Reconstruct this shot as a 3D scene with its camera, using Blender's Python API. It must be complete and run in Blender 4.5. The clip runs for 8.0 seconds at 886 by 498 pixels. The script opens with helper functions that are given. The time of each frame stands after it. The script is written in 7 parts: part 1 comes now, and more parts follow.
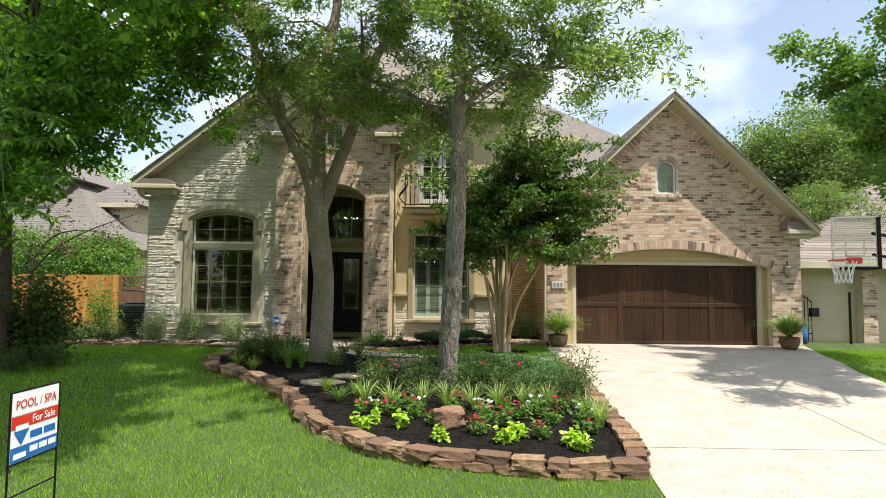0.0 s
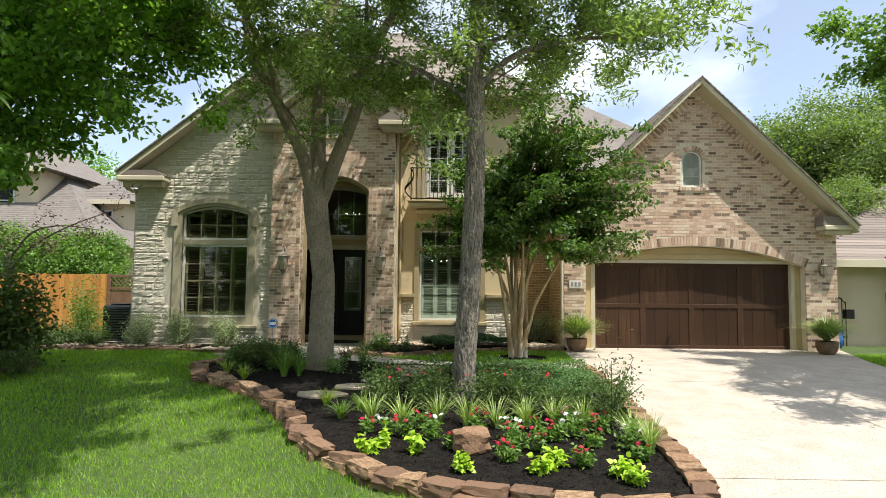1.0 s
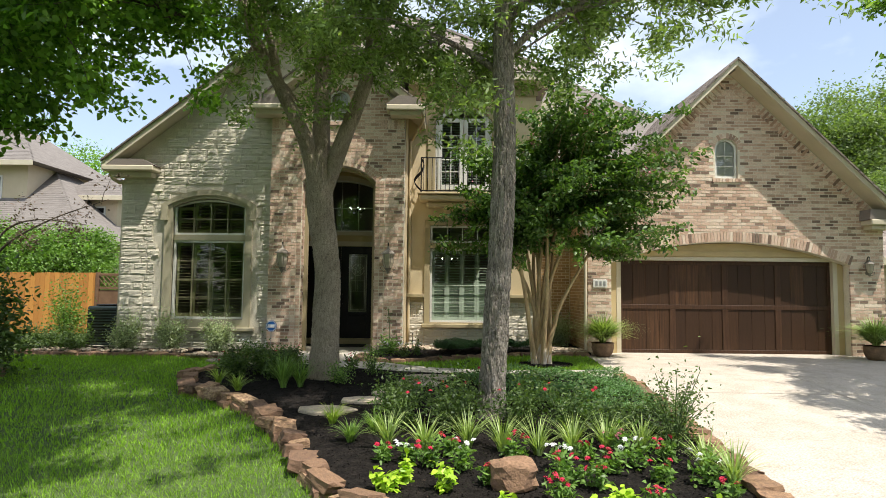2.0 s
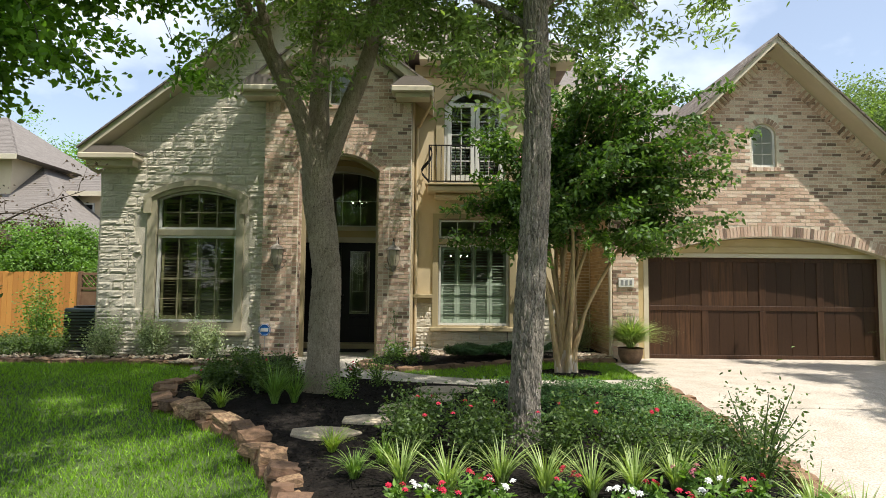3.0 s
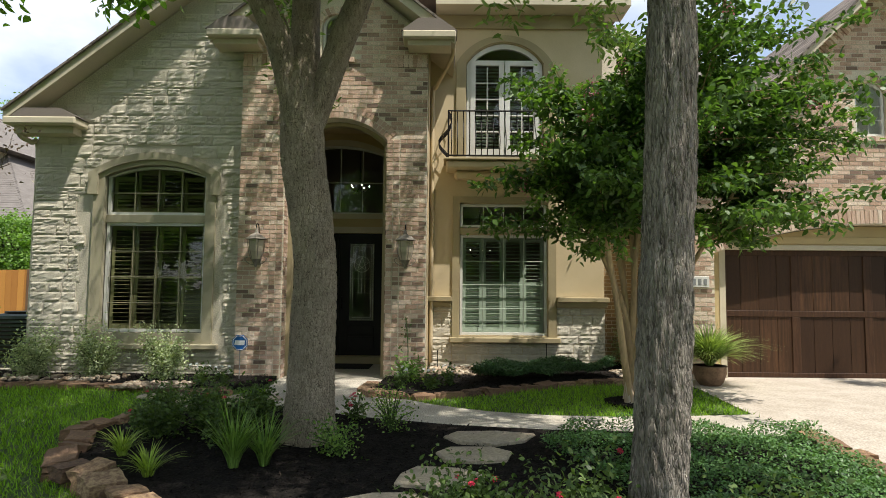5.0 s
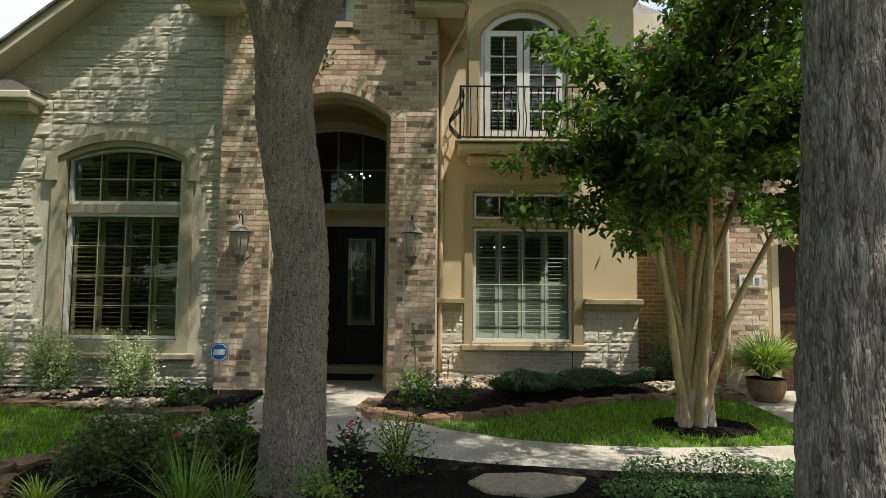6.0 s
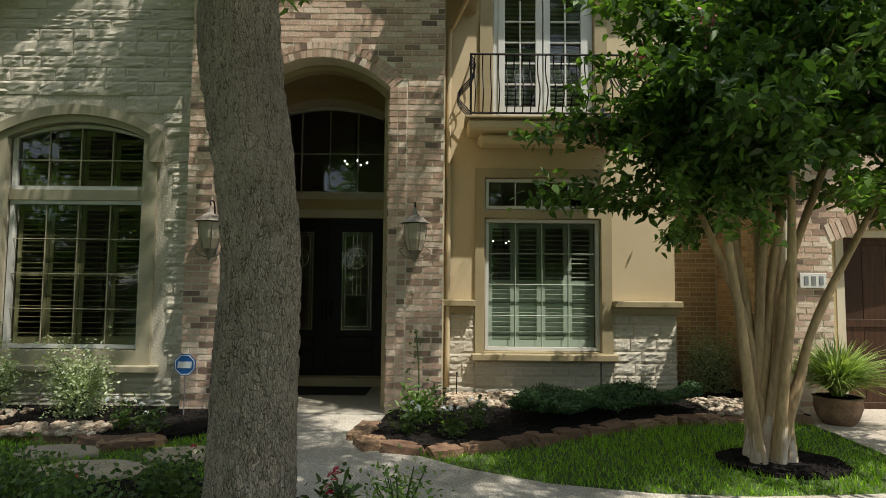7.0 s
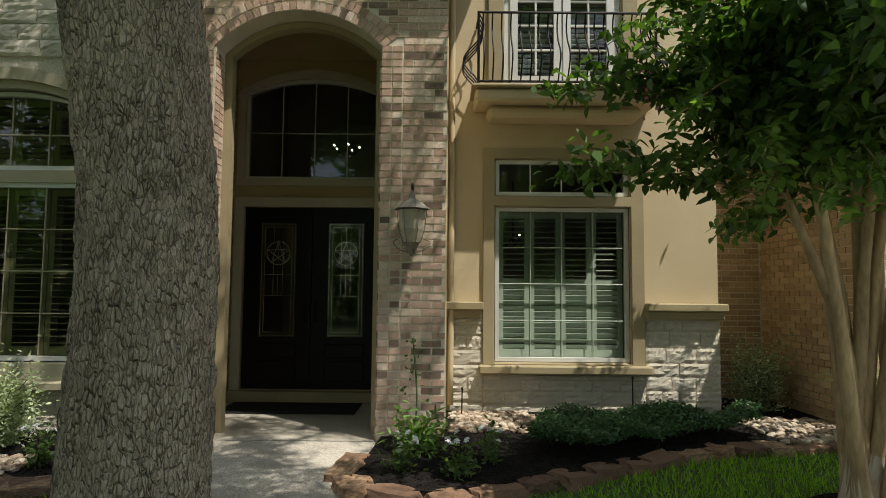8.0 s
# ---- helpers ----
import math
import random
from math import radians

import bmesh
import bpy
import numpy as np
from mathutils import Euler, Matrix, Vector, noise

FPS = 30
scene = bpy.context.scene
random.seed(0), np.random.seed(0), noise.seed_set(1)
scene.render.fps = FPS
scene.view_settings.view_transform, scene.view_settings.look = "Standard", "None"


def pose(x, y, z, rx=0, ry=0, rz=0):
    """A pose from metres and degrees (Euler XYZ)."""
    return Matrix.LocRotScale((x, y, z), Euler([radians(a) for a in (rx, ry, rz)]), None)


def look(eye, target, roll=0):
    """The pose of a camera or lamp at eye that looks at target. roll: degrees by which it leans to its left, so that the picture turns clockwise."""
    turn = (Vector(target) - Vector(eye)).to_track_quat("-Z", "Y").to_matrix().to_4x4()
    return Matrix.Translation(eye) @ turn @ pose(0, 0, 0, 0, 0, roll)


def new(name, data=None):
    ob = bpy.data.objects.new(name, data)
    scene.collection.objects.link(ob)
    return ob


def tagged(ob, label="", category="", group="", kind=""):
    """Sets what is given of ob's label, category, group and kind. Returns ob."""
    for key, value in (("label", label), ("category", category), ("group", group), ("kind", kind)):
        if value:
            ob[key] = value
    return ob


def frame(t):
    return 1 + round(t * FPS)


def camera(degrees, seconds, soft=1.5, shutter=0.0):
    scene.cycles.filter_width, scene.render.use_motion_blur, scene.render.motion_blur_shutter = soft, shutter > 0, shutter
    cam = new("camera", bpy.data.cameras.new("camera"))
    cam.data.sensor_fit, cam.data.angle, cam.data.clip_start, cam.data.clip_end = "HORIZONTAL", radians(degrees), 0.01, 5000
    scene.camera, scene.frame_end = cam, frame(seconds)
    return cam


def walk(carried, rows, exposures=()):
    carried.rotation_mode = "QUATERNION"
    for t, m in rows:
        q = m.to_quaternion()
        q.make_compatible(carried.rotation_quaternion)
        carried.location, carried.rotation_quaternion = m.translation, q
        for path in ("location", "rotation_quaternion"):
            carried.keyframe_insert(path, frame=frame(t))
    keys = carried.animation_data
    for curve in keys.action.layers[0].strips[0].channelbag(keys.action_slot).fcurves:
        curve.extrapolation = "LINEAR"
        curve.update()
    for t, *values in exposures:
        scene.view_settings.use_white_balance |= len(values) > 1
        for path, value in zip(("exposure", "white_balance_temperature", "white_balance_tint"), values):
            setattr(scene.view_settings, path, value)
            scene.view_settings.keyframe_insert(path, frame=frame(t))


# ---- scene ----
cam = camera(73.0, 8.0, soft=0.9)
METRES, EYE, DEEP, RISE = 6.4, 1.47, 1.596, 0.045
ROWS = [
    (0.0, 0.0, 0.0, 0.0, -0.02, 1.83, -0.52),
    (0.5, -0.0147, 0.0549, -0.0047, -0.02, 1.9, -0.52),
    (1.0, -0.0338, 0.1103, -0.0101, -0.0, 1.9, -0.54),
    (1.5, -0.0572, 0.1669, -0.016, 0.0, 1.93, -0.55),
    (2.0, -0.0802, 0.2246, -0.0212, 0.01, 1.94, -0.57),
    (3.5, -0.1293, 0.4059, -0.0382, 0.02, 2.09, -0.51),
    (4.0, -0.1461, 0.4696, -0.0427, 0.01, 2.11, -0.52),
    (4.5, -0.1619, 0.5339, -0.0467, 0.01, 2.13, -0.49),
    (6.0, -0.2034, 0.7236, -0.0582, 0.01, 2.12, -0.49),
    (6.5, -0.2137, 0.7865, -0.063, 0.01, 2.18, -0.52),
    (7.0, -0.2187, 0.8482, -0.0664, 0.03, 2.15, -0.51),
    (7.5, -0.2219, 0.9081, -0.0708, 0.03, 2.22, -0.51),
    (8.0, -0.2232, 0.9665, -0.075, 0.04, 2.22, -0.52),
]
walk(cam, [(t, pose(METRES * x, METRES * DEEP * y, EYE + METRES * (z + RISE * DEEP * y),
                    90 + pitch / DEEP + math.degrees(RISE), roll, yaw))
           for t, x, y, z, yaw, pitch, roll in ROWS],
     exposures=((0.0, 0.58), (2.0, 0.58), (3.5, 0.48), (4.5, 0.44), (6.2, 0.30), (8.0, 0.20)))

# ---- light ----
SUN_TO = Vector((0.36, -0.30, 1.0)).normalized()
sun = new("sun", bpy.data.lights.new("sun", "SUN"))
sun.data.energy, sun.data.angle, sun.data.color = 4.8, radians(0.5), (1.0, 0.95, 0.87)
sun.matrix_basis = look(SUN_TO * 60, (0, 0, 0))

world = bpy.data.worlds.new("sky")
scene.world = world
world.use_nodes = True
wn, wl = world.node_tree.nodes, world.node_tree.links
sky = wn.new("ShaderNodeTexSky")
sky.sky_type, sky.sun_disc = "NISHITA", False
sky.sun_elevation = math.asin(SUN_TO.z)
sky.sun_rotation = math.atan2(SUN_TO.x, SUN_TO.y)
sky.dust_density = 0.4
geo = wn.new("ShaderNodeTexCoord")
squash = wn.new("ShaderNodeMapping")
squash.inputs["Scale"].default_value = (1.6, 1.6, 3.0)
wl.new(geo.outputs["Generated"], squash.inputs["Vector"])
puff = wn.new("ShaderNodeTexNoise")
puff.inputs["Scale"].default_value, puff.inputs["Detail"].default_value = 1.7, 7.0
wl.new(squash.outputs["Vector"], puff.inputs["Vector"])
puff_ramp = wn.new("ShaderNodeValToRGB")
puff_ramp.color_ramp.elements[0].color = (0.20, 0.20, 0.20, 1)
puff_ramp.color_ramp.elements[0].position, puff_ramp.color_ramp.elements[1].position = 0.42, 0.68
wl.new(puff.outputs["Fac"], puff_ramp.inputs["Fac"])
cloud = wn.new("ShaderNodeMix")
cloud.data_type = "RGBA"
cloud.inputs["B"].default_value = (8.4, 8.8, 9.4, 1)
wl.new(puff_ramp.outputs["Color"], cloud.inputs["Factor"])
wl.new(sky.outputs["Color"], cloud.inputs["A"])
wl.new(cloud.outputs["Result"], wn["Background"].inputs["Color"])
wn["Background"].inputs["Strength"].default_value = 0.125


# ---- materials ----
def material(name, base, rough=0.7, metal=0.0, second=None, scale=8.0, bump=0.0, bump_scale=60.0, stretch=(1, 1, 1), per="", ramp=None, third=None, fine=0.25, spec=0.4):
    """A procedural surface: two tones mixed by large noise, fine grain, relief, and an optional tone for each piece."""
    m = bpy.data.materials.new(name)
    m.use_nodes = True
    n, l = m.node_tree.nodes, m.node_tree.links
    b = n["Principled BSDF"]
    b.inputs["Roughness"].default_value, b.inputs["Metallic"].default_value = rough, metal
    b.inputs["Specular IOR Level"].default_value = spec
    tc = n.new("ShaderNodeTexCoord")
    mp = n.new("ShaderNodeMapping")
    mp.inputs["Scale"].default_value = stretch
    l.new(tc.outputs["Object"], mp.inputs["Vector"])
    if per:
        src = n.new("ShaderNodeObjectInfo") if per == "object" else n.new("ShaderNodeNewGeometry")
        out = src.outputs["Random"] if per == "object" else src.outputs["Random Per Island"]
        cr = n.new("ShaderNodeValToRGB")
        el = cr.color_ramp.elements
        cols = ramp or [(0, base), (1, second or base)]
        while len(el) < len(cols):
            el.new(0.5)
        for e, (p, c) in zip(el, cols):
            e.position, e.color = p, (*c, 1)
        l.new(out, cr.inputs["Fac"])
        colour = cr.outputs["Color"]
    else:
        rgb = n.new("ShaderNodeRGB")
        rgb.outputs[0].default_value = (*base, 1)
        colour = rgb.outputs[0]
    if second and (not per or third):
        no = n.new("ShaderNodeTexNoise")
        no.inputs["Scale"].default_value, no.inputs["Detail"].default_value = scale, 6.0
        l.new(mp.outputs["Vector"], no.inputs["Vector"])
        r2 = n.new("ShaderNodeValToRGB")
        r2.color_ramp.elements[0].position, r2.color_ramp.elements[1].position = 0.38, 0.64
        l.new(no.outputs["Fac"], r2.inputs["Fac"])
        mx = n.new("ShaderNodeMix")
        mx.data_type = "RGBA"
        l.new(r2.outputs["Color"], mx.inputs["Factor"])
        l.new(colour, mx.inputs["A"])
        mx.inputs["B"].default_value = (*(third if per else second), 1)
        colour = mx.outputs["Result"]
    if fine > 0:
        gn = n.new("ShaderNodeTexNoise")
        gn.inputs["Scale"].default_value, gn.inputs["Detail"].default_value = bump_scale * 1.3, 4.0
        l.new(mp.outputs["Vector"], gn.inputs["Vector"])
        mr = n.new("ShaderNodeMapRange")
        mr.inputs["From Min"].default_value, mr.inputs["From Max"].default_value = 0.3, 0.7
        mr.inputs["To Min"].default_value, mr.inputs["To Max"].default_value = 1 - fine, 1 + fine
        l.new(gn.outputs["Fac"], mr.inputs["Value"])
        vm = n.new("ShaderNodeVectorMath")
        vm.operation = "SCALE"
        l.new(colour, vm.inputs[0])
        l.new(mr.outputs["Result"], vm.inputs["Scale"])
        colour = vm.outputs["Vector"]
    l.new(colour, b.inputs["Base Color"])
    if bump > 0:
        bn = n.new("ShaderNodeTexNoise")
        bn.inputs["Scale"].default_value, bn.inputs["Detail"].default_value = bump_scale, 8.0
        l.new(mp.outputs["Vector"], bn.inputs["Vector"])
        bp = n.new("ShaderNodeBump")
        bp.inputs["Strength"].default_value, bp.inputs["Distance"].default_value = 1.0, bump
        l.new(bn.outputs["Fac"], bp.inputs["Height"])
        l.new(bp.outputs["Normal"], b.inputs["Normal"])
    return m


def leaf_material(name, dark, light, glow=0.35, rough=0.45):
    """Leaves: a tone for each leaf, some light passing through."""
    m = material(name, dark, rough, per="island", ramp=[(0, dark), (0.6, light), (1, tuple(min(1, c * 1.35) for c in light))], fine=0.0, spec=0.35)
    n, l = m.node_tree.nodes, m.node_tree.links
    b = n["Principled BSDF"]
    tr = n.new("ShaderNodeBsdfTranslucent")
    src = b.inputs["Base Color"].links[0].from_socket
    tint = n.new("ShaderNodeVectorMath")
    tint.operation = "MULTIPLY"
    tint.inputs[1].default_value = (1.5, 1.7, 0.5)
    l.new(src, tint.inputs[0])
    l.new(tint.outputs["Vector"], tr.inputs["Color"])
    mx = n.new("ShaderNodeMixShader")
    mx.inputs["Fac"].default_value = glow
    l.new(b.outputs["BSDF"], mx.inputs[1])
    l.new(tr.outputs["BSDF"], mx.inputs[2])
    l.new(mx.outputs["Shader"], n["Material Output"].inputs["Surface"])
    return m


def glass_material(name, tint=(0.95, 0.97, 0.95), ior=1.75):
    m = bpy.data.materials.new(name)
    m.use_nodes = True
    n, l = m.node_tree.nodes, m.node_tree.links
    n.remove(n["Principled BSDF"])
    tr, gl, fr, mx = (n.new("ShaderNodeBsdfTransparent"), n.new("ShaderNodeBsdfGlossy"), n.new("ShaderNodeFresnel"), n.new("ShaderNodeMixShader"))
    tr.inputs["Color"].default_value = (*tint, 1)
    gl.inputs["Roughness"].default_value, fr.inputs["IOR"].default_value = 0.015, ior
    l.new(fr.outputs["Fac"], mx.inputs["Fac"])
    l.new(tr.outputs["BSDF"], mx.inputs[1])
    l.new(gl.outputs["BSDF"], mx.inputs[2])
    l.new(mx.outputs["Shader"], n["Material Output"].inputs["Surface"])
    return m


def bark_material(name, dark, light, cell=38.0, depth=0.010, upright=0.42, warped=0.02, groove=0.10, lift=0.8):
    """Furrowed bark: small upright plates of uneven height parted by dark cracks, with fine grain."""
    m = bpy.data.materials.new(name)
    m.use_nodes = True
    n, l = m.node_tree.nodes, m.node_tree.links
    b = n["Principled BSDF"]
    b.inputs["Roughness"].default_value, b.inputs["Specular IOR Level"].default_value = 0.92, 0.15
    tc = n.new("ShaderNodeTexCoord")
    mp = n.new("ShaderNodeMapping")
    mp.inputs["Scale"].default_value = (1, 1, upright)
    l.new(tc.outputs["Object"], mp.inputs["Vector"])

    def noise_node(scale, detail, source):
        t = n.new("ShaderNodeTexNoise")
        t.inputs["Scale"].default_value, t.inputs["Detail"].default_value = scale, detail
        l.new(source, t.inputs["Vector"])
        return t

    def ranged(source, a, b0, c, d):
        r = n.new("ShaderNodeMapRange")
        for key, v in (("From Min", a), ("From Max", b0), ("To Min", c), ("To Max", d)):
            r.inputs[key].default_value = v
        l.new(source, r.inputs["Value"])
        return r.outputs["Result"]

    def maths(kind, p, q):
        t = n.new("ShaderNodeMath")
        t.operation = kind
        for k, v in enumerate((p, q)):
            if isinstance(v, (int, float)):
                t.inputs[k].default_value = v
            else:
                l.new(v, t.inputs[k])
        return t.outputs["Value"]

    wob = noise_node(cell * 0.7, 3.0, mp.outputs["Vector"])
    off = n.new("ShaderNodeVectorMath")
    off.operation = "MULTIPLY_ADD"
    off.inputs[1].default_value = (warped, warped, warped)
    l.new(wob.outputs["Color"], off.inputs[0])
    l.new(mp.outputs["Vector"], off.inputs[2])
    edge, body = n.new("ShaderNodeTexVoronoi"), n.new("ShaderNodeTexVoronoi")
    edge.feature = "DISTANCE_TO_EDGE"
    for v in (edge, body):
        v.inputs["Scale"].default_value = cell
        l.new(off.outputs["Vector"], v.inputs["Vector"])
    patchy = noise_node(cell * 0.45, 4.0, mp.outputs["Vector"])
    crack = maths("ADD", edge.outputs["Distance"], ranged(patchy.outputs["Fac"], 0.38, 0.62, -0.02, groove * 1.1))
    plate = ranged(crack, 0.0, groove * 2.6, 0.0, 1.0)
    sep = n.new("ShaderNodeSeparateColor")
    l.new(body.outputs["Color"], sep.inputs["Color"])
    grain = noise_node(cell * 2.5, 8.0, mp.outputs["Vector"])
    broad = noise_node(2.6, 4.0, tc.outputs["Object"])
    rise = maths("MULTIPLY", plate, ranged(sep.outputs["Red"], 0, 1, 0.45, 1.0))
    away = n.new("ShaderNodeVectorMath")
    away.operation = "SUBTRACT"
    l.new(off.outputs["Vector"], away.inputs[0])
    l.new(body.outputs["Position"], away.inputs[1])
    split = n.new("ShaderNodeSeparateXYZ")
    l.new(away.outputs["Vector"], split.inputs["Vector"])
    flake = maths("MULTIPLY", maths("MULTIPLY", split.outputs["Z"], -cell * lift), plate)
    height = maths("ADD", maths("ADD", rise, flake), maths("MULTIPLY", grain.outputs["Fac"], 0.7))
    tone = maths("ADD", ranged(sep.outputs["Green"], 0, 1, 0.25, 0.75), ranged(grain.outputs["Fac"], 0.3, 0.7, -0.3, 0.3))
    face = n.new("ShaderNodeMix")
    face.data_type = "RGBA"
    l.new(tone, face.inputs["Factor"])
    face.inputs["A"].default_value, face.inputs["B"].default_value = (*dark, 1), (*light, 1)
    seam = n.new("ShaderNodeMix")
    seam.data_type = "RGBA"
    l.new(ranged(crack, 0.0, groove, 0.15, 1.0), seam.inputs["Factor"])
    seam.inputs["A"].default_value = (*[v * 0.35 for v in dark], 1)
    l.new(face.outputs["Result"], seam.inputs["B"])
    vm = n.new("ShaderNodeVectorMath")
    vm.operation = "SCALE"
    l.new(seam.outputs["Result"], vm.inputs[0])
    l.new(ranged(broad.outputs["Fac"], 0.3, 0.7, 0.8, 1.18), vm.inputs["Scale"])
    l.new(vm.outputs["Vector"], b.inputs["Base Color"])
    bp = n.new("ShaderNodeBump")
    bp.inputs["Distance"].default_value = depth
    l.new(height, bp.inputs["Height"])
    l.new(bp.outputs["Normal"], b.inputs["Normal"])
    return m


BRICK_TONES = [(0.0, (0.15, 0.102, 0.075)), (0.11, (0.24, 0.16, 0.115)), (0.22, (0.44, 0.29, 0.205)), (0.5, (0.56, 0.388, 0.288)), (0.8, (0.63, 0.47, 0.355)), (1.0, (0.69, 0.565, 0.44))]
M_brick = material("brick_rest", (0.4, 0.3, 0.2), 0.88, per="island", ramp=BRICK_TONES, bump=0.004, bump_scale=42, fine=0.24)
M_brick_piece = material("brick_single", (0.4, 0.3, 0.2), 0.88, per="object", ramp=BRICK_TONES, bump=0.004, bump_scale=42, fine=0.26)
M_tanbrick = material("tan_brick", (0.4, 0.3, 0.2), 0.88, per="island", ramp=[(0, (0.30, 0.20, 0.10)), (1, (0.48, 0.34, 0.18))], bump=0.004, bump_scale=70)
M_mortar = material("mortar", (0.70, 0.62, 0.49), 0.95, second=(0.60, 0.53, 0.41), scale=3, bump=0.004, bump_scale=90)
M_stone = material("pale_painted_stone", (0.5, 0.5, 0.4), 0.9, per="object", ramp=[(0, (0.54, 0.49, 0.39)), (0.5, (0.60, 0.55, 0.44)), (1, (0.67, 0.615, 0.50))], second=(1, 1, 1), third=(0.53, 0.48, 0.38), scale=2.5, bump=0.008, bump_scale=26, stretch=(1, 1, 1.3), fine=0.08)
M_stonejoint = material("stone_joint", (0.54, 0.49, 0.39), 0.95, second=(0.47, 0.43, 0.34), scale=3, bump=0.006, bump_scale=40)
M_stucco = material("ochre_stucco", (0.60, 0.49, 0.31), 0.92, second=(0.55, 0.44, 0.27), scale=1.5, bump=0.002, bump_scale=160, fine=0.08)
# Stucco tone darkened and yellowed: shade of porch and garage recesses in the colour.
M_stucco_shade = material("shaded_ochre_stucco", (0.50, 0.385, 0.20), 0.92, second=(0.45, 0.34, 0.175), scale=1.5, bump=0.002, bump_scale=160, fine=0.08)
M_trim = material("olive_tan_trim", (0.37, 0.305, 0.175), 0.85, second=(0.32, 0.26, 0.15), scale=2, bump=0.0015, bump_scale=120, fine=0.08)
M_trimgrey = material("grey_olive_trim", (0.40, 0.355, 0.24), 0.88, second=(0.35, 0.31, 0.21), scale=2, bump=0.0015, bump_scale=120, fine=0.08)
M_cream = material("cream_paint", (0.58, 0.51, 0.375), 0.6, second=(0.52, 0.455, 0.33), scale=2, fine=0.05)
M_white = material("white_paint", (0.66, 0.65, 0.60), 0.5, second=(0.59, 0.58, 0.53), scale=3, fine=0.05)
M_shutter = material("shutter_white", (0.42, 0.49, 0.39), 0.5, fine=0.04)
M_shutter_tan = material("shutter_olive", (0.27, 0.26, 0.13), 0.5, fine=0.05)
M_inside = material("room_plaster", (0.30, 0.27, 0.22), 0.9, second=(0.25, 0.22, 0.18), scale=1)
M_glass = glass_material("window_glass")
M_doorwood = material("garage_mahogany", (0.045, 0.021, 0.010), 0.55, spec=0.25, second=(0.07, 0.033, 0.016), scale=5, stretch=(5, 1, 0.35), bump=0.0015, bump_scale=30, fine=0.25)
M_plank = material("garage_plank", (0.06, 0.03, 0.016), 0.55, spec=0.25, per="object", ramp=[(0, (0.036, 0.017, 0.008)), (0.6, (0.058, 0.027, 0.012)), (1, (0.10, 0.047, 0.021))], second=(1, 1, 1), third=(0.042, 0.020, 0.009), scale=4, stretch=(6, 1, 0.3), bump=0.0015, bump_scale=30, fine=0.25)
M_black = material("black_stained_wood", (0.006, 0.005, 0.0045), 0.45, second=(0.010, 0.008, 0.007), scale=4, fine=0.1, spec=0.2)
M_iron = material("wrought_iron", (0.018, 0.016, 0.015), 0.5, metal=0.6, fine=0.2)
M_caming = material("lead_caming", (0.62, 0.58, 0.46), 0.35, metal=0.8, fine=0.1)
M_shingle = material("roof_shingle", (0.20, 0.165, 0.14), 0.95, per="island", ramp=[(0, (0.15, 0.125, 0.105)), (0.5, (0.21, 0.175, 0.15)), (1, (0.28, 0.235, 0.20))], bump=0.003, bump_scale=150)
M_drive = material("exposed_aggregate", (0.475, 0.415, 0.345), 0.9, second=(0.40, 0.345, 0.28), scale=2.6, bump=0.006, bump_scale=42, fine=0.34)
M_path = material("pebble_concrete", (0.47, 0.43, 0.355), 0.9, second=(0.39, 0.35, 0.285), scale=1.6, bump=0.006, bump_scale=75, fine=0.45)
M_porch = material("porch_concrete", (0.40, 0.36, 0.29), 0.85, second=(0.33, 0.30, 0.24), scale=2, bump=0.002, bump_scale=90)
M_soil = material("turf_soil", (0.075, 0.11, 0.03), 0.95, second=(0.05, 0.08, 0.022), scale=1.2, bump=0.02, bump_scale=30, fine=0.4)
M_mulch = material("dark_mulch", (0.011, 0.0095, 0.0085), 0.95, spec=0.08, second=(0.020, 0.017, 0.0145), scale=9, bump=0.03, bump_scale=38, fine=0.5)
M_chip = material("mulch_chip", (0.03, 0.02, 0.02), 0.9, spec=0.08, per="island", ramp=[(0, (0.010, 0.008, 0.007)), (0.88, (0.022, 0.018, 0.015)), (1, (0.06, 0.045, 0.033))], fine=0.2)
M_rock = material("sandstone_edging", (0.4, 0.25, 0.15), 0.9, per="object", ramp=[(0, (0.10, 0.062, 0.042)), (0.35, (0.21, 0.122, 0.076)), (0.7, (0.34, 0.205, 0.112)), (1, (0.44, 0.30, 0.17))], second=(1, 1, 1), third=(0.20, 0.118, 0.072), scale=7, bump=0.012, bump_scale=28)
M_flag = material("flagstone", (0.3, 0.25, 0.2), 0.9, per="object", ramp=[(0, (0.36, 0.295, 0.21)), (1, (0.52, 0.43, 0.31))], second=(1, 1, 1), third=(0.36, 0.30, 0.225), scale=5, bump=0.006, bump_scale=35)
M_pebble = material("river_pebble", (0.4, 0.3, 0.2), 0.85, per="island", ramp=[(0, (0.16, 0.11, 0.072)), (0.5, (0.32, 0.245, 0.17)), (1, (0.50, 0.43, 0.33))], fine=0.2)
M_bark = bark_material("oak_bark", (0.30, 0.24, 0.172), (0.56, 0.465, 0.35), 80, 0.022, 0.33, 0.010, 0.08)
M_furrow = bark_material("furrowed_bark", (0.20, 0.17, 0.135), (0.52, 0.46, 0.385), 78, 0.030, 0.15, 0.010, 0.22, 0.5)
M_bark2 = bark_material("dark_bark", (0.07, 0.055, 0.04), (0.15, 0.12, 0.09))
M_myrtle = material("smooth_tan_bark", (0.43, 0.315, 0.165), 0.7, second=(0.27, 0.185, 0.095), scale=5, stretch=(1, 1, 0.25), bump=0.004, bump_scale=30)
M_oak = leaf_material("oak_leaf", (0.095, 0.14, 0.052), (0.215, 0.285, 0.115), 0.46)
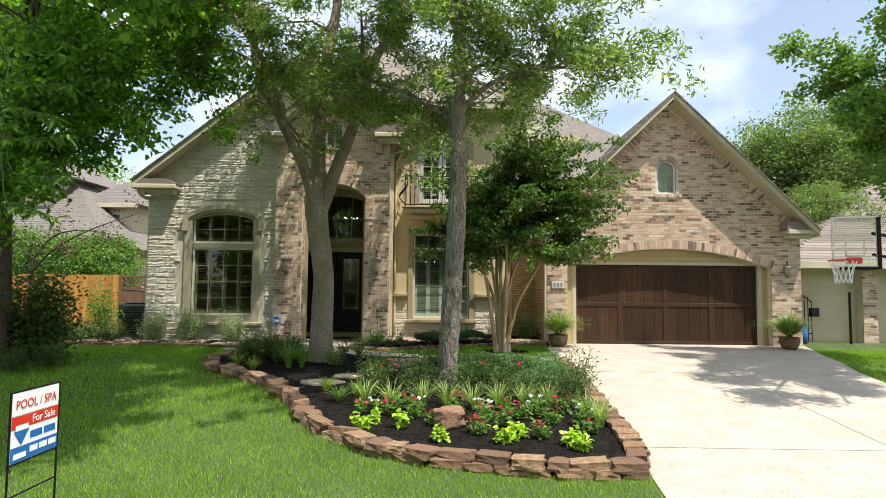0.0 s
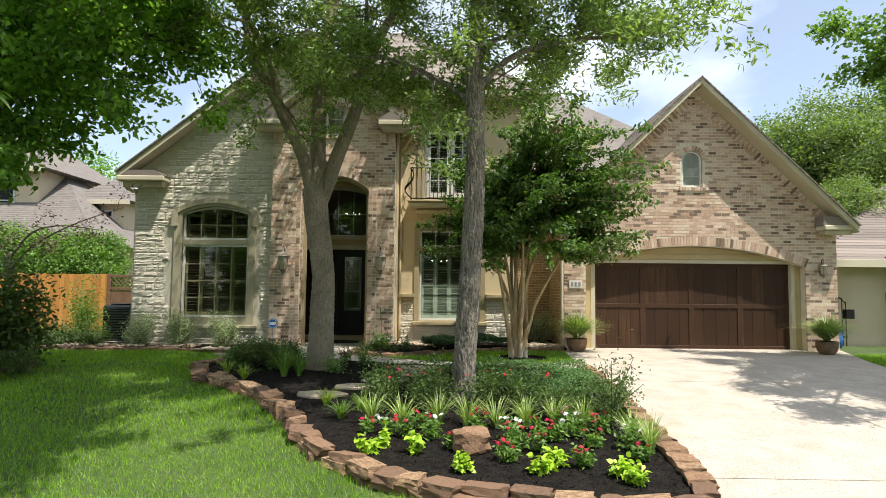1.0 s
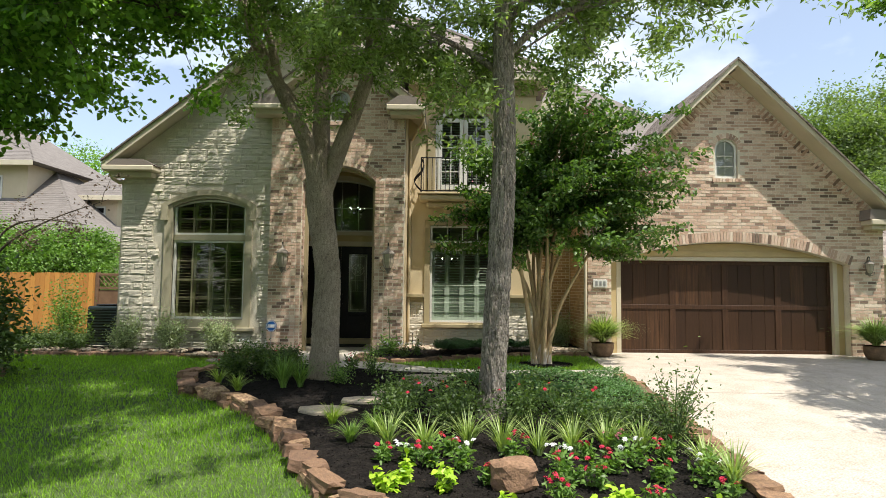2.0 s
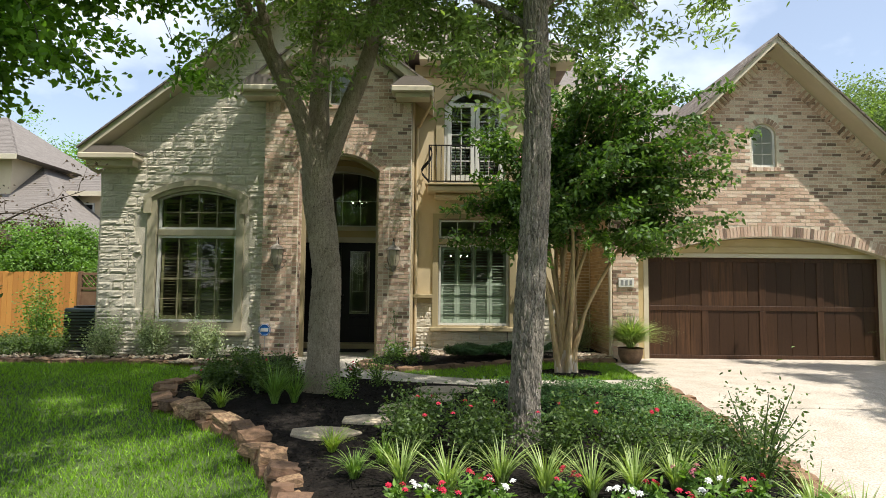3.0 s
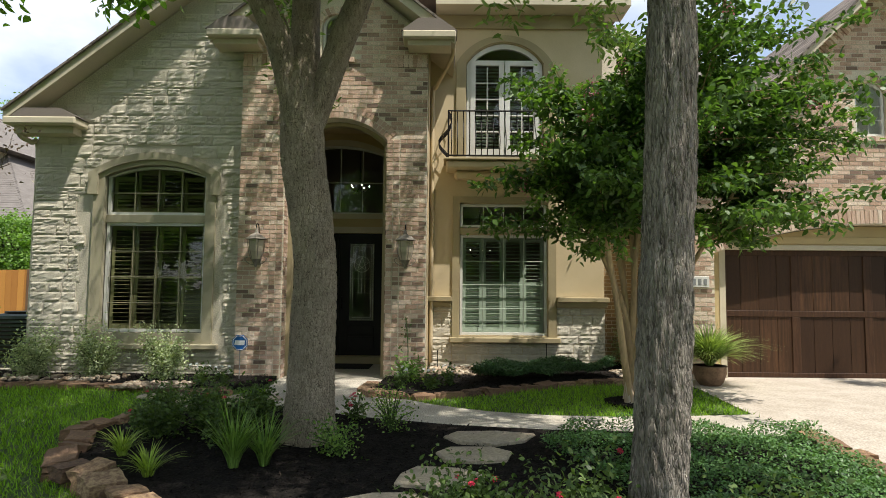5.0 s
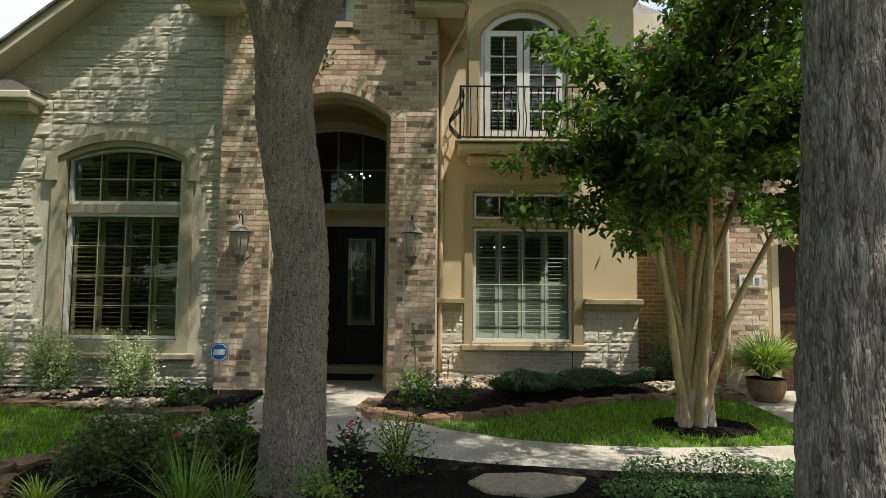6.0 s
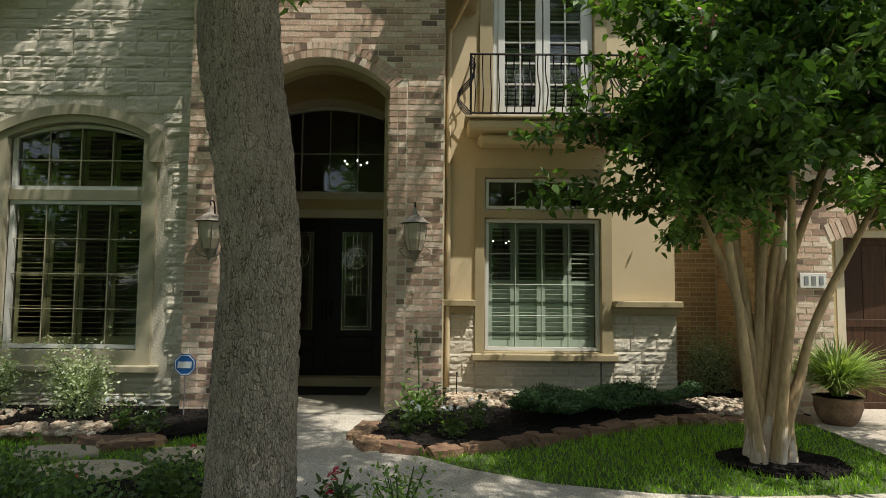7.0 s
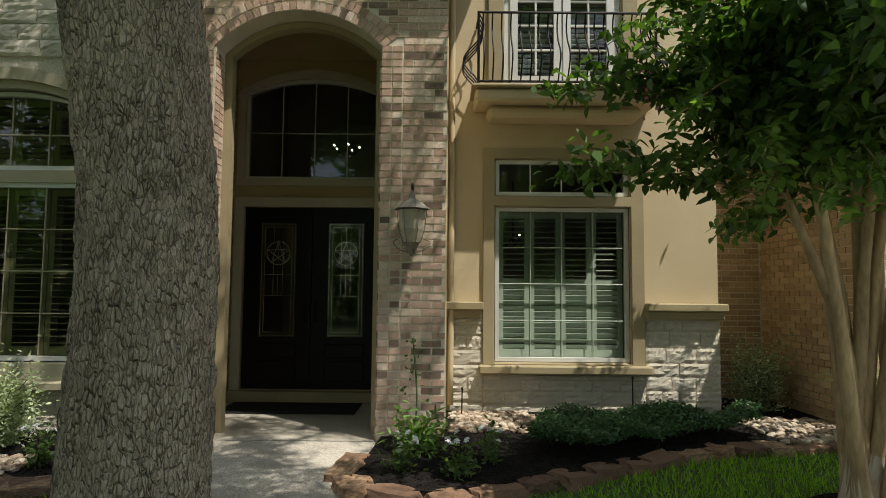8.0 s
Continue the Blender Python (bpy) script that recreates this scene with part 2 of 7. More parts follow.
M_big = leaf_material("broad_leaf", (0.065, 0.135, 0.026), (0.17, 0.29, 0.06), 0.58)
M_far = leaf_material("distant_leaf", (0.085, 0.125, 0.045), (0.17, 0.23, 0.085), 0.4)
M_lightleaf = leaf_material("light_leaf", (0.08, 0.15, 0.03), (0.16, 0.27, 0.06))
M_myrleaf = leaf_material("myrtle_leaf", (0.034, 0.070, 0.018), (0.088, 0.155, 0.04), 0.40)
M_myrspray = leaf_material("young_myrtle_leaf", (0.055, 0.11, 0.025), (0.135, 0.225, 0.055), 0.42)
M_shrub = leaf_material("shrub_leaf", (0.04, 0.075, 0.022), (0.10, 0.15, 0.045))
M_grey = leaf_material("silver_leaf", (0.20, 0.25, 0.13), (0.40, 0.45, 0.28), 0.25)
M_jasmine = leaf_material("groundcover_leaf", (0.045, 0.10, 0.03), (0.11, 0.21, 0.07), 0.25)
M_dwarf = leaf_material("dark_groundcover_leaf", (0.035, 0.08, 0.032), (0.08, 0.155, 0.062), 0.2)
M_tuft = leaf_material("tuft_blade", (0.15, 0.23, 0.03), (0.32, 0.42, 0.07), 0.25)
M_lime = leaf_material("lime_leaf", (0.22, 0.36, 0.02), (0.40, 0.56, 0.05), 0.3)
M_strap = leaf_material("strap_leaf", (0.14, 0.22, 0.05), (0.34, 0.42, 0.16), 0.25)
M_strapgreen = leaf_material("strap_green", (0.08, 0.16, 0.03), (0.2, 0.31, 0.07), 0.25)
M_grass = leaf_material("turf_blade", (0.095, 0.18, 0.015), (0.225, 0.38, 0.033), 0.40, 0.5)
M_plum = leaf_material("plum_leaf", (0.05, 0.03, 0.03), (0.12, 0.08, 0.06), 0.2)
M_red = material("crimson_petal", (0.50, 0.015, 0.04), 0.6, second=(0.58, 0.03, 0.09), scale=30, fine=0.1)
M_pink = material("pink_petal", (0.70, 0.16, 0.26), 0.6, second=(0.62, 0.30, 0.34), scale=30, fine=0.1)
M_petal = material("white_petal", (0.80, 0.80, 0.76), 0.6, fine=0.08)
M_stem = material("green_stem", (0.07, 0.11, 0.03), 0.7, fine=0.1)
M_cedar = material("orange_cedar", (0.50, 0.21, 0.045), 0.75, per="object", ramp=[(0, (0.44, 0.18, 0.04)), (1, (0.60, 0.27, 0.06))], fine=0.15)
M_lattice = material("brown_lattice", (0.20, 0.11, 0.06), 0.8, second=(0.15, 0.08, 0.045), scale=6)
M_acgrey = material("condenser_grey", (0.10, 0.12, 0.12), 0.5, metal=0.3, fine=0.1)
M_nbwall = material("neighbour_stucco", (0.62, 0.51, 0.36), 0.92, second=(0.56, 0.45, 0.31), scale=1.2, bump=0.002, bump_scale=120, fine=0.07)
M_nbroof = material("neighbour_shingle", (0.20, 0.178, 0.16), 0.95, second=(0.16, 0.14, 0.125), scale=3, bump=0.01, bump_scale=30, stretch=(1, 1, 4))
M_pot = material("clay_pot", (0.16, 0.10, 0.06), 0.8, second=(0.24, 0.15, 0.09), scale=8, bump=0.004, bump_scale=30)
M_signred = material("sign_red", (0.60, 0.035, 0.02), 0.4, fine=0.04)
M_signblue = material("sign_blue", (0.02, 0.13, 0.42), 0.4, fine=0.04)
M_signwhite = material("sign_white", (0.82, 0.82, 0.82), 0.4, fine=0.04)
M_steel = material("grey_steel", (0.30, 0.30, 0.30), 0.45, metal=0.7, fine=0.1)
M_patina = material("weathered_verdigris_metal", (0.25, 0.225, 0.185), 0.7, second=(0.16, 0.135, 0.105), scale=14, fine=0.15)
M_frost = material("frosted_lantern_glass", (0.50, 0.43, 0.32), 0.35, second=(0.42, 0.36, 0.27), scale=6, fine=0.05)
M_lime_wash = material("white_washed_bark", (0.56, 0.48, 0.39), 0.85, second=(0.42, 0.31, 0.2), scale=9, stretch=(1, 1, 0.4), fine=0.1)
M_rubber = material("black_rubber_mat", (0.012, 0.012, 0.012), 0.9, bump=0.003, bump_scale=120)
M_bulb = bpy.data.materials.new("warm_bulb")
M_bulb.use_nodes = True
M_bulb.node_tree.nodes["Principled BSDF"].inputs["Emission Color"].default_value = (1, 0.93, 0.8, 1)
M_bulb.node_tree.nodes["Principled BSDF"].inputs["Emission Strength"].default_value = 9.0
M_net = material("white_net", (0.75, 0.75, 0.75), 0.8)
M_hoop = material("red_rim", (0.6, 0.05, 0.04), 0.45)


# ---- building blocks ----
def world_of(ob):
    m = ob.matrix_parent_inverse @ ob.matrix_basis
    return world_of(ob.parent) @ m if ob.parent else ob.matrix_basis.copy()


def thing(name, at, label, category, group="", kind=""):
    e = new(name)
    e.empty_display_size = 0.1
    e.location = at
    return tagged(e, label, category, group, kind)


def put_mesh(name, me, mat, parent=None, label=""):
    if mat and not me.materials:
        me.materials.append(mat)
    ob = new(name, me)
    if parent:
        ob.parent = parent
        ob.matrix_parent_inverse = world_of(parent).inverted()
    if label:
        ob["label"] = label
    return ob


def part(name, bm, mat, parent=None, label="", smooth=False):
    me = bpy.data.meshes.new(name)
    bmesh.ops.recalc_face_normals(bm, faces=bm.faces)
    if smooth:
        for f in bm.faces:
            f.smooth = True
    bm.to_mesh(me)
    bm.free()
    return put_mesh(name, me, mat, parent, label)


def box(bm, x0, x1, y0, y1, z0, z1, bevel=0.0):
    m = Matrix.Translation(((x0 + x1) / 2, (y0 + y1) / 2, (z0 + z1) / 2)) @ Matrix.Diagonal((x1 - x0, y1 - y0, z1 - z0, 1))
    vs = bmesh.ops.create_cube(bm, size=1, matrix=m)["verts"]
    if bevel > 0:
        bmesh.ops.bevel(bm, geom=list({e for v in vs for e in v.link_edges}), offset=bevel, segments=1, affect="EDGES")
    return bm


def boxed(name, x0, x1, y0, y1, z0, z1, mat, parent=None, label="", bevel=0.004):
    return part(name, box(bmesh.new(), x0, x1, y0, y1, z0, z1, bevel), mat, parent, label)


def slab(outline, holes, y0, y1, bm=None):
    """A sheet in x and z with holes, from y0 to y1."""
    bm = bm or bmesh.new()
    edges = []
    for loop in (outline, *holes):
        vs = [bm.verts.new((x, y0, z)) for x, z in loop]
        edges += [bm.edges.new((vs[i], vs[(i + 1) % len(vs)])) for i in range(len(vs))]
    faces = [g for g in bmesh.ops.triangle_fill(bm, edges=edges, use_beauty=True)["geom"] if isinstance(g, bmesh.types.BMFace)]
    top = bmesh.ops.extrude_face_region(bm, geom=faces)["geom"]
    bmesh.ops.translate(bm, verts=[v for v in top if isinstance(v, bmesh.types.BMVert)], vec=(0, y1 - y0, 0))
    return bm


def glazing(outline, y, parent, mat=None):
    """A thin pane of glass that faces the front yard."""
    me = bpy.data.meshes.new("pane")
    me.from_pydata([(x, y, z) for x, z in outline], [], [tuple(range(len(outline)))])
    me.update()
    pane = put_mesh("pane", me, mat or M_glass, parent)
    pane.visible_shadow = False
    return pane


def arch(x0, x1, z0, zs, rise, n=14):
    """An opening with a segmental head: corners, then the arc from right to left."""
    pts = [(x0, z0), (x1, z0)]
    if rise <= 0:
        return pts + [(x1, zs), (x0, zs)]
    w = (x1 - x0) / 2
    r = (w * w + rise * rise) / (2 * rise)
    a = math.asin(min(1, w / r)) if rise <= w else math.pi - math.asin(w / r)
    cx, cz = (x0 + x1) / 2, zs + rise - r
    return pts + [(cx + r * math.sin(a - 2 * a * i / n), cz + r * math.cos(a - 2 * a * i / n)) for i in range(n + 1)]


def tube(bm, pts, radii, n=8, cap=True):
    """A tapering tube along a line of points."""
    pts = [Vector(p) for p in pts]
    rings, side = [], None
    for i, p in enumerate(pts):
        d = (pts[min(i + 1, len(pts) - 1)] - pts[max(i - 1, 0)]).normalized()
        side = (side - d * side.dot(d)).normalized() if side else d.orthogonal().normalized()
        up = d.cross(side)
        r = radii[i] if not isinstance(radii, (int, float)) else radii
        rings.append([bm.verts.new(p + (side * math.cos(2 * math.pi * k / n) + up * math.sin(2 * math.pi * k / n)) * r) for k in range(n)])
    for a, b in zip(rings, rings[1:]):
        for k in range(n):
            bm.faces.new((a[k], a[(k + 1) % n], b[(k + 1) % n], b[k]))
    if cap:
        bm.faces.new(rings[0][::-1])
        bm.faces.new(rings[-1])
    return bm


def curve_pts(ctrl, n):
    """Points on a smooth line through the control points."""
    c = [Vector(p) for p in ctrl]
    c = [c[0] * 2 - c[1]] + c + [c[-1] * 2 - c[-2]]
    out = []
    segs = len(c) - 3
    for i in range(n + 1):
        u = i / n * segs
        k = min(int(u), segs - 1)
        t = u - k
        p0, p1, p2, p3 = c[k:k + 4]
        out.append(0.5 * ((2 * p1) + (p2 - p0) * t + (2 * p0 - 5 * p1 + 4 * p2 - p3) * t * t + (3 * p1 - p0 - 3 * p2 + p3) * t ** 3))
    return out


def polys(name, verts, size):
    """A mesh of separate polygons with `size` corners each, from an array of shape (n, size, 3)."""
    v = np.asarray(verts, dtype=np.float32).reshape(-1, 3)
    count = len(v) // size
    me = bpy.data.meshes.new(name)
    me.vertices.add(len(v))
    me.vertices.foreach_set("co", v.ravel())
    me.loops.add(len(v))
    me.loops.foreach_set("vertex_index", np.arange(len(v), dtype=np.int32))
    me.polygons.add(count)
    me.polygons.foreach_set("loop_start", np.arange(0, len(v), size, dtype=np.int32))
    me.update(calc_edges=True)
    return me


def unit(v):
    return v / np.maximum(np.linalg.norm(v, axis=-1, keepdims=True), 1e-6)


def leaves(name, centres, length, width, rng, up=0.5, droop=0.2, out=None, corners=6):
    """Folded leaf blades at the centres."""
    c = np.asarray(centres)
    n = len(c)
    d = rng.normal(size=(n, 3))
    d[:, 2] = d[:, 2] * 0.6 - droop
    if out is not None:
        d += out
    d = unit(d)
    nrm = rng.normal(size=(n, 3)) * (1 - up)
    nrm[:, 2] += up
    side = unit(np.cross(d, nrm))
    nrm = unit(np.cross(side, d))
    ln = (length * rng.uniform(0.65, 1.25, n))[:, None]
    wd = (width * rng.uniform(0.7, 1.2, n))[:, None]
    mid = c + d * ln * 0.45 - nrm * wd * 0.15
    if corners == 6:
        a, b = c + d * ln * 0.28 - nrm * wd * 0.1, c + d * ln * 0.66 - nrm * (wd * 0.12 + ln * 0.03)
        lift = nrm * wd * 0.22
        v = np.stack([c, a + side * wd * 0.46 + lift, b + side * wd * 0.36 + lift, c + d * ln - nrm * ln * 0.12, b - side * wd * 0.36 + lift, a - side * wd * 0.46 + lift], axis=1)
        return polys(name, v, 6)
    v = np.stack([c, mid + side * wd * 0.5 + nrm * wd * 0.25, c + d * ln - nrm * ln * 0.12, mid - side * wd * 0.5 + nrm * wd * 0.25], axis=1)
    return polys(name, v, 4)


def g(y):
    """The ground's height."""
    return 0.0 if y >= 12.5 else max(-0.06 * (12.5 - y), -1.3)


def lay(bm_or_outline, lift, name, mat, parent=None, thick=0.0, label=""):
    """A flat patch of ground that follows the slope."""
    bm = bmesh.new()
    vs = [bm.verts.new((x, y, 0)) for x, y in bm_or_outline]
    es = [bm.edges.new((vs[i], vs[(i + 1) % len(vs)])) for i in range(len(vs))]
    bmesh.ops.triangle_fill(bm, edges=es, use_beauty=True)
    for cut in (12.5, 12.5 - 1.3 / 0.06):
        bmesh.ops.bisect_plane(bm, geom=bm.verts[:] + bm.edges[:] + bm.faces[:], plane_co=(0, cut, 0), plane_no=(0, 1, 0))
    if thick > 0:
        bmesh.ops.recalc_face_normals(bm, faces=bm.faces)
        top = bmesh.ops.extrude_face_region(bm, geom=bm.faces[:])["geom"]
        for v in top:
            if isinstance(v, bmesh.types.BMVert):
                v.co.z = -thick
    for v in bm.verts:
        v.co.z += g(v.co.y) + lift
    return part(name, bm, mat, parent, label)


def inside(poly, x, y):
    hit = False
    for i in range(len(poly)):
        (x0, y0), (x1, y1) = poly[i], poly[i - 1]
        if (y0 > y) != (y1 > y) and x < (x1 - x0) * (y - y0) / (y1 - y0) + x0:
            hit = not hit
    return hit


def rough_stone(name, seed):
    """A worn block of unit size with uneven faces."""
    rng = random.Random(seed)
    bm = bmesh.new()
    bmesh.ops.create_cube(bm, size=1)
    bmesh.ops.subdivide_edges(bm, edges=bm.edges[:], cuts=2, use_grid_fill=True)
    for v in bm.verts:
        q = v.co.normalized() * 0.62
        v.co = v.co.lerp(q, 0.12)
        v.co += Vector((rng.uniform(-1, 1), rng.uniform(-1, 1), rng.uniform(-1, 1))) * 0.055
        v.co *= 1.0 + 0.16 * noise.noise(v.co * 1.7 + Vector((seed * 3.1, 0, 0)))
    me = bpy.data.meshes.new(name)
    bm.to_mesh(me)
    bm.free()
    return me


def set_at(ob, m, parent):
    ob.parent = parent
    ob.matrix_parent_inverse = world_of(parent).inverted()
    ob.matrix_basis = m
    return ob


def brick_unit(name):
    me = bpy.data.meshes.new(name)
    bm = box(bmesh.new(), -0.5, 0.5, -0.5, 0.5, -0.5, 0.5)
    rng = random.Random(7)
    for v in bm.verts:
        v.co += Vector((rng.uniform(-0.02, 0.02), 0, rng.uniform(-0.05, 0.05)))
    bm.to_mesh(me)
    bm.free()
    return me


UNIT_BRICK = brick_unit("brick")
UNIT_BRICK.materials.append(M_brick_piece)
BRICKS_LATER = []
CUBE = np.array([[0, 0, 0], [1, 0, 0], [1, 0, 1], [0, 0, 1], [1, 1, 0], [1, 1, 1], [0, 1, 0], [0, 1, 1]], dtype=float)
FACES = ((0, 1, 2, 3), (1, 4, 5, 2), (6, 0, 3, 7), (3, 2, 5, 7), (6, 4, 1, 0))


def joined_boxes(name, boxes, mat, parent, turned=()):
    """Many small blocks in one mesh."""
    verts, faces = [], []
    for x0, x1, y0, y1, z0, z1 in boxes:
        k = len(verts)
        verts += [(x0 + (x1 - x0) * c[0], y0 + (y1 - y0) * c[1], z0 + (z1 - z0) * c[2]) for c in CUBE]
        faces += [tuple(k + i for i in f) for f in FACES]
    for m in turned:
        k = len(verts)
        verts += [tuple(m @ Vector((c[0] - 0.5, c[1] - 0.5, c[2] - 0.5))) for c in CUBE]
        faces += [tuple(k + i for i in f) for f in FACES]
    me = bpy.data.meshes.new(name)
    me.from_pydata(verts, [], faces)
    me.update()
    ob = put_mesh(name, me, mat, parent)
    ob["kind"] = "stuff"
    return ob


def brickwork(parent, x0, x1, z0, z1, y, allowed, single, mat=None, seed=1, length=0.186, height=0.0585, joint=0.0150, proud=0.006):
    """Running-bond bricks on the face y; those for which single() holds are parts, the rest one mesh."""
    rng = random.Random(seed)
    rest, row = [], 0
    z = z0
    while z + height <= z1 + 0.01:
        x = x0 - (length + joint) * (0.5 if row % 2 else 0)
        while x < x1:
            a, b = max(x, x0), min(x + length, x1)
            x += length + joint
            if b - a < 0.05 or not allowed((a + b) / 2, z + height / 2):
                continue
            p = y - proud - rng.uniform(-0.002, 0.003)
            if single((a + b) / 2, z):
                BRICKS_LATER.append((parent, pose((a + b) / 2, p + 0.02, z + height / 2) @ Matrix.Diagonal((b - a, 0.04, height, 1))))
            else:
                rest.append((a, b, p, y + 0.02, z + rng.uniform(-0.002, 0.002), z + height))
        z += height + joint
        row += 1
    if rest:
        joined_boxes("bricks", rest, mat or M_brick, parent)


def brick_arch(parent, x0, x1, zs, rise, y, high, proud=0.010, single=True, rings=1):
    """One or more rings of standing bricks round a segmental head."""
    w = (x1 - x0) / 2
    r = (w * w + rise * rise) / (2 * rise)
    a = math.asin(min(1, w / r)) if rise <= w else math.pi - math.asin(w / r)
    cx, cz = (x0 + x1) / 2, zs + rise - r
    ms = []
    tall = high / rings
    for k in range(rings):
        rm = r + tall * (k + 0.5)
        n = max(5, int(2 * a * rm / 0.072))
        for i in range(n):
            t = -a + 2 * a * (i + 0.5) / n
            ms.append(pose(cx, y, cz) @ pose(0, 0, 0, 0, math.degrees(t), 0) @ pose(0, 0.04 - proud, rm) @ Matrix.Diagonal((2 * a * rm / n - 0.012, 0.08, tall - (0.012 if rings > 1 else 0), 1)))
    if single:
        BRICKS_LATER.extend((parent, m) for m in ms)
    else:
        joined_boxes("bricks", [], M_brick, parent, ms)


# ---- ground ----
def ground_sheet():
    bm = bmesh.new()
    xs, ys = (-450, -60, -25, -12, 0, 12, 25, 60, 450), (-450, -40, -12.5 + 3.333, 12.5, 20, 40, 120, 600)
    grid = [[bm.verts.new((x, y, g(y))) for x in xs] for y in ys]
    for a, b in zip(grid, grid[1:]):
        for i in range(len(xs) - 1):
            bm.faces.new((a[i], a[i + 1], b[i + 1], b[i]))
    return tagged(part("ground", bm, M_soil), "sloping turf ground of the front yard", "ground", kind="structure")


ground_sheet()
DRIVE = [(2.62, 16.2), (2.6, 14.9), (2.5, 13.6), (2.42, 12.2), (2.36, 10), (2.25, 8), (2.14, 6.6), (1.98, 5.0), (1.6, 0), (1.2, -9), (8.2, -9), (7.6, 0), (7.3, 6), (7.4, 9), (7.9, 11.5), (8.7, 13.8), (9.3, 15.2), (9.7, 16.2)]
drive = lay(DRIVE, 0.012, "driveway", M_drive)
tagged(drive, "pale exposed-aggregate concrete driveway with thin control joints", "driveway", kind="structure")
PATH = [(2.47, 13.15), (1.6, 13.02), (0.8, 12.95), (0.1, 13.0), (-0.6, 13.2), (-1.2, 13.55), (-1.7, 14.0), (-2.02, 14.6), (-2.05, 15.58), (-3.68, 15.58), (-3.6, 14.6), (-3.35, 13.7), (-2.8, 13.0), (-2.0, 12.55), (-1.0, 12.25), (0.0, 12.12), (1.0, 12.08), (1.8, 12.05), (2.41, 12.0)]
path = tagged(lay(PATH, 0.016, "front_path", M_path), "pebble-finish concrete path curving to the front door", "path", kind="structure")
BED = [(-4.45, 11.85), (-4.1, 10.98), (-3.4, 10.5), (-2.72, 9.8), (-2.15, 8.9), (-1.75, 8.0), (-1.3, 7.25), (-0.75, 6.75), (-0.2, 6.45), (0.6, 6.25), (1.3, 6.12), (1.85, 6.12), (2.08, 6.6), (2.16, 8), (2.27, 10), (2.33, 11.9), (1.0, 12.0), (0, 12.04), (-1.0, 12.18), (-2.05, 12.47), (-2.9, 12.9), (-3.4, 13.1), (-4.1, 12.6)]
bed = tagged(lay(BED, 0.10, "garden_bed", M_mulch, thick=0.11), "raised garden bed filled with dark mulch", "garden bed", kind="structure")
FBED = [(-2.1, 14.15), (-1.5, 14.05), (-0.8, 14.3), (0.0, 14.8), (1.1, 15.4), (2.0, 15.5), (2.74, 15.5), (2.74, 17.8), (1.74, 17.8), (1.74, 16.79), (-1.4, 16.79), (-1.4, 15.58), (-2.0, 15.58)]
fbed = tagged(lay(FBED, 0.07, "window_bed", M_mulch, thick=0.08), "mulched bed below the front window", "garden bed", kind="structure")
LBED = [(-9.6, 15.0), (-8.4, 14.75), (-6.9, 14.75), (-5.4, 14.6), (-4.3, 14.2), (-3.75, 14.5), (-3.72, 15.58), (-4.4, 15.74), (-7.76, 15.74), (-9.6, 16.6)]
lbed = tagged(lay(LBED, 0.06, "foundation_bed", M_mulch, thick=0.07), "mulched bed along the stone wall", "garden bed", kind="structure")
SIDEBED = [(-13, 9.5), (-10.6, 9.6), (-8.6, 10.6), (-7.6, 11.9), (-8.4, 12.7), (-10.5, 13.2), (-13, 13.2)]
sidebed = tagged(lay(SIDEBED, 0.06, "side_bed", M_mulch, thick=0.07), "mulched bed under the side tree", "garden bed", kind="structure")


# ---- house ----
def gable_roof(name, ridge, halves, eave_drop, y0, y1, label, z_off=0.0, thick=0.16, parent=None):
    """Two roof slopes with shingle courses; ridge is (x, z), slopes fall by eave_drop over half."""
    top = parent
    x, z = ridge
    full = halves[0] if isinstance(halves, tuple) else halves
    fall = eave_drop / full
    for s in (-1, 1):
        half = halves[0 if s < 0 else 1] if isinstance(halves, tuple) else halves
        eave_drop = fall * half
        bm = bmesh.new()
        out = [(x, z), (x + s * half, z - eave_drop), (x + s * half, z - eave_drop - thick), (x, z - thick)]
        slab(out, [], y0, y1, bm)
        slope = part("roof_slope", bm, M_cream, top)
        ln = math.hypot(half, eave_drop)
        rows = int(ln / 0.14)
        rng = random.Random(3 + s)
        bm2 = []
        ang = math.degrees(math.atan2(eave_drop, half))
        for r in range(rows):
            yy = y0 - 0.09
            while yy < y1:
                w = rng.uniform(0.25, 0.5)
                m = pose(x + s * half * (r + 0.5) / rows, min(yy + w / 2, y1), z - eave_drop * (r + 0.5) / rows + 0.012) @ pose(0, 0, 0, 0, s * (ang - 2.0), 0) @ Matrix.Diagonal((ln / rows + 0.03, w - 0.006, 0.03, 1))
                bm2.append(m)
                yy += w
        joined_boxes("shingles", [], M_shingle, slope, bm2)


def rake(parent, x, z, half, drop, y, depth=0.05, high=0.2, sides=(-1, 1)):
    for s in sides:
        out = [(x, z - 0.004), (x + s * half, z - drop - 0.004), (x + s * half, z - drop - high), (x, z - high)]
        part("rake_board", slab(out, [], y - depth, y), M_cream, parent)


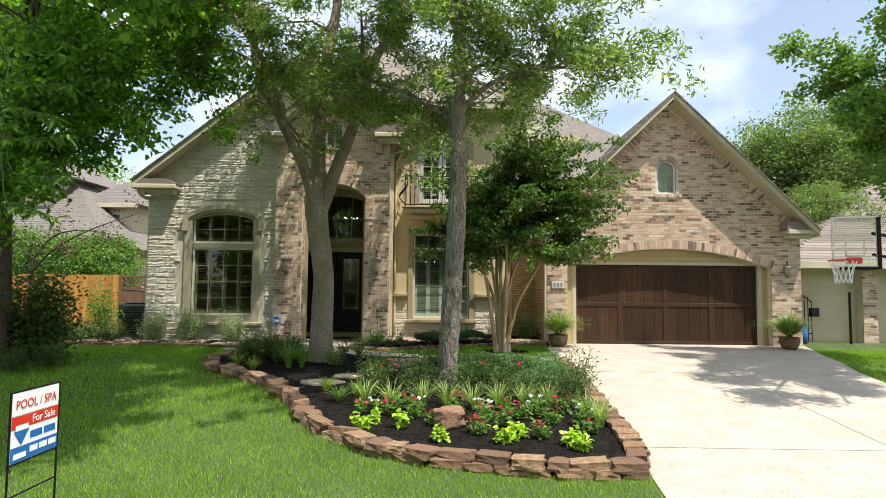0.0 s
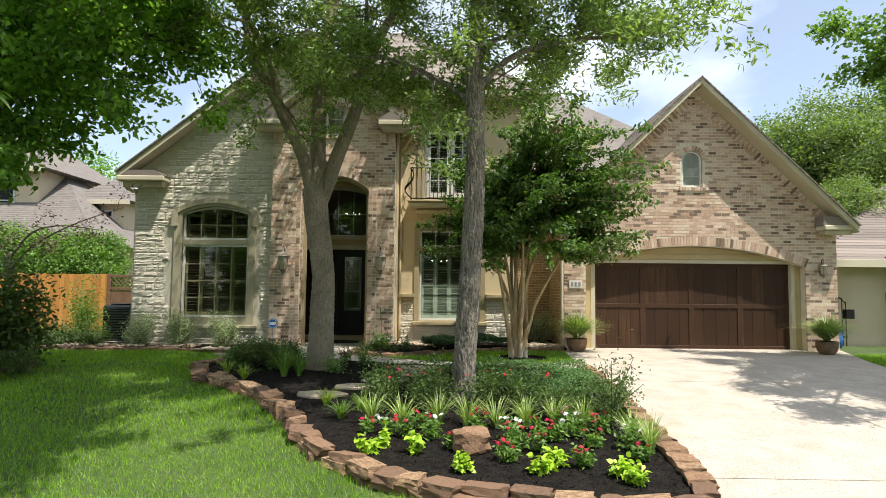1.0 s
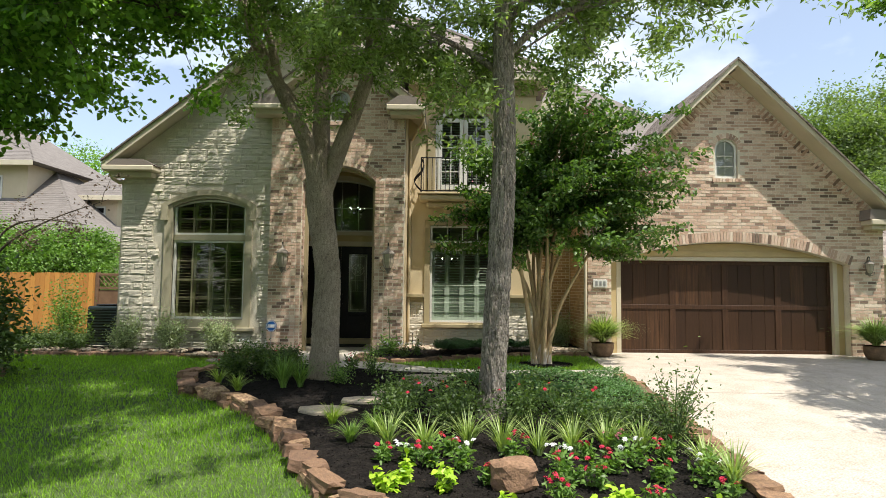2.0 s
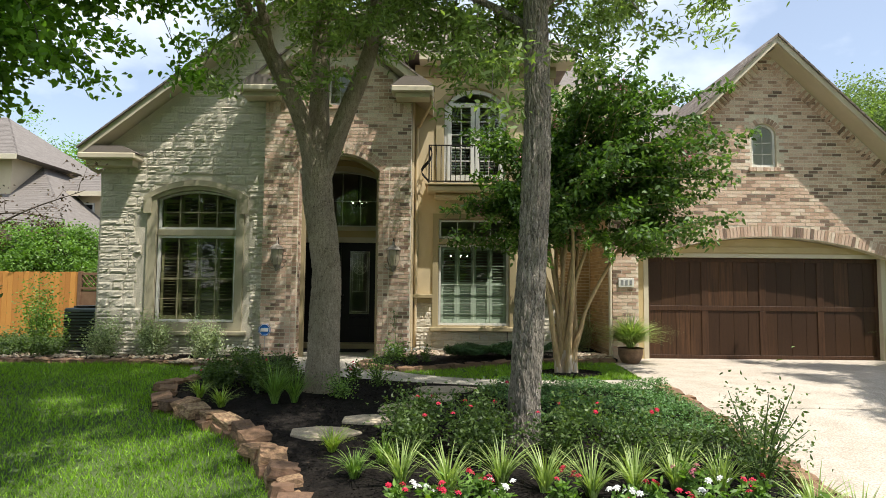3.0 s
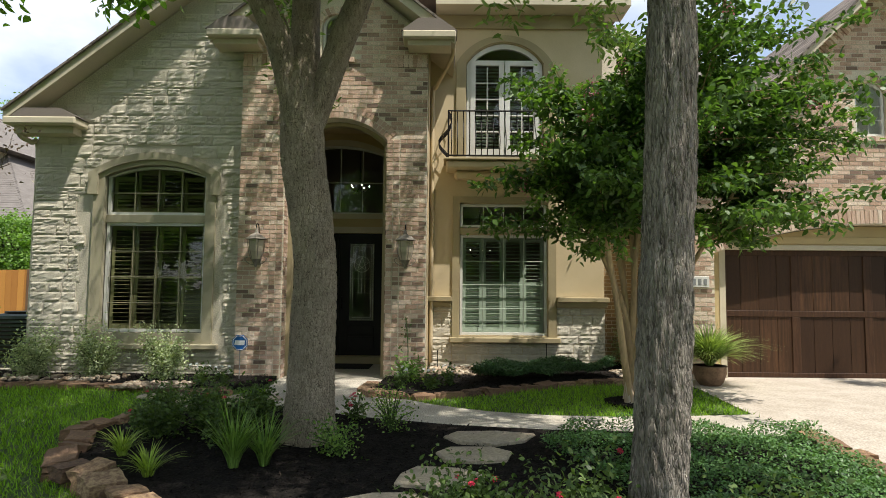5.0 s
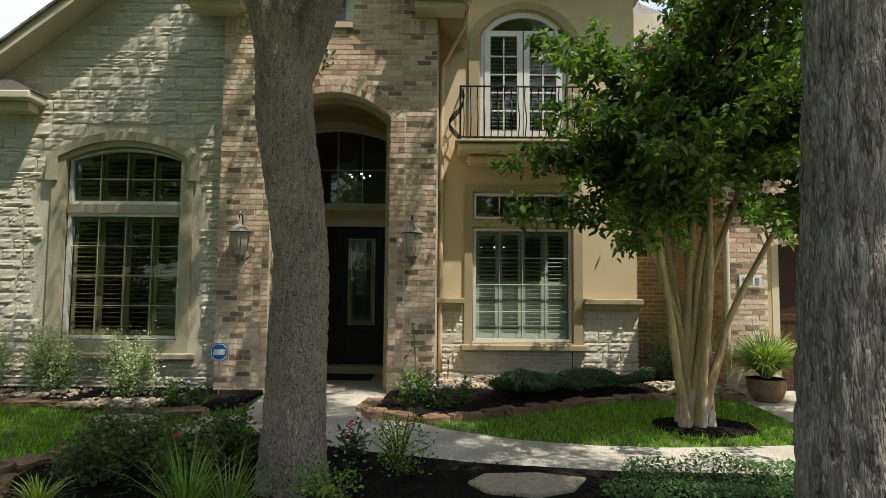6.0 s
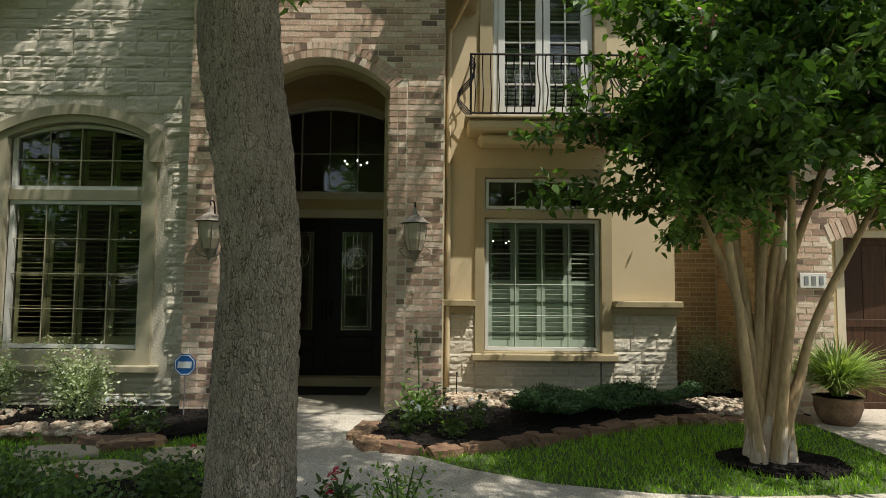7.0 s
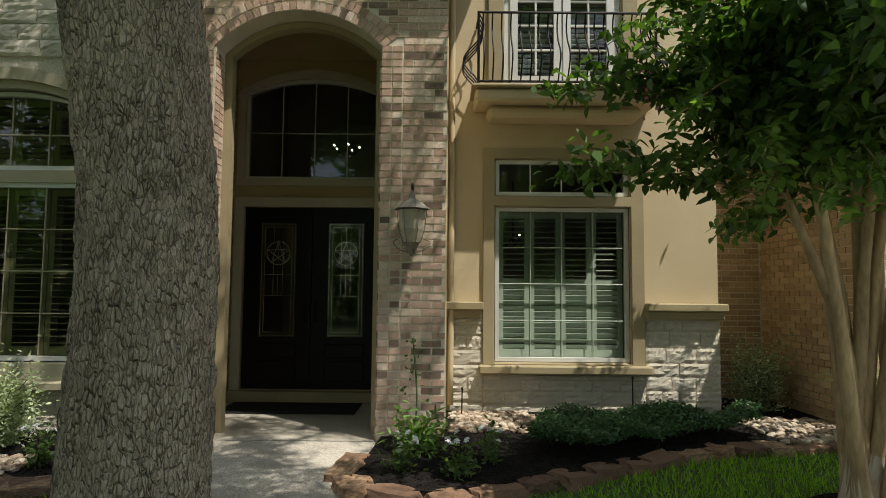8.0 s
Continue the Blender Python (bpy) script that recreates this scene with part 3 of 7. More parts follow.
def window(name, x0, x1, z0, zs, rise, y, cols, rows, label, shutter=None, panels=4, split=0.5, tilt=25, group="", bar=0.014, frame_w=0.045, mat=None, bar_mat=None, upper=8):
    """A glazed unit: frame, bars, pane, and louvred shutters behind it."""
    mat = mat or M_white
    bar_mat = bar_mat or mat
    w = thing(name, ((x0 + x1) / 2, y, z0), label, "window", group, "structure")
    out, inn = arch(x0, x1, z0, zs, rise), arch(x0 + frame_w, x1 - frame_w, z0 + frame_w, zs - (0 if rise > 0 else frame_w), max(0, rise - frame_w) if rise > 0 else 0)
    part("window_frame", slab(out, [inn], y, y + 0.07), mat, w)
    glazing(inn, y + 0.035, w)
    top = zs + rise
    a, b, c, d = x0 + frame_w, x1 - frame_w, z0 + frame_w, (zs if rise > 0 else zs - frame_w)

    def head(x):
        if rise <= 0:
            return d
        h, u = (x1 - x0) / 2, x - (x0 + x1) / 2
        r = (h * h + rise * rise) / (2 * rise)
        return zs + rise - r + math.sqrt(max(0, r * r - u * u)) - frame_w * 0.6

    for i in range(1, cols):
        x = a + (b - a) * i / cols
        boxed("glazing_bar", x - bar / 2, x + bar / 2, y + 0.018, y + 0.031, c, head(x), bar_mat, w, bevel=0.003)
    for i in range(1, rows):
        z = c + ((d if rise <= 0 else zs + rise * 0.3) - c) * i / rows
        boxed("glazing_bar", a, b, y + 0.014, y + 0.031, z - bar / 2, z + bar / 2, bar_mat, w, bevel=0.003)
    if shutter:
        pw = (b - a) / panels
        for i in range(panels):
            p0, p1 = a + pw * i + 0.004, a + pw * (i + 1) - 0.004
            ht = min(head(p0 + 0.05), head(p1 - 0.05))
            st = 0.055
            bm = bmesh.new()
            zm = c + (ht - c) * split
            hole1, hole2 = arch(p0 + st, p1 - st, c + st * 1.6, zm - 0.03, 0), arch(p0 + st, p1 - st, zm + 0.03, ht - st * 1.3, 0)
            slab([(p0, c), (p1, c), (p1, ht), (p0, ht)], [hole1, hole2], y + 0.10, y + 0.13, bm)
            pan = part("shutter_panel", bm, shutter, w)
            lou = None
            for lo, hi, ang in ((c + st * 1.6, zm - 0.03, tilt), (zm + 0.03, ht - st * 1.3, upper)):
                k = max(1, int((hi - lo) / 0.062))
                for j in range(k):
                    zz = lo + (hi - lo) * (j + 0.5) / k
                    if lou is None:
                        lb = box(bmesh.new(), -0.5, 0.5, -0.03, 0.03, -0.004, 0.004, 0.003)
                        lou = part("louvre", lb, shutter, pan)
                        lm = lou.data
                        o = lou
                    else:
                        o = new("louvre", lm)
                    set_at(o, pose((p0 + p1) / 2, y + 0.115, zz, -ang, 0, 0) @ Matrix.Diagonal((p1 - p0 - 2 * st, 1, 1, 1)), pan)
    return w


ST = 15.75     # face of the stone wing
EN = 15.60     # face of the brick entry
BAY = 16.80    # face of the stucco bay
GA = 15.90     # face of the garage
house = thing("house", (-1, 16.8, 0), "two-storey brick, stone and stucco house with steep gables", "house", kind="structure")

# stone wing
lw_surround = arch(-6.62, -4.98, 0.70, 3.22, 0.19)
wing = part("wall_stone", slab([(-7.76, -0.3), (-4.38, -0.3), (-4.38, 4.7), (-1.41, 4.7), (-1.41, 5.9), (-3.6, 7.55), (-7.76, 4.28)], [arch(-6.64, -4.96, 0.68, 3.22, 0.2)], ST, ST + 0.28), M_stonejoint, house, "pale painted stone gable wall")
part("window_surround", slab(arch(-6.80, -4.82, 0.52, 3.27, 0.31), [lw_surround], ST - 0.05, ST + 0.02), M_trimgrey, wing, "smooth grey-olive cast surround")
part("window_hood", slab([(-6.88, 2.92), (-6.72, 2.92), (-6.72, 3.24)] + arch(-6.72, -4.90, 0, 3.25, 0.24)[2:][::-1] + [(-4.90, 2.92), (-4.74, 2.92)] + arch(-6.88, -4.74, 0, 3.27, 0.34)[2:], [], ST - 0.085, ST - 0.052), M_trimgrey, wing, "raised eyebrow moulding with shoulders")
boxed("mullion", -6.62, -4.98, ST + 0.03, ST + 0.12, 2.47, 2.60, M_trimgrey, wing)
boxed("sill", -6.9, -4.72, ST - 0.10, ST + 0.02, 0.44, 0.53, M_trimgrey, wing, bevel=0.015)
window("window_1", -6.61, -4.99, 0.71, 2.47, 0, ST + 0.05, 4, 4, "white divided window with dark olive plantation shutters", M_shutter_tan, 4, 0.5, 6, bar=0.011, bar_mat=M_trimgrey)
window("window_2", -6.61, -4.99, 2.60, 3.22, 0.18, ST + 0.05, 4, 2, "arched transom window with olive shutters", M_shutter_tan, 4, 0.45, 20, bar_mat=M_trimgrey)
left_roof = part("roof", slab([(-3.6, 7.6), (-3.4, 7.6), (-3.4, 7.5), (-3.6, 7.5)], [], 15.4, 22), M_shingle, house, "steep shingled roof over the stone wing")
gable_roof("roof", (-3.6, 7.72), (4.5, 2.0), 3.53, 15.42, 22.0, "", parent=left_roof)
rake(left_roof, -3.6, 7.72, 4.5, 3.53, 15.42, 0.045, 0.16, (-1,))
cornice = boxed("eave_return", -8.1, -6.95, 15.36, 15.74, 3.98, 4.10, M_cream, house, bevel=0.02)
part("return_roof", slab([(-8.12, 4.104), (-6.93, 4.104), (-7.2, 4.24), (-7.8, 4.24)], [], 15.38, 15.74), M_shingle, cornice, "small shingled cap")
boxed("frieze", -8.0, -7.05, 15.5, 15.74, 3.86, 3.976, M_cream, cornice)
bm = tube(bmesh.new(), curve_pts([(-7.95, 15.55, 3.97), (-7.95, 15.58, 3.84), (-7.85, 15.7, 3.76), (-7.80, 15.80, 3.66), (-7.80, 15.82, 2.0), (-7.80, 15.82, 0.1)], 30), 0.04, 8)
part("downspout", bm, M_cream, house, smooth=True)

# brick entry with its arch
arc = arch(-3.68, -2.05, 0, 3.82, 0.36)[2:]
win_up = arch(-3.14, -2.66, 5.18, 5.72, 0.22)
entry_out = [(-4.4, -0.3), (-3.68, -0.3)] + arc[::-1] + [(-2.05, -0.3), (-1.41, -0.3), (-1.41, 5.5), (-2.9, 6.72), (-4.4, 5.5)]
entry = part("wall_entry", slab(entry_out, [win_up], EN, EN + 0.36), M_mortar, house, "blended tan and brown brick entry gable")


def entry_ok(x, z):
    if z > 6.62 - 0.8 * abs(x + 2.9):
        return False
    w, rise = 0.815 + 0.21, 0.36 + 0.19
    r = (w * w + rise * rise) / (2 * rise)
    if abs(x + 2.865) < w and z < 3.82 + rise - r + math.sqrt(max(0, r * r - (x + 2.865) ** 2)) and z > 3.7:
        return False
    if -3.68 - 0.02 < x < -2.05 + 0.02 and z < 3.95:
        return False
    if abs(x + 2.9) < 0.33 and 5.12 < z < 6.18:
        return False
    return True


brickwork(entry, -4.4, -3.90, 0.02, 3.91, EN, lambda x, z: True, lambda x, z: z < 2.6, seed=4)
brickwork(entry, -1.83, -1.41, 0.02, 3.91, EN, lambda x, z: True, lambda x, z: z < 2.6, seed=5)
# two columns of header bricks down each jamb
for a in (-3.895, -3.790, -2.045, -1.940):
    for r in range(52):
        BRICKS_LATER.append((entry, pose(a + 0.046, EN + 0.011, 0.05 + 0.0735 * r) @ Matrix.Diagonal((0.092, 0.04, 0.0585, 1))))
brickwork(entry, -4.4, -1.41, 3.914, 6.7, EN, entry_ok, lambda x, z: False, seed=6)
brick_arch(entry, -3.70, -2.03, 3.80, 0.38, EN, 0.2, rings=2)
brick_arch(entry, -3.16, -2.64, 5.66, 0.25, EN, 0.12, single=False)
boxed("brick_sill", -3.2, -2.6, EN - 0.05, EN + 0.05, 5.09, 5.17, M_brick, entry)
window("window_3", -3.13, -2.67, 5.19, 5.72, 0.21, EN + 0.06, 2, 3, "small arched gable window in white frame")
part("arch_liner", slab([(-3.678, 0.0), (-3.60, 0.0)] + arch(-3.60, -2.13, 0, 3.80, 0.31)[2:][::-1] + [(-2.13, 0.0), (-2.052, 0.0)] + [(x, z - 0.003) for x, z in arch(-3.678, -2.052, 0, 3.82, 0.355)[2:]], [], EN + 0.24, EN + 0.36), M_trim, entry, "olive-tan plaster arch lining")
for a, b in ((-3.69, -3.667), (-2.063, -2.04)):
    joined_boxes("return_bricks", [(a, b, EN + 0.004 + y, EN + 0.004 + y + 0.1, 0.021 + 0.0735 * r, 0.0795 + 0.0735 * r) for r in range(51) for y in (0, 0.114)], M_brick, entry)
entry_roof = part("roof", slab([(-2.95, 6.8), (-2.85, 6.8), (-2.85, 6.7), (-2.95, 6.7)], [], 15.3, 19), M_shingle, house, "shingled roof over the entry gable")
gable_roof("roof", (-2.9, 6.95), 1.92, 1.5, 15.28, 19.0, "", parent=entry_roof)
rake(entry_roof, -2.9, 6.95, 1.92, 1.5, 15.28, 0.045, 0.18)
for a, b in ((-4.86, -4.0), (-1.80, -0.96)):
    ret = boxed("eave_return", a, b, 15.16, EN - 0.014, 5.34, 5.46, M_cream, house, bevel=0.02)
    part("return_roof", slab([(a - 0.02, 5.462), (b + 0.02, 5.462), (b - 0.25, 5.66), (a + 0.25, 5.66)], [], 15.18, EN - 0.014), M_shingle, ret, "small shingled cap")
    boxed("soffit", a + 0.08, b - 0.08, 15.26, EN - 0.016, 5.25, 5.336, M_cream, ret)
for a in (-4.4, -1.95):
    joined_boxes("bricks", [(a + i * 0.076, a + i * 0.076 + 0.066, EN - 0.018, EN + 0.02, 5.02, 5.22) for i in range(7)], M_brick, entry)

# porch
DOOR = 17.60
boxed("porch_floor", -4.3, -1.5, EN + 0.005, DOOR + 0.3, -0.25, 0.022, M_porch, house)
boxed("door_step", -4.15, -1.62, DOOR - 0.14, DOOR + 0.2, 0.025, 0.15, M_trim, house)
porch_l = boxed("porch_wall", -4.40, -4.18, EN + 0.362, DOOR + 0.3, 0, 4.65, M_mortar, house, bevel=0)
porch_r = boxed("porch_wall", -1.62, -1.42, EN + 0.362, DOOR + 0.3, 0, 4.65, M_mortar, house, bevel=0)
ms = []
for side, s in ((-4.18, 1), (-1.62, -1)):
    for r in range(58):
        for k in range(8):
            yy = EN + 0.44 + 0.208 * k + (0.104 if r % 2 else 0)
            if yy < DOOR - 0.05:
                ms.append(pose(side + s * 0.004, yy, 0.07 + 0.076 * r) @ Matrix.Diagonal((0.03, 0.198, 0.066, 1)))
joined_boxes("bricks", [], M_tanbrick, porch_l, ms)
boxed("porch_ceiling", -4.18, -1.62, EN + 0.362, DOOR + 0.3, 4.45, 4.62, M_stucco_shade, house)
boxed("return_wall", -1.42, -1.395, EN + 0.365, BAY - 0.003, -0.2, 5.6, M_stucco, house, bevel=0)
tr_hole, dr_hole = arch(-4.04, -2.24, 2.86, 4.0, 0.22), arch(-4.02, -2.26, 0.16, 2.50, 0)
part("wall_door", slab([(-4.18, 0.02), (-1.62, 0.02), (-1.62, 4.45), (-4.18, 4.45)], [tr_hole, dr_hole], DOOR, DOOR + 0.2), M_stucco_shade, house, "ochre stucco wall round the front door")
part("door_casing", slab(arch(-4.14, -2.14, 0.152, 2.62, 0), [arch(-4.02, -2.26, 0.152, 2.50, 0)], DOOR - 0.03, DOOR - 0.002), M_cream, house)
part("transom_casing", slab(arch(-4.13, -2.15, 2.78, 4.02, 0.30), [arch(-4.03, -2.25, 2.87, 3.99, 0.21)], DOOR - 0.03, DOOR - 0.002), M_cream, house, "cream arched casing round the transom")
window("window_4", -4.04, -2.24, 2.86, 4.0, 0.21, DOOR + 0.03, 4, 2, "arched transom window over the front door")


def front_door():
    d = thing("front_door", (-3.14, DOOR + 0.05, 0.16), "black double door with leaded glass star panels", "door", kind="structure")
    for i, (a, b) in enumerate(((-4.015, -3.145), (-3.135, -2.265))):
        gl = arch(a + 0.20, b - 0.20, 0.82, 2.30, 0)
        leaf = part("door_leaf", slab(arch(a, b, 0.16, 2.495, 0), [gl], DOOR + 0.04, DOOR + 0.085), M_black, d)
        glazing(gl, DOOR + 0.06, leaf)
        x0, x1 = a + 0.20, b - 0.20
        cx = (x0 + x1) / 2
        bm = bmesh.new()
        for r in (0.02, 0.06):
            for p, q in (((x0 + r, 0.82 + r), (x1 - r, 0.82 + r)), ((x1 - r, 0.82 + r), (x1 - r, 2.3 - r)), ((x1 - r, 2.3 - r), (x0 + r, 2.3 - r)), ((x0 + r, 2.3 - r), (x0 + r, 0.82 + r))):
                tube(bm, [(p[0], DOOR + 0.05, p[1]), (q[0], DOOR + 0.05, q[1])], 0.004, 4)
        for z in (1.35, 1.62):
            tube(bm, [(x0 + 0.06, DOOR + 0.05, z), (x1 - 0.06, DOOR + 0.05, z)], 0.004, 4)
        for x in (cx - 0.06, cx, cx + 0.06):
            tube(bm, [(x, DOOR + 0.05, 1.35), (x, DOOR + 0.05, 2.24)], 0.003, 4)
        ring = [(cx + 0.15 * math.cos(t * math.pi / 14), DOOR + 0.049, 1.90 + 0.15 * math.sin(t * math.pi / 14)) for t in range(29)]
        tube(bm, ring, 0.006, 4)
        star = [(cx + 0.15 * math.cos(math.pi / 2 + t * 4 * math.pi / 5), DOOR + 0.048, 1.90 + 0.15 * math.sin(math.pi / 2 + t * 4 * math.pi / 5)) for t in range(6)]
        for p, q in zip(star, star[1:]):
            tube(bm, [p, q], 0.005, 4)
        part("leaded_came", bm, M_caming, leaf, "brass-coloured leaded star tracery")
        for z0, z1 in ((0.26, 0.52), (0.56, 0.74)):
            boxed("raised_panel", a + 0.18, b - 0.18, DOOR + 0.026, DOOR + 0.038, z0, z1, M_black, leaf, bevel=0.01)
        hx = b - 0.06 if i == 0 else a + 0.06
        bm = tube(bmesh.new(), [(hx, DOOR + 0.04, 1.02), (hx, DOOR - 0.02, 1.05), (hx, DOOR - 0.02, 1.25), (hx, DOOR + 0.04, 1.28)], 0.011, 6)
        part("handle", bm, M_iron, leaf, "dark pull handle")
    return d


front_door()
mat = tagged(boxed("doormat", -4.0, -2.42, 16.75, 17.38, 0.024, 0.040, M_rubber, None, bevel=0.004), "flat black rubber doormat on the porch", "doormat")

# stucco bay
bay_holes = [arch(-0.84, 0.73, 0.62, 2.42, 0), arch(-0.84, 0.73, 2.54, 2.98, 0), arch(-0.74, 0.66, 3.80, 5.55, 0.4)]
bay = part("wall_bay", slab([(-1.41, -0.3), (1.74, -0.3), (1.74, 6.5), (-1.41, 6.5)], bay_holes, BAY, BAY + 0.25), M_stucco, house, "ochre stucco two-storey wall")
boxed("wall_bay_side", 1.50, 1.739, BAY + 0.252, 18.2, -0.3, 6.5, M_stucco, house, bevel=0)
part("window_surround", slab(arch(-0.97, 0.88, 0.60, 3.10, 0), [arch(-0.85, 0.74, 0.61, 2.425, 0), arch(-0.85, 0.74, 2.535, 2.985, 0)], BAY - 0.04, BAY - 0.002), M_trim, bay, "olive-tan stucco surround")
boxed("sill", -1.02, 0.94, BAY - 0.13, BAY - 0.002, 0.50, 0.597, M_trim, bay, bevel=0.015)
window("window_5", -0.83, 0.72, 0.63, 2.41, 0, BAY + 0.02, 4, 4, "white-framed window with pale plantation shutters", M_shutter, 4, 0.52, 62, bar=0.010, bar_mat=M_shutter)
window("window_6", -0.83, 0.72, 2.55, 2.97, 0, BAY + 0.02, 4, 1, "low transom window in white frame")
part("door_surround", slab(arch(-0.92, 0.84, 3.70, 5.56, 0.52), [arch(-0.75, 0.67, 3.71, 5.55, 0.41)], BAY - 0.04, BAY - 0.002), M_trim, bay, "olive-tan arched surround")
french = window("window_7", -0.73, 0.65, 3.81, 5.55, 0.39, BAY + 0.03, 1, 1, "white arched french door behind the balcony", M_shutter, 2, 0.5, 15, frame_w=0.09)
for a, b in ((-0.66, -0.05), (-0.03, 0.58)):
    lf = part("door_leaf", slab(arch(a, b, 3.86, 5.62, 0), [arch(a + 0.09, b - 0.09, 3.98, 5.53, 0)], BAY + 0.01, BAY + 0.055), M_white, french)
    for i in range(1, 5):
        boxed("glazing_bar", a + 0.09, b - 0.09, BAY + 0.02, BAY + 0.045, 4.0 + 0.3 * i - 0.012, 4.0 + 0.3 * i + 0.012, M_white, lf)
    boxed("glazing_bar", (a + b) / 2 - 0.012, (a + b) / 2 + 0.012, BAY + 0.021, BAY + 0.044, 4.0, 5.5, M_white, lf)
for a, b in ((-1.41, -0.972), (0.882, 1.80)):
    boxed("wainscot_cap", a, b, BAY - 0.14, BAY - 0.002, 1.22, 1.31, M_trim, bay, bevel=0.012)
    boxed("wainscot_band", a, b - 0.02, BAY - 0.07, BAY - 0.002, 1.13, 1.217, M_trim, bay)
boxed("frieze_board", -1.41, 1.78, BAY - 0.05, BAY - 0.002, 6.2, 6.45, M_trim, bay)
boxed("eave", -1.3, 2.15, BAY - 0.45, BAY + 0.2, 6.46, 6.62, M_cream, house)
tube_bm = tube(bmesh.new(), curve_pts([(-1.0, 15.5, 5.36), (-1.02, 15.75, 5.25), (-1.28, 16.6, 5.05), (-1.34, 16.74, 4.9), (-1.34, 16.74, 3.0), (-1.34, 16.74, 0.15)], 36), 0.035, 8)
part("downspout", tube_bm, M_stucco, house, smooth=True)

# recess between bay and garage
recess = boxed("wall_recess", 1.74, 2.9, 17.8, 18.0, -0.3, 6.4, M_mortar, house, bevel=0)
brickwork(recess, 1.75, 2.74, 0.05, 3.6, 17.8, lambda x, z: True, lambda x, z: False, M_tanbrick, 8)
gside = boxed("wall_garage_side", 2.78, 2.98, GA + 0.3, 18.0, -0.3, 3.3, M_mortar, house, bevel=0)
joined_boxes("bricks", [], M_tanbrick, gside, [pose(2.776, GA + 0.1 + 0.208 * k + (0.104 if r % 2 else 0), 0.07 + 0.076 * r) @ Matrix.Diagonal((0.03, 0.198, 0.066, 1)) for r in range(42) for k in range(9)])

part("downspout", tube(bmesh.new(), curve_pts([(2.66, 15.84, 3.1), (2.70, 15.84, 2.9), (2.70, 15.84, 1.5), (2.70, 15.84, 0.2), (2.68, 15.74, 0.1)], 24), 0.038, 8), M_cream, house, smooth=True)

# garage
GX, GZ, GS = 6.05, 6.66, 0.97
gar_arc = arch(3.30, 8.72, 0, 2.06, 0.50, 24)[2:]
gw_hole = arch(5.71, 6.23, 4.03, 4.72, 0.24)
gout = [(2.77, -0.3), (3.30, -0.3)] + gar_arc[::-1] + [(8.72, -0.3), (9.5, -0.3), (9.5, GZ - 0.15 - GS * (9.5 - GX)), (GX, GZ - 0.15), (2.77, GZ - 0.15 - GS * (GX - 2.77))]
garage = part("wall_garage", slab(gout, [gw_hole], GA, GA + 0.3), M_mortar, house, "blended pink-tan brick garage gable")


def garage_ok(x, z):
    if z > GZ - 0.26 - GS * abs(x - GX):
        return False
    w, rise = 2.71 + 0.1, 0.5 + 0.27
    r = (w * w + rise * rise) / (2 * rise)
    if abs(x - 6.01) < w and z < 2.06 + rise - r + math.sqrt(r * r - (x - 6.01) ** 2):
        if z > 2.0 or 3.28 < x < 8.74:
            return False
    if abs(x - 5.97) < 0.36 and 3.93 < z < 5.12:
        return False
    return True


brickwork(garage, 2.77, 3.30, 0.02, 2.06, GA, lambda x, z: True, lambda x, z: True, seed=11)
brickwork(garage, 8.72, 9.5, 0.02, 2.06, GA, lambda x, z: True, lambda x, z: True, seed=12)
brickwork(garage, 2.77, 9.5, 2.066, 6.5, GA, garage_ok, lambda x, z: False, seed=13)
brick_arch(garage, 3.28, 8.74, 2.06, 0.52, GA, 0.22)
brick_arch(garage, 5.70, 6.24, 4.70, 0.26, GA, 0.12, single=False)
joined_boxes("bricks", [(5.64 + i * 0.074, 5.64 + i * 0.074 + 0.064, GA - 0.04, GA + 0.03, 3.94, 4.02) for i in range(9)], M_brick, garage)
window("window_8", 5.72, 6.22, 4.04, 4.72, 0.23, GA + 0.05, 2, 3, "small arched white window in the garage gable")
boxed("blind", 5.76, 6.18, GA + 0.10, GA + 0.11, 4.08, 4.90, M_white, garage, "closed pale blind")
garage_roof = part("roof", slab([(GX - 0.05, GZ - 0.1), (GX + 0.05, GZ - 0.1), (GX + 0.05, GZ - 0.2), (GX - 0.05, GZ - 0.2)], [], 15.6, 24), M_shingle, house, "steep shingled garage roof")
gable_roof("roof", (GX, GZ), (3.42, 3.72), 3.42 * GS, 15.47, 24, "", parent=garage_roof)
rake(garage_roof, GX, GZ, 3.42, 3.42 * GS, 15.47, 0.045, 0.15, (-1,))
rake(garage_roof, GX, GZ, 3.72, 3.72 * GS, 15.47, 0.045, 0.15, (1,))
for s in (-1, 1):
    # soldier course below the rake
    ms = []
    for i in range(40):
        d = 0.14 + i * 0.088
        if abs(s * d) < 3.4:
            ms.append(pose(GX + s * d, GA, GZ - 0.34 - GS * d) @ pose(0, 0, 0, 0, s * math.degrees(math.atan(GS)), 0) @ Matrix.Diagonal((0.058, 0.06, 0.2, 1)))
    joined_boxes("bricks", [], M_brick, garage, ms)
ret = boxed("eave_return", 8.98, 9.78, 15.5, GA - 0.02, 2.95, 3.07, M_cream, house, bevel=0.02)
part("return_roof", slab([(8.96, 3.072), (9.80, 3.072), (9.6, 3.28), (8.98, 3.30)], [], 15.52, GA - 0.02), M_shingle, ret, "small shingled cap")
boxed("soffit", 9.05, 9.7, 15.6, GA - 0.02, 2.86, 2.946, M_cream, ret)


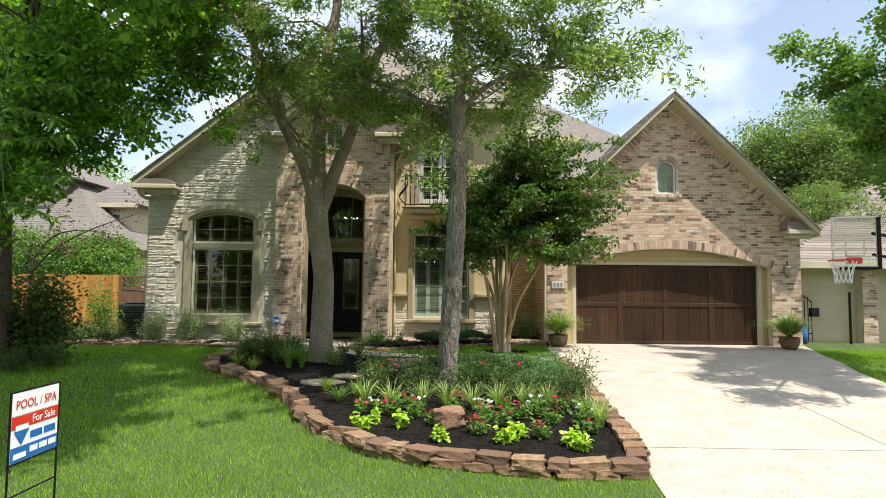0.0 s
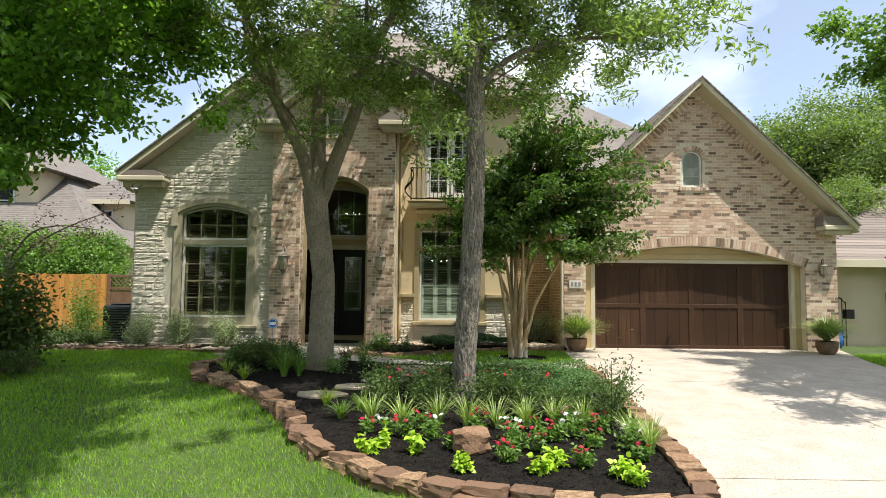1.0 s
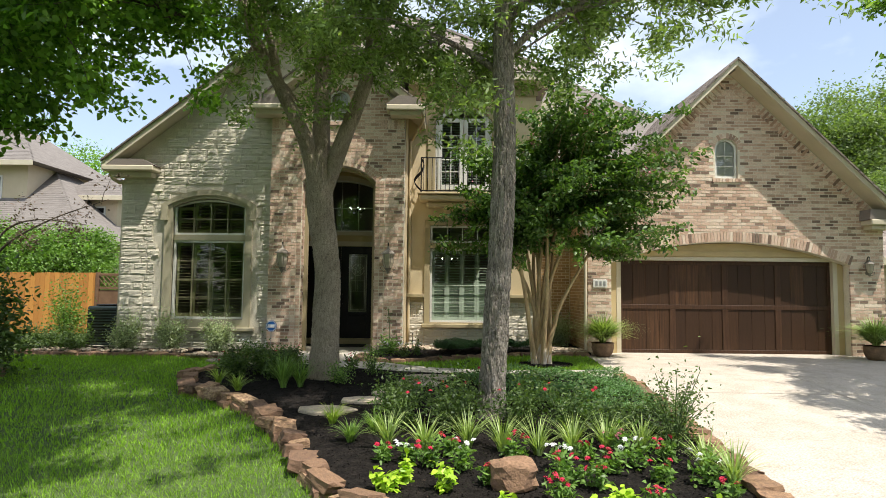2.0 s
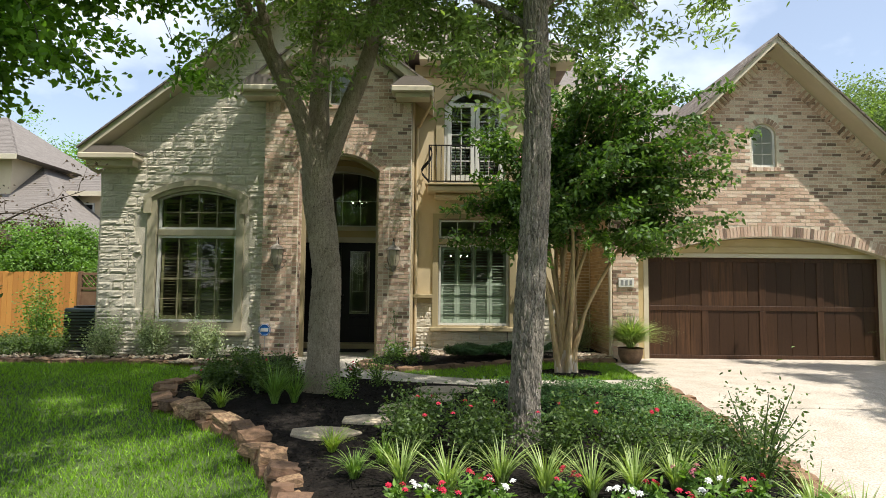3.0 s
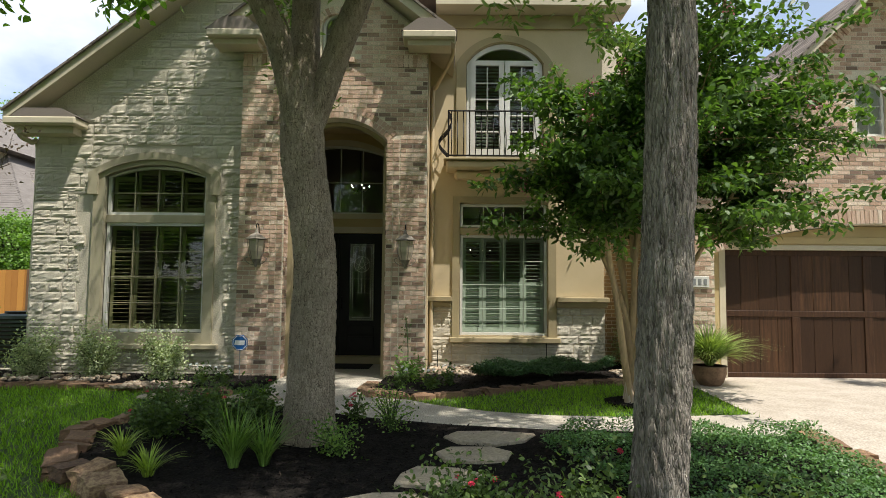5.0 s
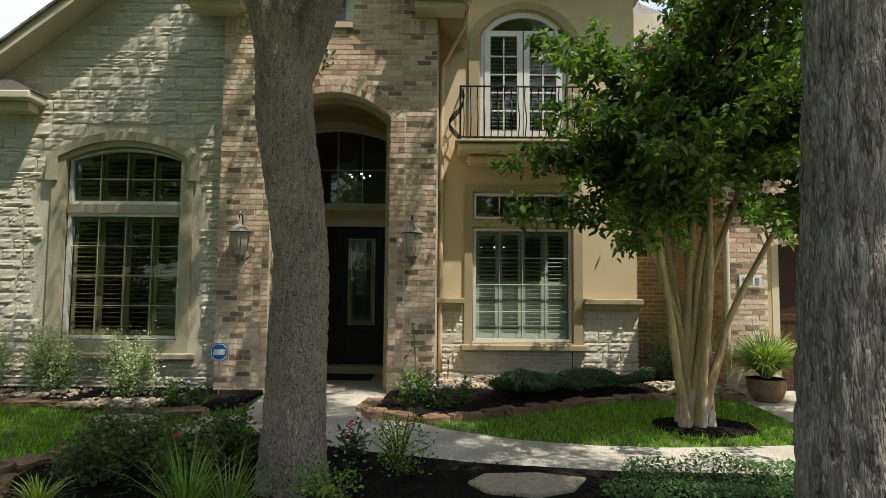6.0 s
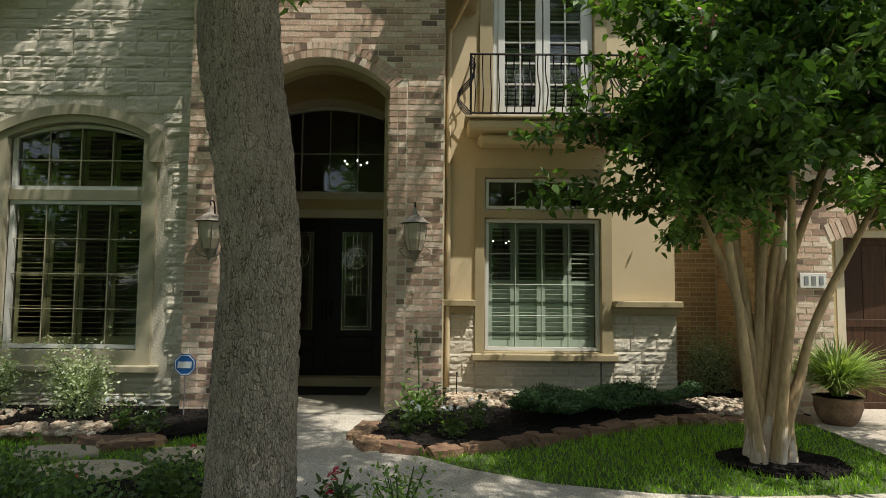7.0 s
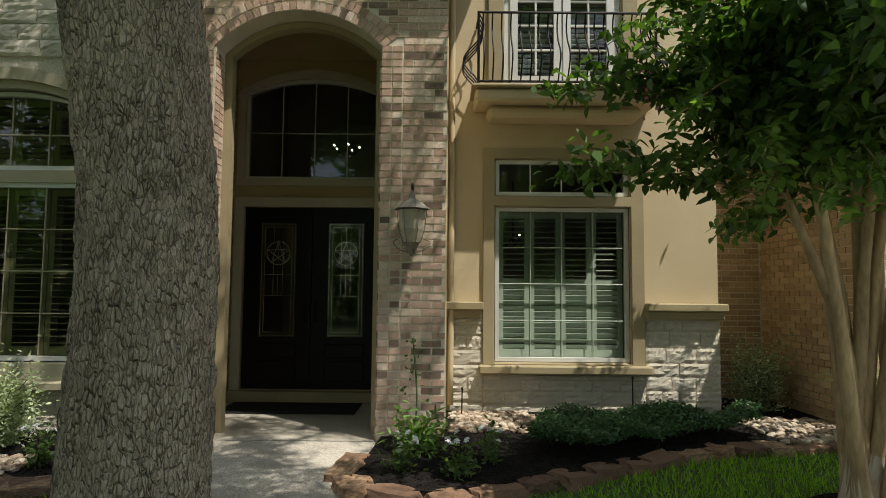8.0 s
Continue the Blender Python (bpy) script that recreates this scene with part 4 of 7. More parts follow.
def garage_door():
    d = thing("garage_door", (6.02, 16.3, 0), "dark mahogany plank overhead garage door", "garage door", kind="structure")
    y = GA + 0.32
    x0, x1 = 3.58, 8.47
    boxed("backing", x0, x1, y + 0.03, y + 0.06, 0.0, 2.14, M_doorwood, d)
    for r, (z0, z1) in enumerate(((0.02, 1.02), (1.10, 2.12))):
        n = 16
        for i in range(n):
            a = x0 + (x1 - x0) * i / n
            boxed("plank", a + 0.002, a + (x1 - x0) / n - 0.002, y + 0.012, y + 0.028, z0, z1, M_plank, d, bevel=0.003)
    for z0, z1 in ((0.0, 0.09), (1.02, 1.12), (2.05, 2.14)):
        boxed("rail", x0, x1, y - 0.006, y + 0.011, z0, z1, M_doorwood, d, bevel=0.004)
    for i in range(5):
        x = x0 + (x1 - x0) * i / 4
        for z0, z1 in ((0.092, 1.018), (1.122, 2.048)):
            boxed("stile", max(x0, x - 0.07), min(x1, x + 0.07), y - 0.005, y + 0.0105, z0, z1, M_doorwood, d, bevel=0.004)
    return d


garage_door()
part("door_casing", slab([(3.31, 0.0), (3.48, 0.0), (3.48, 2.22), (8.57, 2.22), (8.57, 0.0), (8.71, 0.0)] + [(x, z - 0.012) for x, z in arch(3.31, 8.71, 0, 2.06, 0.50, 24)[2:]], [], GA + 0.22, GA + 0.298), M_stucco_shade, house, "ochre stucco garage surround")
boxed("lintel_band", 3.60, 8.45, GA + 0.195, GA + 0.208, 2.24, 2.36, M_stucco_shade, house, "flat ochre band over the garage door")
part("door_frame", slab([(3.48, 0), (3.58, 0), (3.58, 2.14), (8.47, 2.14), (8.47, 0), (8.57, 0), (8.57, 2.22), (3.48, 2.22)], [], GA + 0.21, GA + 0.33), M_cream, house, "cream garage door frame")
boxed("wall_garage_back", 2.98, 9.4, GA + 0.45, GA + 0.6, -0.3, 3.4, M_inside, house, bevel=0)

# main roof and closing walls
def hip():
    bm = bmesh.new()
    x0, x1, y0, y1, z = -4.9, 2.15, BAY - 0.45, 27, 6.62
    b = [bm.verts.new(p) for p in ((x0, y0, z), (x1, y0, z), (x1, y1, z), (x0, y1, z))]
    r = [bm.verts.new(p) for p in ((-2.6, 21.0, 10.1), (-1.6, 21.0, 10.1))]
    for f in ((b[0], b[1], r[1], r[0]), (b[1], b[2], r[1]), (b[2], b[3], r[0], r[1]), (b[3], b[0], r[0]), (b[3], b[2], b[1], b[0])):
        bm.faces.new(f)
    ob = part("main_roof", bm, M_shingle, house, "weathered brown-grey hip roof")
    ms, rng = [], random.Random(5)
    rise, run = 10.1 - z, 21.0 - y0
    rows = 38
    ang = math.degrees(math.atan2(rise, run))
    for i in range(rows):
        t = (i + 0.5) / rows
        a, c = x0 + (-2.6 - x0) * t, x1 + (-1.6 - x1) * t
        x = a
        while x < c:
            w = min(rng.uniform(0.25, 0.5), c - x + 0.01)
            ms.append(pose(x + w / 2, y0 + run * t, z + rise * t + 0.012) @ pose(0, 0, 0, ang - 2, 0, 0) @ Matrix.Diagonal((w - 0.006, 0.17, 0.022, 1)))
            x += w
    joined_boxes("shingles", [], M_shingle, ob, ms)
    bm = bmesh.new()
    tube(bm, [(x1, y0, z + 0.03), (-1.6, 21.0, 10.13)], 0.07, 6)
    part("hip_cap", bm, M_shingle, ob)


hip()
boxed("side_roof_wall", 1.75, 4.4, 19.0, 19.2, 3.0, 6.4, M_stucco, house, bevel=0)
lower = bmesh.new()
vs = [lower.verts.new(p) for p in ((1.76, 17.0, 4.6), (8.9, 17.0, 4.6), (6.6, 21, 6.75), (1.76, 21, 8.8), (1.76, 24, 5.2), (8.9, 24, 5.2))]
for f in ((0, 1, 2, 3), (4, 3, 2, 5), (1, 5, 2), (0, 3, 4), (0, 4, 5, 1)):
    lower.faces.new([vs[k] for k in f])
part("rear_roof", lower, M_nbroof, house, "brown shingled roof behind the garage")
for n, b in (("wall_left_side", (-7.74, -7.5, ST + 0.282, 24, -0.3, 4.3)), ("wall_back", (-7.74, 9.4, 24, 24.2, -0.3, 6.4)), ("wall_right_side", (9.2, 9.48, GA + 0.302, 24, -0.3, 3.3)), ("inner_wall", (-4.7, -4.42, ST + 0.3, 24, 0, 6.6)), ("inner_wall", (-1.4, -1.2, DOOR + 0.32, 24, 0, 6.6)), ("rear_inner_wall", (-4.4, 1.7, 21, 21.2, 0, 6.6)), ("rear_inner_wall", (-7.4, -4.7, 19.2, 19.4, 0, 5.2)), ("upper_floor", (-1.4, 1.5, BAY + 0.26, 21, 3.2, 3.5)), ("inner_ceiling", (-7.4, -4.7, ST + 0.3, 19.2, 4.3, 4.4)), ("house_floor", (-7.4, 1.5, DOOR + 0.32, 24, -0.1, 0.15)), ("inner_ceiling", (-4.4, 1.5, DOOR + 0.21, 21, 6.4, 6.5))):
    boxed(n, *b, M_inside, house, bevel=0)


def stonework(parent, x0, x1, z0, z1, y, allowed, seed, h=(0.14, 0.26), w=(0.25, 0.7), proud=0.028):
    """Coursed blocks of uneven length; each one a part."""
    rng = random.Random(seed)
    shapes = []
    for k in range(5):
        me = bpy.data.meshes.new("stone")
        bm = bmesh.new()
        cols, rows = 8, 5
        grid = []
        for r in range(rows + 1):
            line = []
            for c in range(cols + 1):
                x, z = c / cols - 0.5, r / rows - 0.5
                rim = min(1.0, (0.5 - abs(x)) * 9, (0.5 - abs(z)) * 6)
                split = noise.noise((x * 2.2 + k * 7.1, z * 3.0, 0.3)) + 0.6 * noise.noise((x * 5.5, z * 6.0 + k * 3.7, 1.7)) + 0.35 * rng.uniform(-1, 1)
                line.append(bm.verts.new((x + rng.uniform(-0.015, 0.015), -0.5 - 0.20 * split * rim + 0.16 * (1 - rim), z + rng.uniform(-0.03, 0.03))))
            grid.append(line)
        for p, q in zip(grid, grid[1:]):
            for c in range(cols):
                bm.faces.new((p[c], p[c + 1], q[c + 1], q[c]))
        ring = grid[0] + [q[-1] for q in grid[1:-1]] + grid[-1][::-1] + [q[0] for q in grid[-2:0:-1]]
        back = [bm.verts.new((v.co.x, 0.5, v.co.z)) for v in ring]
        for c in range(len(ring)):
            d = (c + 1) % len(ring)
            bm.faces.new((ring[d], ring[c], back[c], back[d]))
        bm.to_mesh(me)
        bm.free()
        me.materials.append(M_stone)
        shapes.append(me)
    z = z0
    while z < z1:
        hh = min(rng.uniform(*h), z1 - z)
        if z1 - z - hh < h[0] * 0.6:
            hh = z1 - z
        x = x0
        while x < x1:
            ww = rng.uniform(*w)
            if x1 - x - ww < w[0] * 0.7:
                ww = x1 - x
            cx, cz = x + ww / 2, z + hh / 2
            if all(allowed(cx + i * ww * 0.5, cz + j * hh * 0.45) for i in (-1, 0, 1) for j in (-1, 1)):
                LATER_STONES.append((parent, rng.choice(shapes), pose(cx, y + 0.012 - rng.uniform(0, 0.006), cz) @ Matrix.Diagonal((ww - 0.008, 2 * proud + rng.uniform(0, 0.7) * proud, hh - 0.007, 1))))
            elif ww > w[0]:
                for k in range(2):
                    c2 = x + ww * (0.25 + 0.5 * k)
                    if all(allowed(c2 + i * ww * 0.24, cz + j * hh * 0.45) for i in (-1, 0, 1) for j in (-1, 1)):
                        LATER_STONES.append((parent, rng.choice(shapes), pose(c2, y + 0.012, cz) @ Matrix.Diagonal((ww / 2 - 0.008, 2 * proud, hh - 0.007, 1))))
            x += ww
        z += hh


LATER_STONES = []


def wing_ok(x, z):
    if z > 4.15 + 0.785 * (x + 7.86) - 0.08:
        return False
    if -6.88 < x < -4.74 and z < 3.27:
        return z < 0.43 and False if z > 0.43 else True
    if -6.84 < x < -4.78 and z < 3.27 + 0.33 - (x + 5.81) ** 2 * 0.31:
        return False
    return True


stonework(wing, -7.77, -4.40, -0.02, 7.3, ST, wing_ok, 21, (0.11, 0.22), (0.2, 0.58))
stonework(bay, -1.36, -0.97, 0.0, 1.12, BAY, lambda x, z: True, 22, (0.12, 0.22), (0.2, 0.4), 0.024)
stonework(bay, -0.97, 0.89, 0.0, 0.49, BAY, lambda x, z: True, 23, (0.12, 0.18), (0.2, 0.45), 0.024)
stonework(bay, 0.89, 1.75, 0.0, 1.12, BAY, lambda x, z: True, 24, (0.10, 0.2), (0.16, 0.4), 0.026)


# balcony
def balcony():
    b = thing("balcony", (-0.08, BAY - 0.3, 3.6), "curved wrought-iron balcony on a stucco ledge", "balcony", kind="structure")
    boxed("ledge", -1.10, 0.95, BAY - 0.5, BAY - 0.003, 3.52, 3.66, M_stucco, b, bevel=0.03)
    boxed("ledge_trim", -1.14, 0.99, BAY - 0.54, BAY - 0.003, 3.664, 3.70, M_trim, b, bevel=0.01)
    boxed("corbel", -0.95, 0.8, BAY - 0.36, BAY - 0.003, 3.38, 3.516, M_stucco, b, bevel=0.05)
    yf = BAY - 0.42

    def rails(z, name):
        bm = bmesh.new()
        tube(bm, [(-1.06, BAY - 0.01, z), (-1.06, yf, z), (0.92, yf, z), (0.92, BAY - 0.01, z)], 0.016, 6)
        part(name, bm, M_iron, b)

    rails(4.55, "top_rail")
    rails(3.76, "bottom_rail")

    def baluster(x, y, dx, dy, belly):
        pts = []
        for i in range(13):
            t = i / 12
            o = belly * (math.sin(math.pi * min(1, t / 0.62)) ** 1.5 if t < 0.62 else -0.35 * math.sin(math.pi * (t - 0.62) / 0.38))
            pts.append((x + dx * o, y + dy * o, 3.76 + 0.79 * t))
        bm = tube(bmesh.new(), pts, 0.009, 5)
        part("baluster", bm, M_iron, b)

    for i in range(19):
        baluster(-1.06 + 1.98 * (i + 0.5) / 19, yf, 0, -1, 0.15)
    for k in range(4):
        for x, s in ((-1.06, -1), (0.92, 1)):
            baluster(x, yf + 0.02 + 0.1 * k, s, 0, 0.17)
    for x in (-1.06, 0.92):
        bm = tube(bmesh.new(), [(x, yf, 3.66), (x, yf, 4.56)], 0.016, 6)
        part("post", bm, M_iron, b)


balcony()


# ---- trees ----
def trunk_mesh(bm, ctrl, radii, n=40, steps=60, rough=0.06, seed=0.0, flare=0.14, grid=(26.0, 9.0, 0.012)):
    pts = curve_pts(ctrl, steps)
    rad = np.interp(np.linspace(0, 1, steps + 1), np.linspace(0, 1, len(radii)), radii)
    rings, side = [], None
    for i, p in enumerate(pts):
        d = (pts[min(i + 1, steps)] - pts[max(i - 1, 0)]).normalized()
        side = (side - d * side.dot(d)).normalized() if side else Vector((1, 0, 0))
        up = d.cross(side)
        h = p.z - pts[0].z
        ring = []
        for k in range(n):
            a = 2 * math.pi * k / n
            o = side * math.cos(a) + up * math.sin(a)
            q = p + o * rad[i]
            f = 1 + flare * math.exp(-h / 0.16) * (0.7 + 0.5 * math.sin(a * 4 + seed)) + rough * noise.noise((q.x * 4 + seed, q.y * 4, q.z * 1.5)) * 1.5
            if n > 30:
                w = 0.35 * noise.noise((q.x * 9, q.y * 9, q.z * 6 + seed))
                d = noise.voronoi((q.x * grid[0] + w, q.y * grid[0] + w, q.z * grid[1] + seed))[0]
                f += (grid[2] * min((d[1] - d[0]) * 2.2, 1) - grid[2] * 0.5) / rad[i]
            ring.append(bm.verts.new(p + o * rad[i] * f))
        rings.append(ring)
    for a, b in zip(rings, rings[1:]):
        for k in range(n):
            bm.faces.new((a[k], a[(k + 1) % n], b[(k + 1) % n], b[k]))
    bm.faces.new(rings[-1])


def tree(name, base, stems, limbs, seed, mat, leafmat, label, subs=14, reach=(0.9, 2.2), clusters=7, per=60, spread=0.28, leaf=(0.085, 0.026), droop=0.35, detail=40, sag=0.25, limb_from=0.3, bark_grid=(26.0, 9.0, 0.012)):
    """stems: (points, radii); limbs: (points, radii) that carry the crown. Points are offsets from the base."""
    rng = np.random.default_rng(seed)
    t = thing(name, base, label, "tree")
    B = Vector(base)
    for ctrl, radii in stems:
        bm = bmesh.new()
        trunk_mesh(bm, [B + Vector(p) for p in ctrl], radii, 120 if detail > 30 else detail, 300 if detail > 30 else 24, seed=float(seed), grid=bark_grid)
        part("trunk", bm, mat, t, smooth=True)
    cents, outs = [], []
    for ctrl, radii in limbs:
        bm = bmesh.new()
        pts = curve_pts([B + Vector(p) for p in ctrl], 24)
        rad = np.interp(np.linspace(0, 1, 25), np.linspace(0, 1, len(radii)), radii)
        trunk_mesh(bm, [B + Vector(p) for p in ctrl], radii, 14, 24, 0.04, float(seed), 0.0)
        limb = part("limb", bm, mat, t, smooth=True)
        bt = bmesh.new()
        for s in range(subs):
            u = limb_from + (1 - limb_from) * (s + rng.uniform(0, 1)) / subs
            p = pts[int(u * 24)]
            d = Vector(rng.normal(size=3))
            d.z = d.z * 0.45 + 0.1
            d.normalize()
            ln = rng.uniform(*reach)
            q = [p + d * ln * k + Vector((0, 0, -sag * ln * k * k)) + Vector(rng.normal(size=3)) * 0.06 * k * ln for k in (0, 0.25, 0.5, 0.75, 1.0)]
            r0 = max(0.008, min(0.03, rad[int(u * 24)] * 0.5))
            tube(bt, q, [r0, r0 * 0.75, r0 * 0.5, r0 * 0.35, 0.004], 5, False)
            for c in range(clusters):
                k = 0.25 + 0.8 * (c + rng.uniform(0, 1)) / clusters
                i = min(3, int(k * 4))
                f = min(1.1, k * 4 - i)
                centre = q[i].lerp(q[i + 1], f) + Vector(rng.normal(size=3)) * 0.12
                m = int(per * rng.uniform(0.5, 1.4))
                cents.append(np.array(centre) + rng.normal(size=(m, 3)) * spread * np.array([1, 1, 0.6]) * rng.uniform(0.6, 1.2))
        part("branchwork", bt, mat, limb)["kind"] = "stuff"
    put_mesh("crown", leaves("crown", np.concatenate(cents), leaf[0], leaf[1], rng, 0.45, droop), leafmat, t)
    return t


tree("oak_tree", (-2.36, 11.7, g(11.7) + 0.08),
     [([(0.0, 0, 0), (0.02, 0, 0.9), (0.025, 0, 1.7), (-0.09, 0, 2.5), (-0.14, 0.02, 3.2), (-0.18, 0.05, 3.6)], [0.228, 0.212, 0.202, 0.200, 0.205, 0.16])],
     [([(-0.17, 0, 3.0), (-0.36, -0.1, 3.75), (-0.75, -0.2, 4.55), (-1.25, -0.3, 5.6), (-1.5, -0.4, 7.2), (-1.7, -0.4, 8.8)], [0.13, 0.12, 0.10, 0.085, 0.06, 0.03]),
      ([(-0.12, 0.08, 3.2), (-0.16, 0.2, 4.2), (-0.10, 0.15, 5.6), (0.15, 0.2, 7.2), (0.3, 0.3, 9.5)], [0.16, 0.14, 0.12, 0.09, 0.04]),
      ([(-0.06, 0, 2.9), (0.20, 0.05, 3.7), (0.55, 0.1, 4.7), (0.9, 0.1, 5.9), (1.5, 0, 7.0), (2.0, -0.1, 8.6)], [0.14, 0.13, 0.11, 0.09, 0.07, 0.03]),
      ([(-0.75, -0.2, 4.55), (-0.85, -0.7, 5.3), (-1.3, -1.3, 6.1), (-2.0, -1.9, 6.9)], [0.07, 0.06, 0.045, 0.02]),
      ([(0.55, 0.1, 4.7), (0.7, -0.6, 5.2), (0.9, -1.4, 5.6), (1.0, -2.3, 5.9)], [0.06, 0.05, 0.035, 0.015]),
      ([(-1.5, -0.4, 7.2), (-1.9, 0.2, 7.9), (-2.2, 0.5, 8.4)], [0.06, 0.045, 0.02]),
      ([(1.5, 0, 7.0), (1.9, 0.8, 7.6), (2.5, 1.4, 8.2), (3.0, 1.6, 8.8)], [0.06, 0.05, 0.035, 0.015]),
      ([(0.15, 0.2, 7.2), (0.1, 1.0, 8.0), (-0.3, 1.6, 8.8), (-0.6, 2.0, 9.6)], [0.06, 0.05, 0.035, 0.015])],
     31, M_bark, M_oak, "tall oak with furrowed grey bark forking above the bed", subs=14, limb_from=0.46, clusters=7, per=62, leaf=(0.10, 0.034), spread=0.125)
tree("oak_tree", (0.07, 9.55, g(9.55) + 0.08),
     [([(0, 0, 0), (0.05, 0, 1.0), (0.12, 0.02, 2.2), (0.16, 0.05, 3.4), (0.14, 0.05, 4.6), (0.2, 0.1, 6.4), (0.25, 0.1, 8.5)], [0.165, 0.15, 0.145, 0.135, 0.125, 0.09, 0.04])],
     [([(0.14, 0.05, 4.4), (0.7, 0.0, 4.9), (1.5, -0.1, 5.1), (2.2, -0.2, 5.1), (2.7, -0.2, 5.0)], [0.05, 0.045, 0.035, 0.025, 0.01]),
      ([(0.14, 0.05, 4.2), (-0.3, 0.3, 4.6), (-0.9, 0.6, 5.0), (-1.5, 0.7, 5.2)], [0.05, 0.04, 0.03, 0.012]),
      ([(0.17, 0.05, 4.9), (0.5, 0.6, 5.4), (1.1, 1.2, 5.7), (1.9, 1.6, 5.6)], [0.05, 0.04, 0.03, 0.012]),
      ([(0.2, 0.1, 5.6), (0.0, -0.6, 6.0), (0.2, -1.3, 6.3), (0.4, -2.2, 6.3)], [0.05, 0.04, 0.03, 0.012]),
      ([(0.2, 0.1, 6.0), (0.8, -0.3, 6.6), (1.6, -0.6, 6.9), (2.6, -0.9, 6.8)], [0.05, 0.04, 0.03, 0.012]),
      ([(0.2, 0.1, 6.2), (-0.5, -0.3, 6.9), (-1.2, -0.6, 7.3), (-2.0, -0.8, 7.4)], [0.05, 0.04, 0.03, 0.012]),
      ([(0.2, 0.1, 6.6), (0.2, 0.8, 7.4), (0.0, 1.5, 8.2), (-0.2, 2.0, 8.8)], [0.05, 0.04, 0.03, 0.012]),
      ([(0.22, 0.1, 7.0), (0.9, 0.5, 8.0), (1.7, 0.9, 8.8), (2.4, 1.2, 9.4)], [0.05, 0.04, 0.03, 0.012]),
      ([(0.22, 0.1, 7.4), (-0.5, 0.2, 8.4), (-1.2, 0.5, 9.2), (-1.9, 0.6, 9.8)], [0.05, 0.04, 0.03, 0.012]),
      ([(0.25, 0.1, 8.0), (0.3, -0.6, 9.0), (0.5, -1.0, 9.8), (0.8, -1.2, 10.4)], [0.05, 0.04, 0.03, 0.012])],
     32, M_furrow, M_oak, "slender oak with grey bark rising from the flower bed", subs=14, bark_grid=(30.0, 5.0, 0.016), clusters=7, per=76, leaf=(0.10, 0.034), spread=0.13)
tree("shade_tree", (-8.3, 11.2, g(11.2) + 0.05),
     [([(0, 0, 0), (0.05, 0, 1.5), (0.0, 0, 3.0), (0.1, 0, 5.0)], [0.19, 0.17, 0.16, 0.12])],
     [([(0, 0, 2.9), (0.7, -0.5, 4.0), (1.4, -0.9, 4.7), (2.2, -1.1, 5.0)], [0.08, 0.06, 0.045, 0.02]),
      ([(0.05, 0, 3.6), (0.6, 0.3, 5.0), (1.4, 0.4, 6.2), (2.2, 0.4, 7.0)], [0.08, 0.06, 0.045, 0.02]),
      ([(0.1, 0, 4.6), (0.7, -0.8, 6.0), (1.6, -1.5, 6.8), (2.6, -2.0, 7.0)], [0.08, 0.06, 0.04, 0.02]),
      ([(0.1, 0, 4.9), (-0.3, 0.2, 6.5), (0.2, 0.3, 8.2)], [0.1, 0.07, 0.03]),
      ([(0, 0, 3.2), (-0.8, -0.3, 4.2), (-1.8, -0.6, 5.0), (-2.8, -0.8, 5.4)], [0.07, 0.05, 0.04, 0.02]),
      ([(0.1, 0, 4.8), (1.4, -1.4, 6.2), (2.7, -2.9, 7.0), (3.8, -4.0, 7.2)], [0.08, 0.06, 0.04, 0.02]),
      ([(0.05, 0, 4.2), (1.5, -0.3, 5.2), (3.0, -0.5, 5.6), (4.1, -0.6, 5.3)], [0.08, 0.06, 0.04, 0.02]),
      ([(0.1, 0, 4.8), (1.6, -0.7, 6.0), (3.0, -1.2, 6.6), (4.3, -1.5, 6.5)], [0.08, 0.06, 0.04, 0.02]),
      ([(0.1, 0, 4.9), (1.6, 0.2, 6.6), (3.2, 0.3, 7.6), (4.6, 0.2, 7.8)], [0.08, 0.06, 0.04, 0.02]),
      ([(0, 0, 2.6), (0.6, -0.7, 3.3), (1.1, -1.3, 3.7), (1.6, -1.9, 3.8)], [0.05, 0.04, 0.03, 0.015])],
     33, M_bark2, M_big, "broad-leaved shade tree with dark trunk beside the lawn", subs=13, per=62, spread=0.17, leaf=(0.12, 0.075), detail=16, droop=0.5)
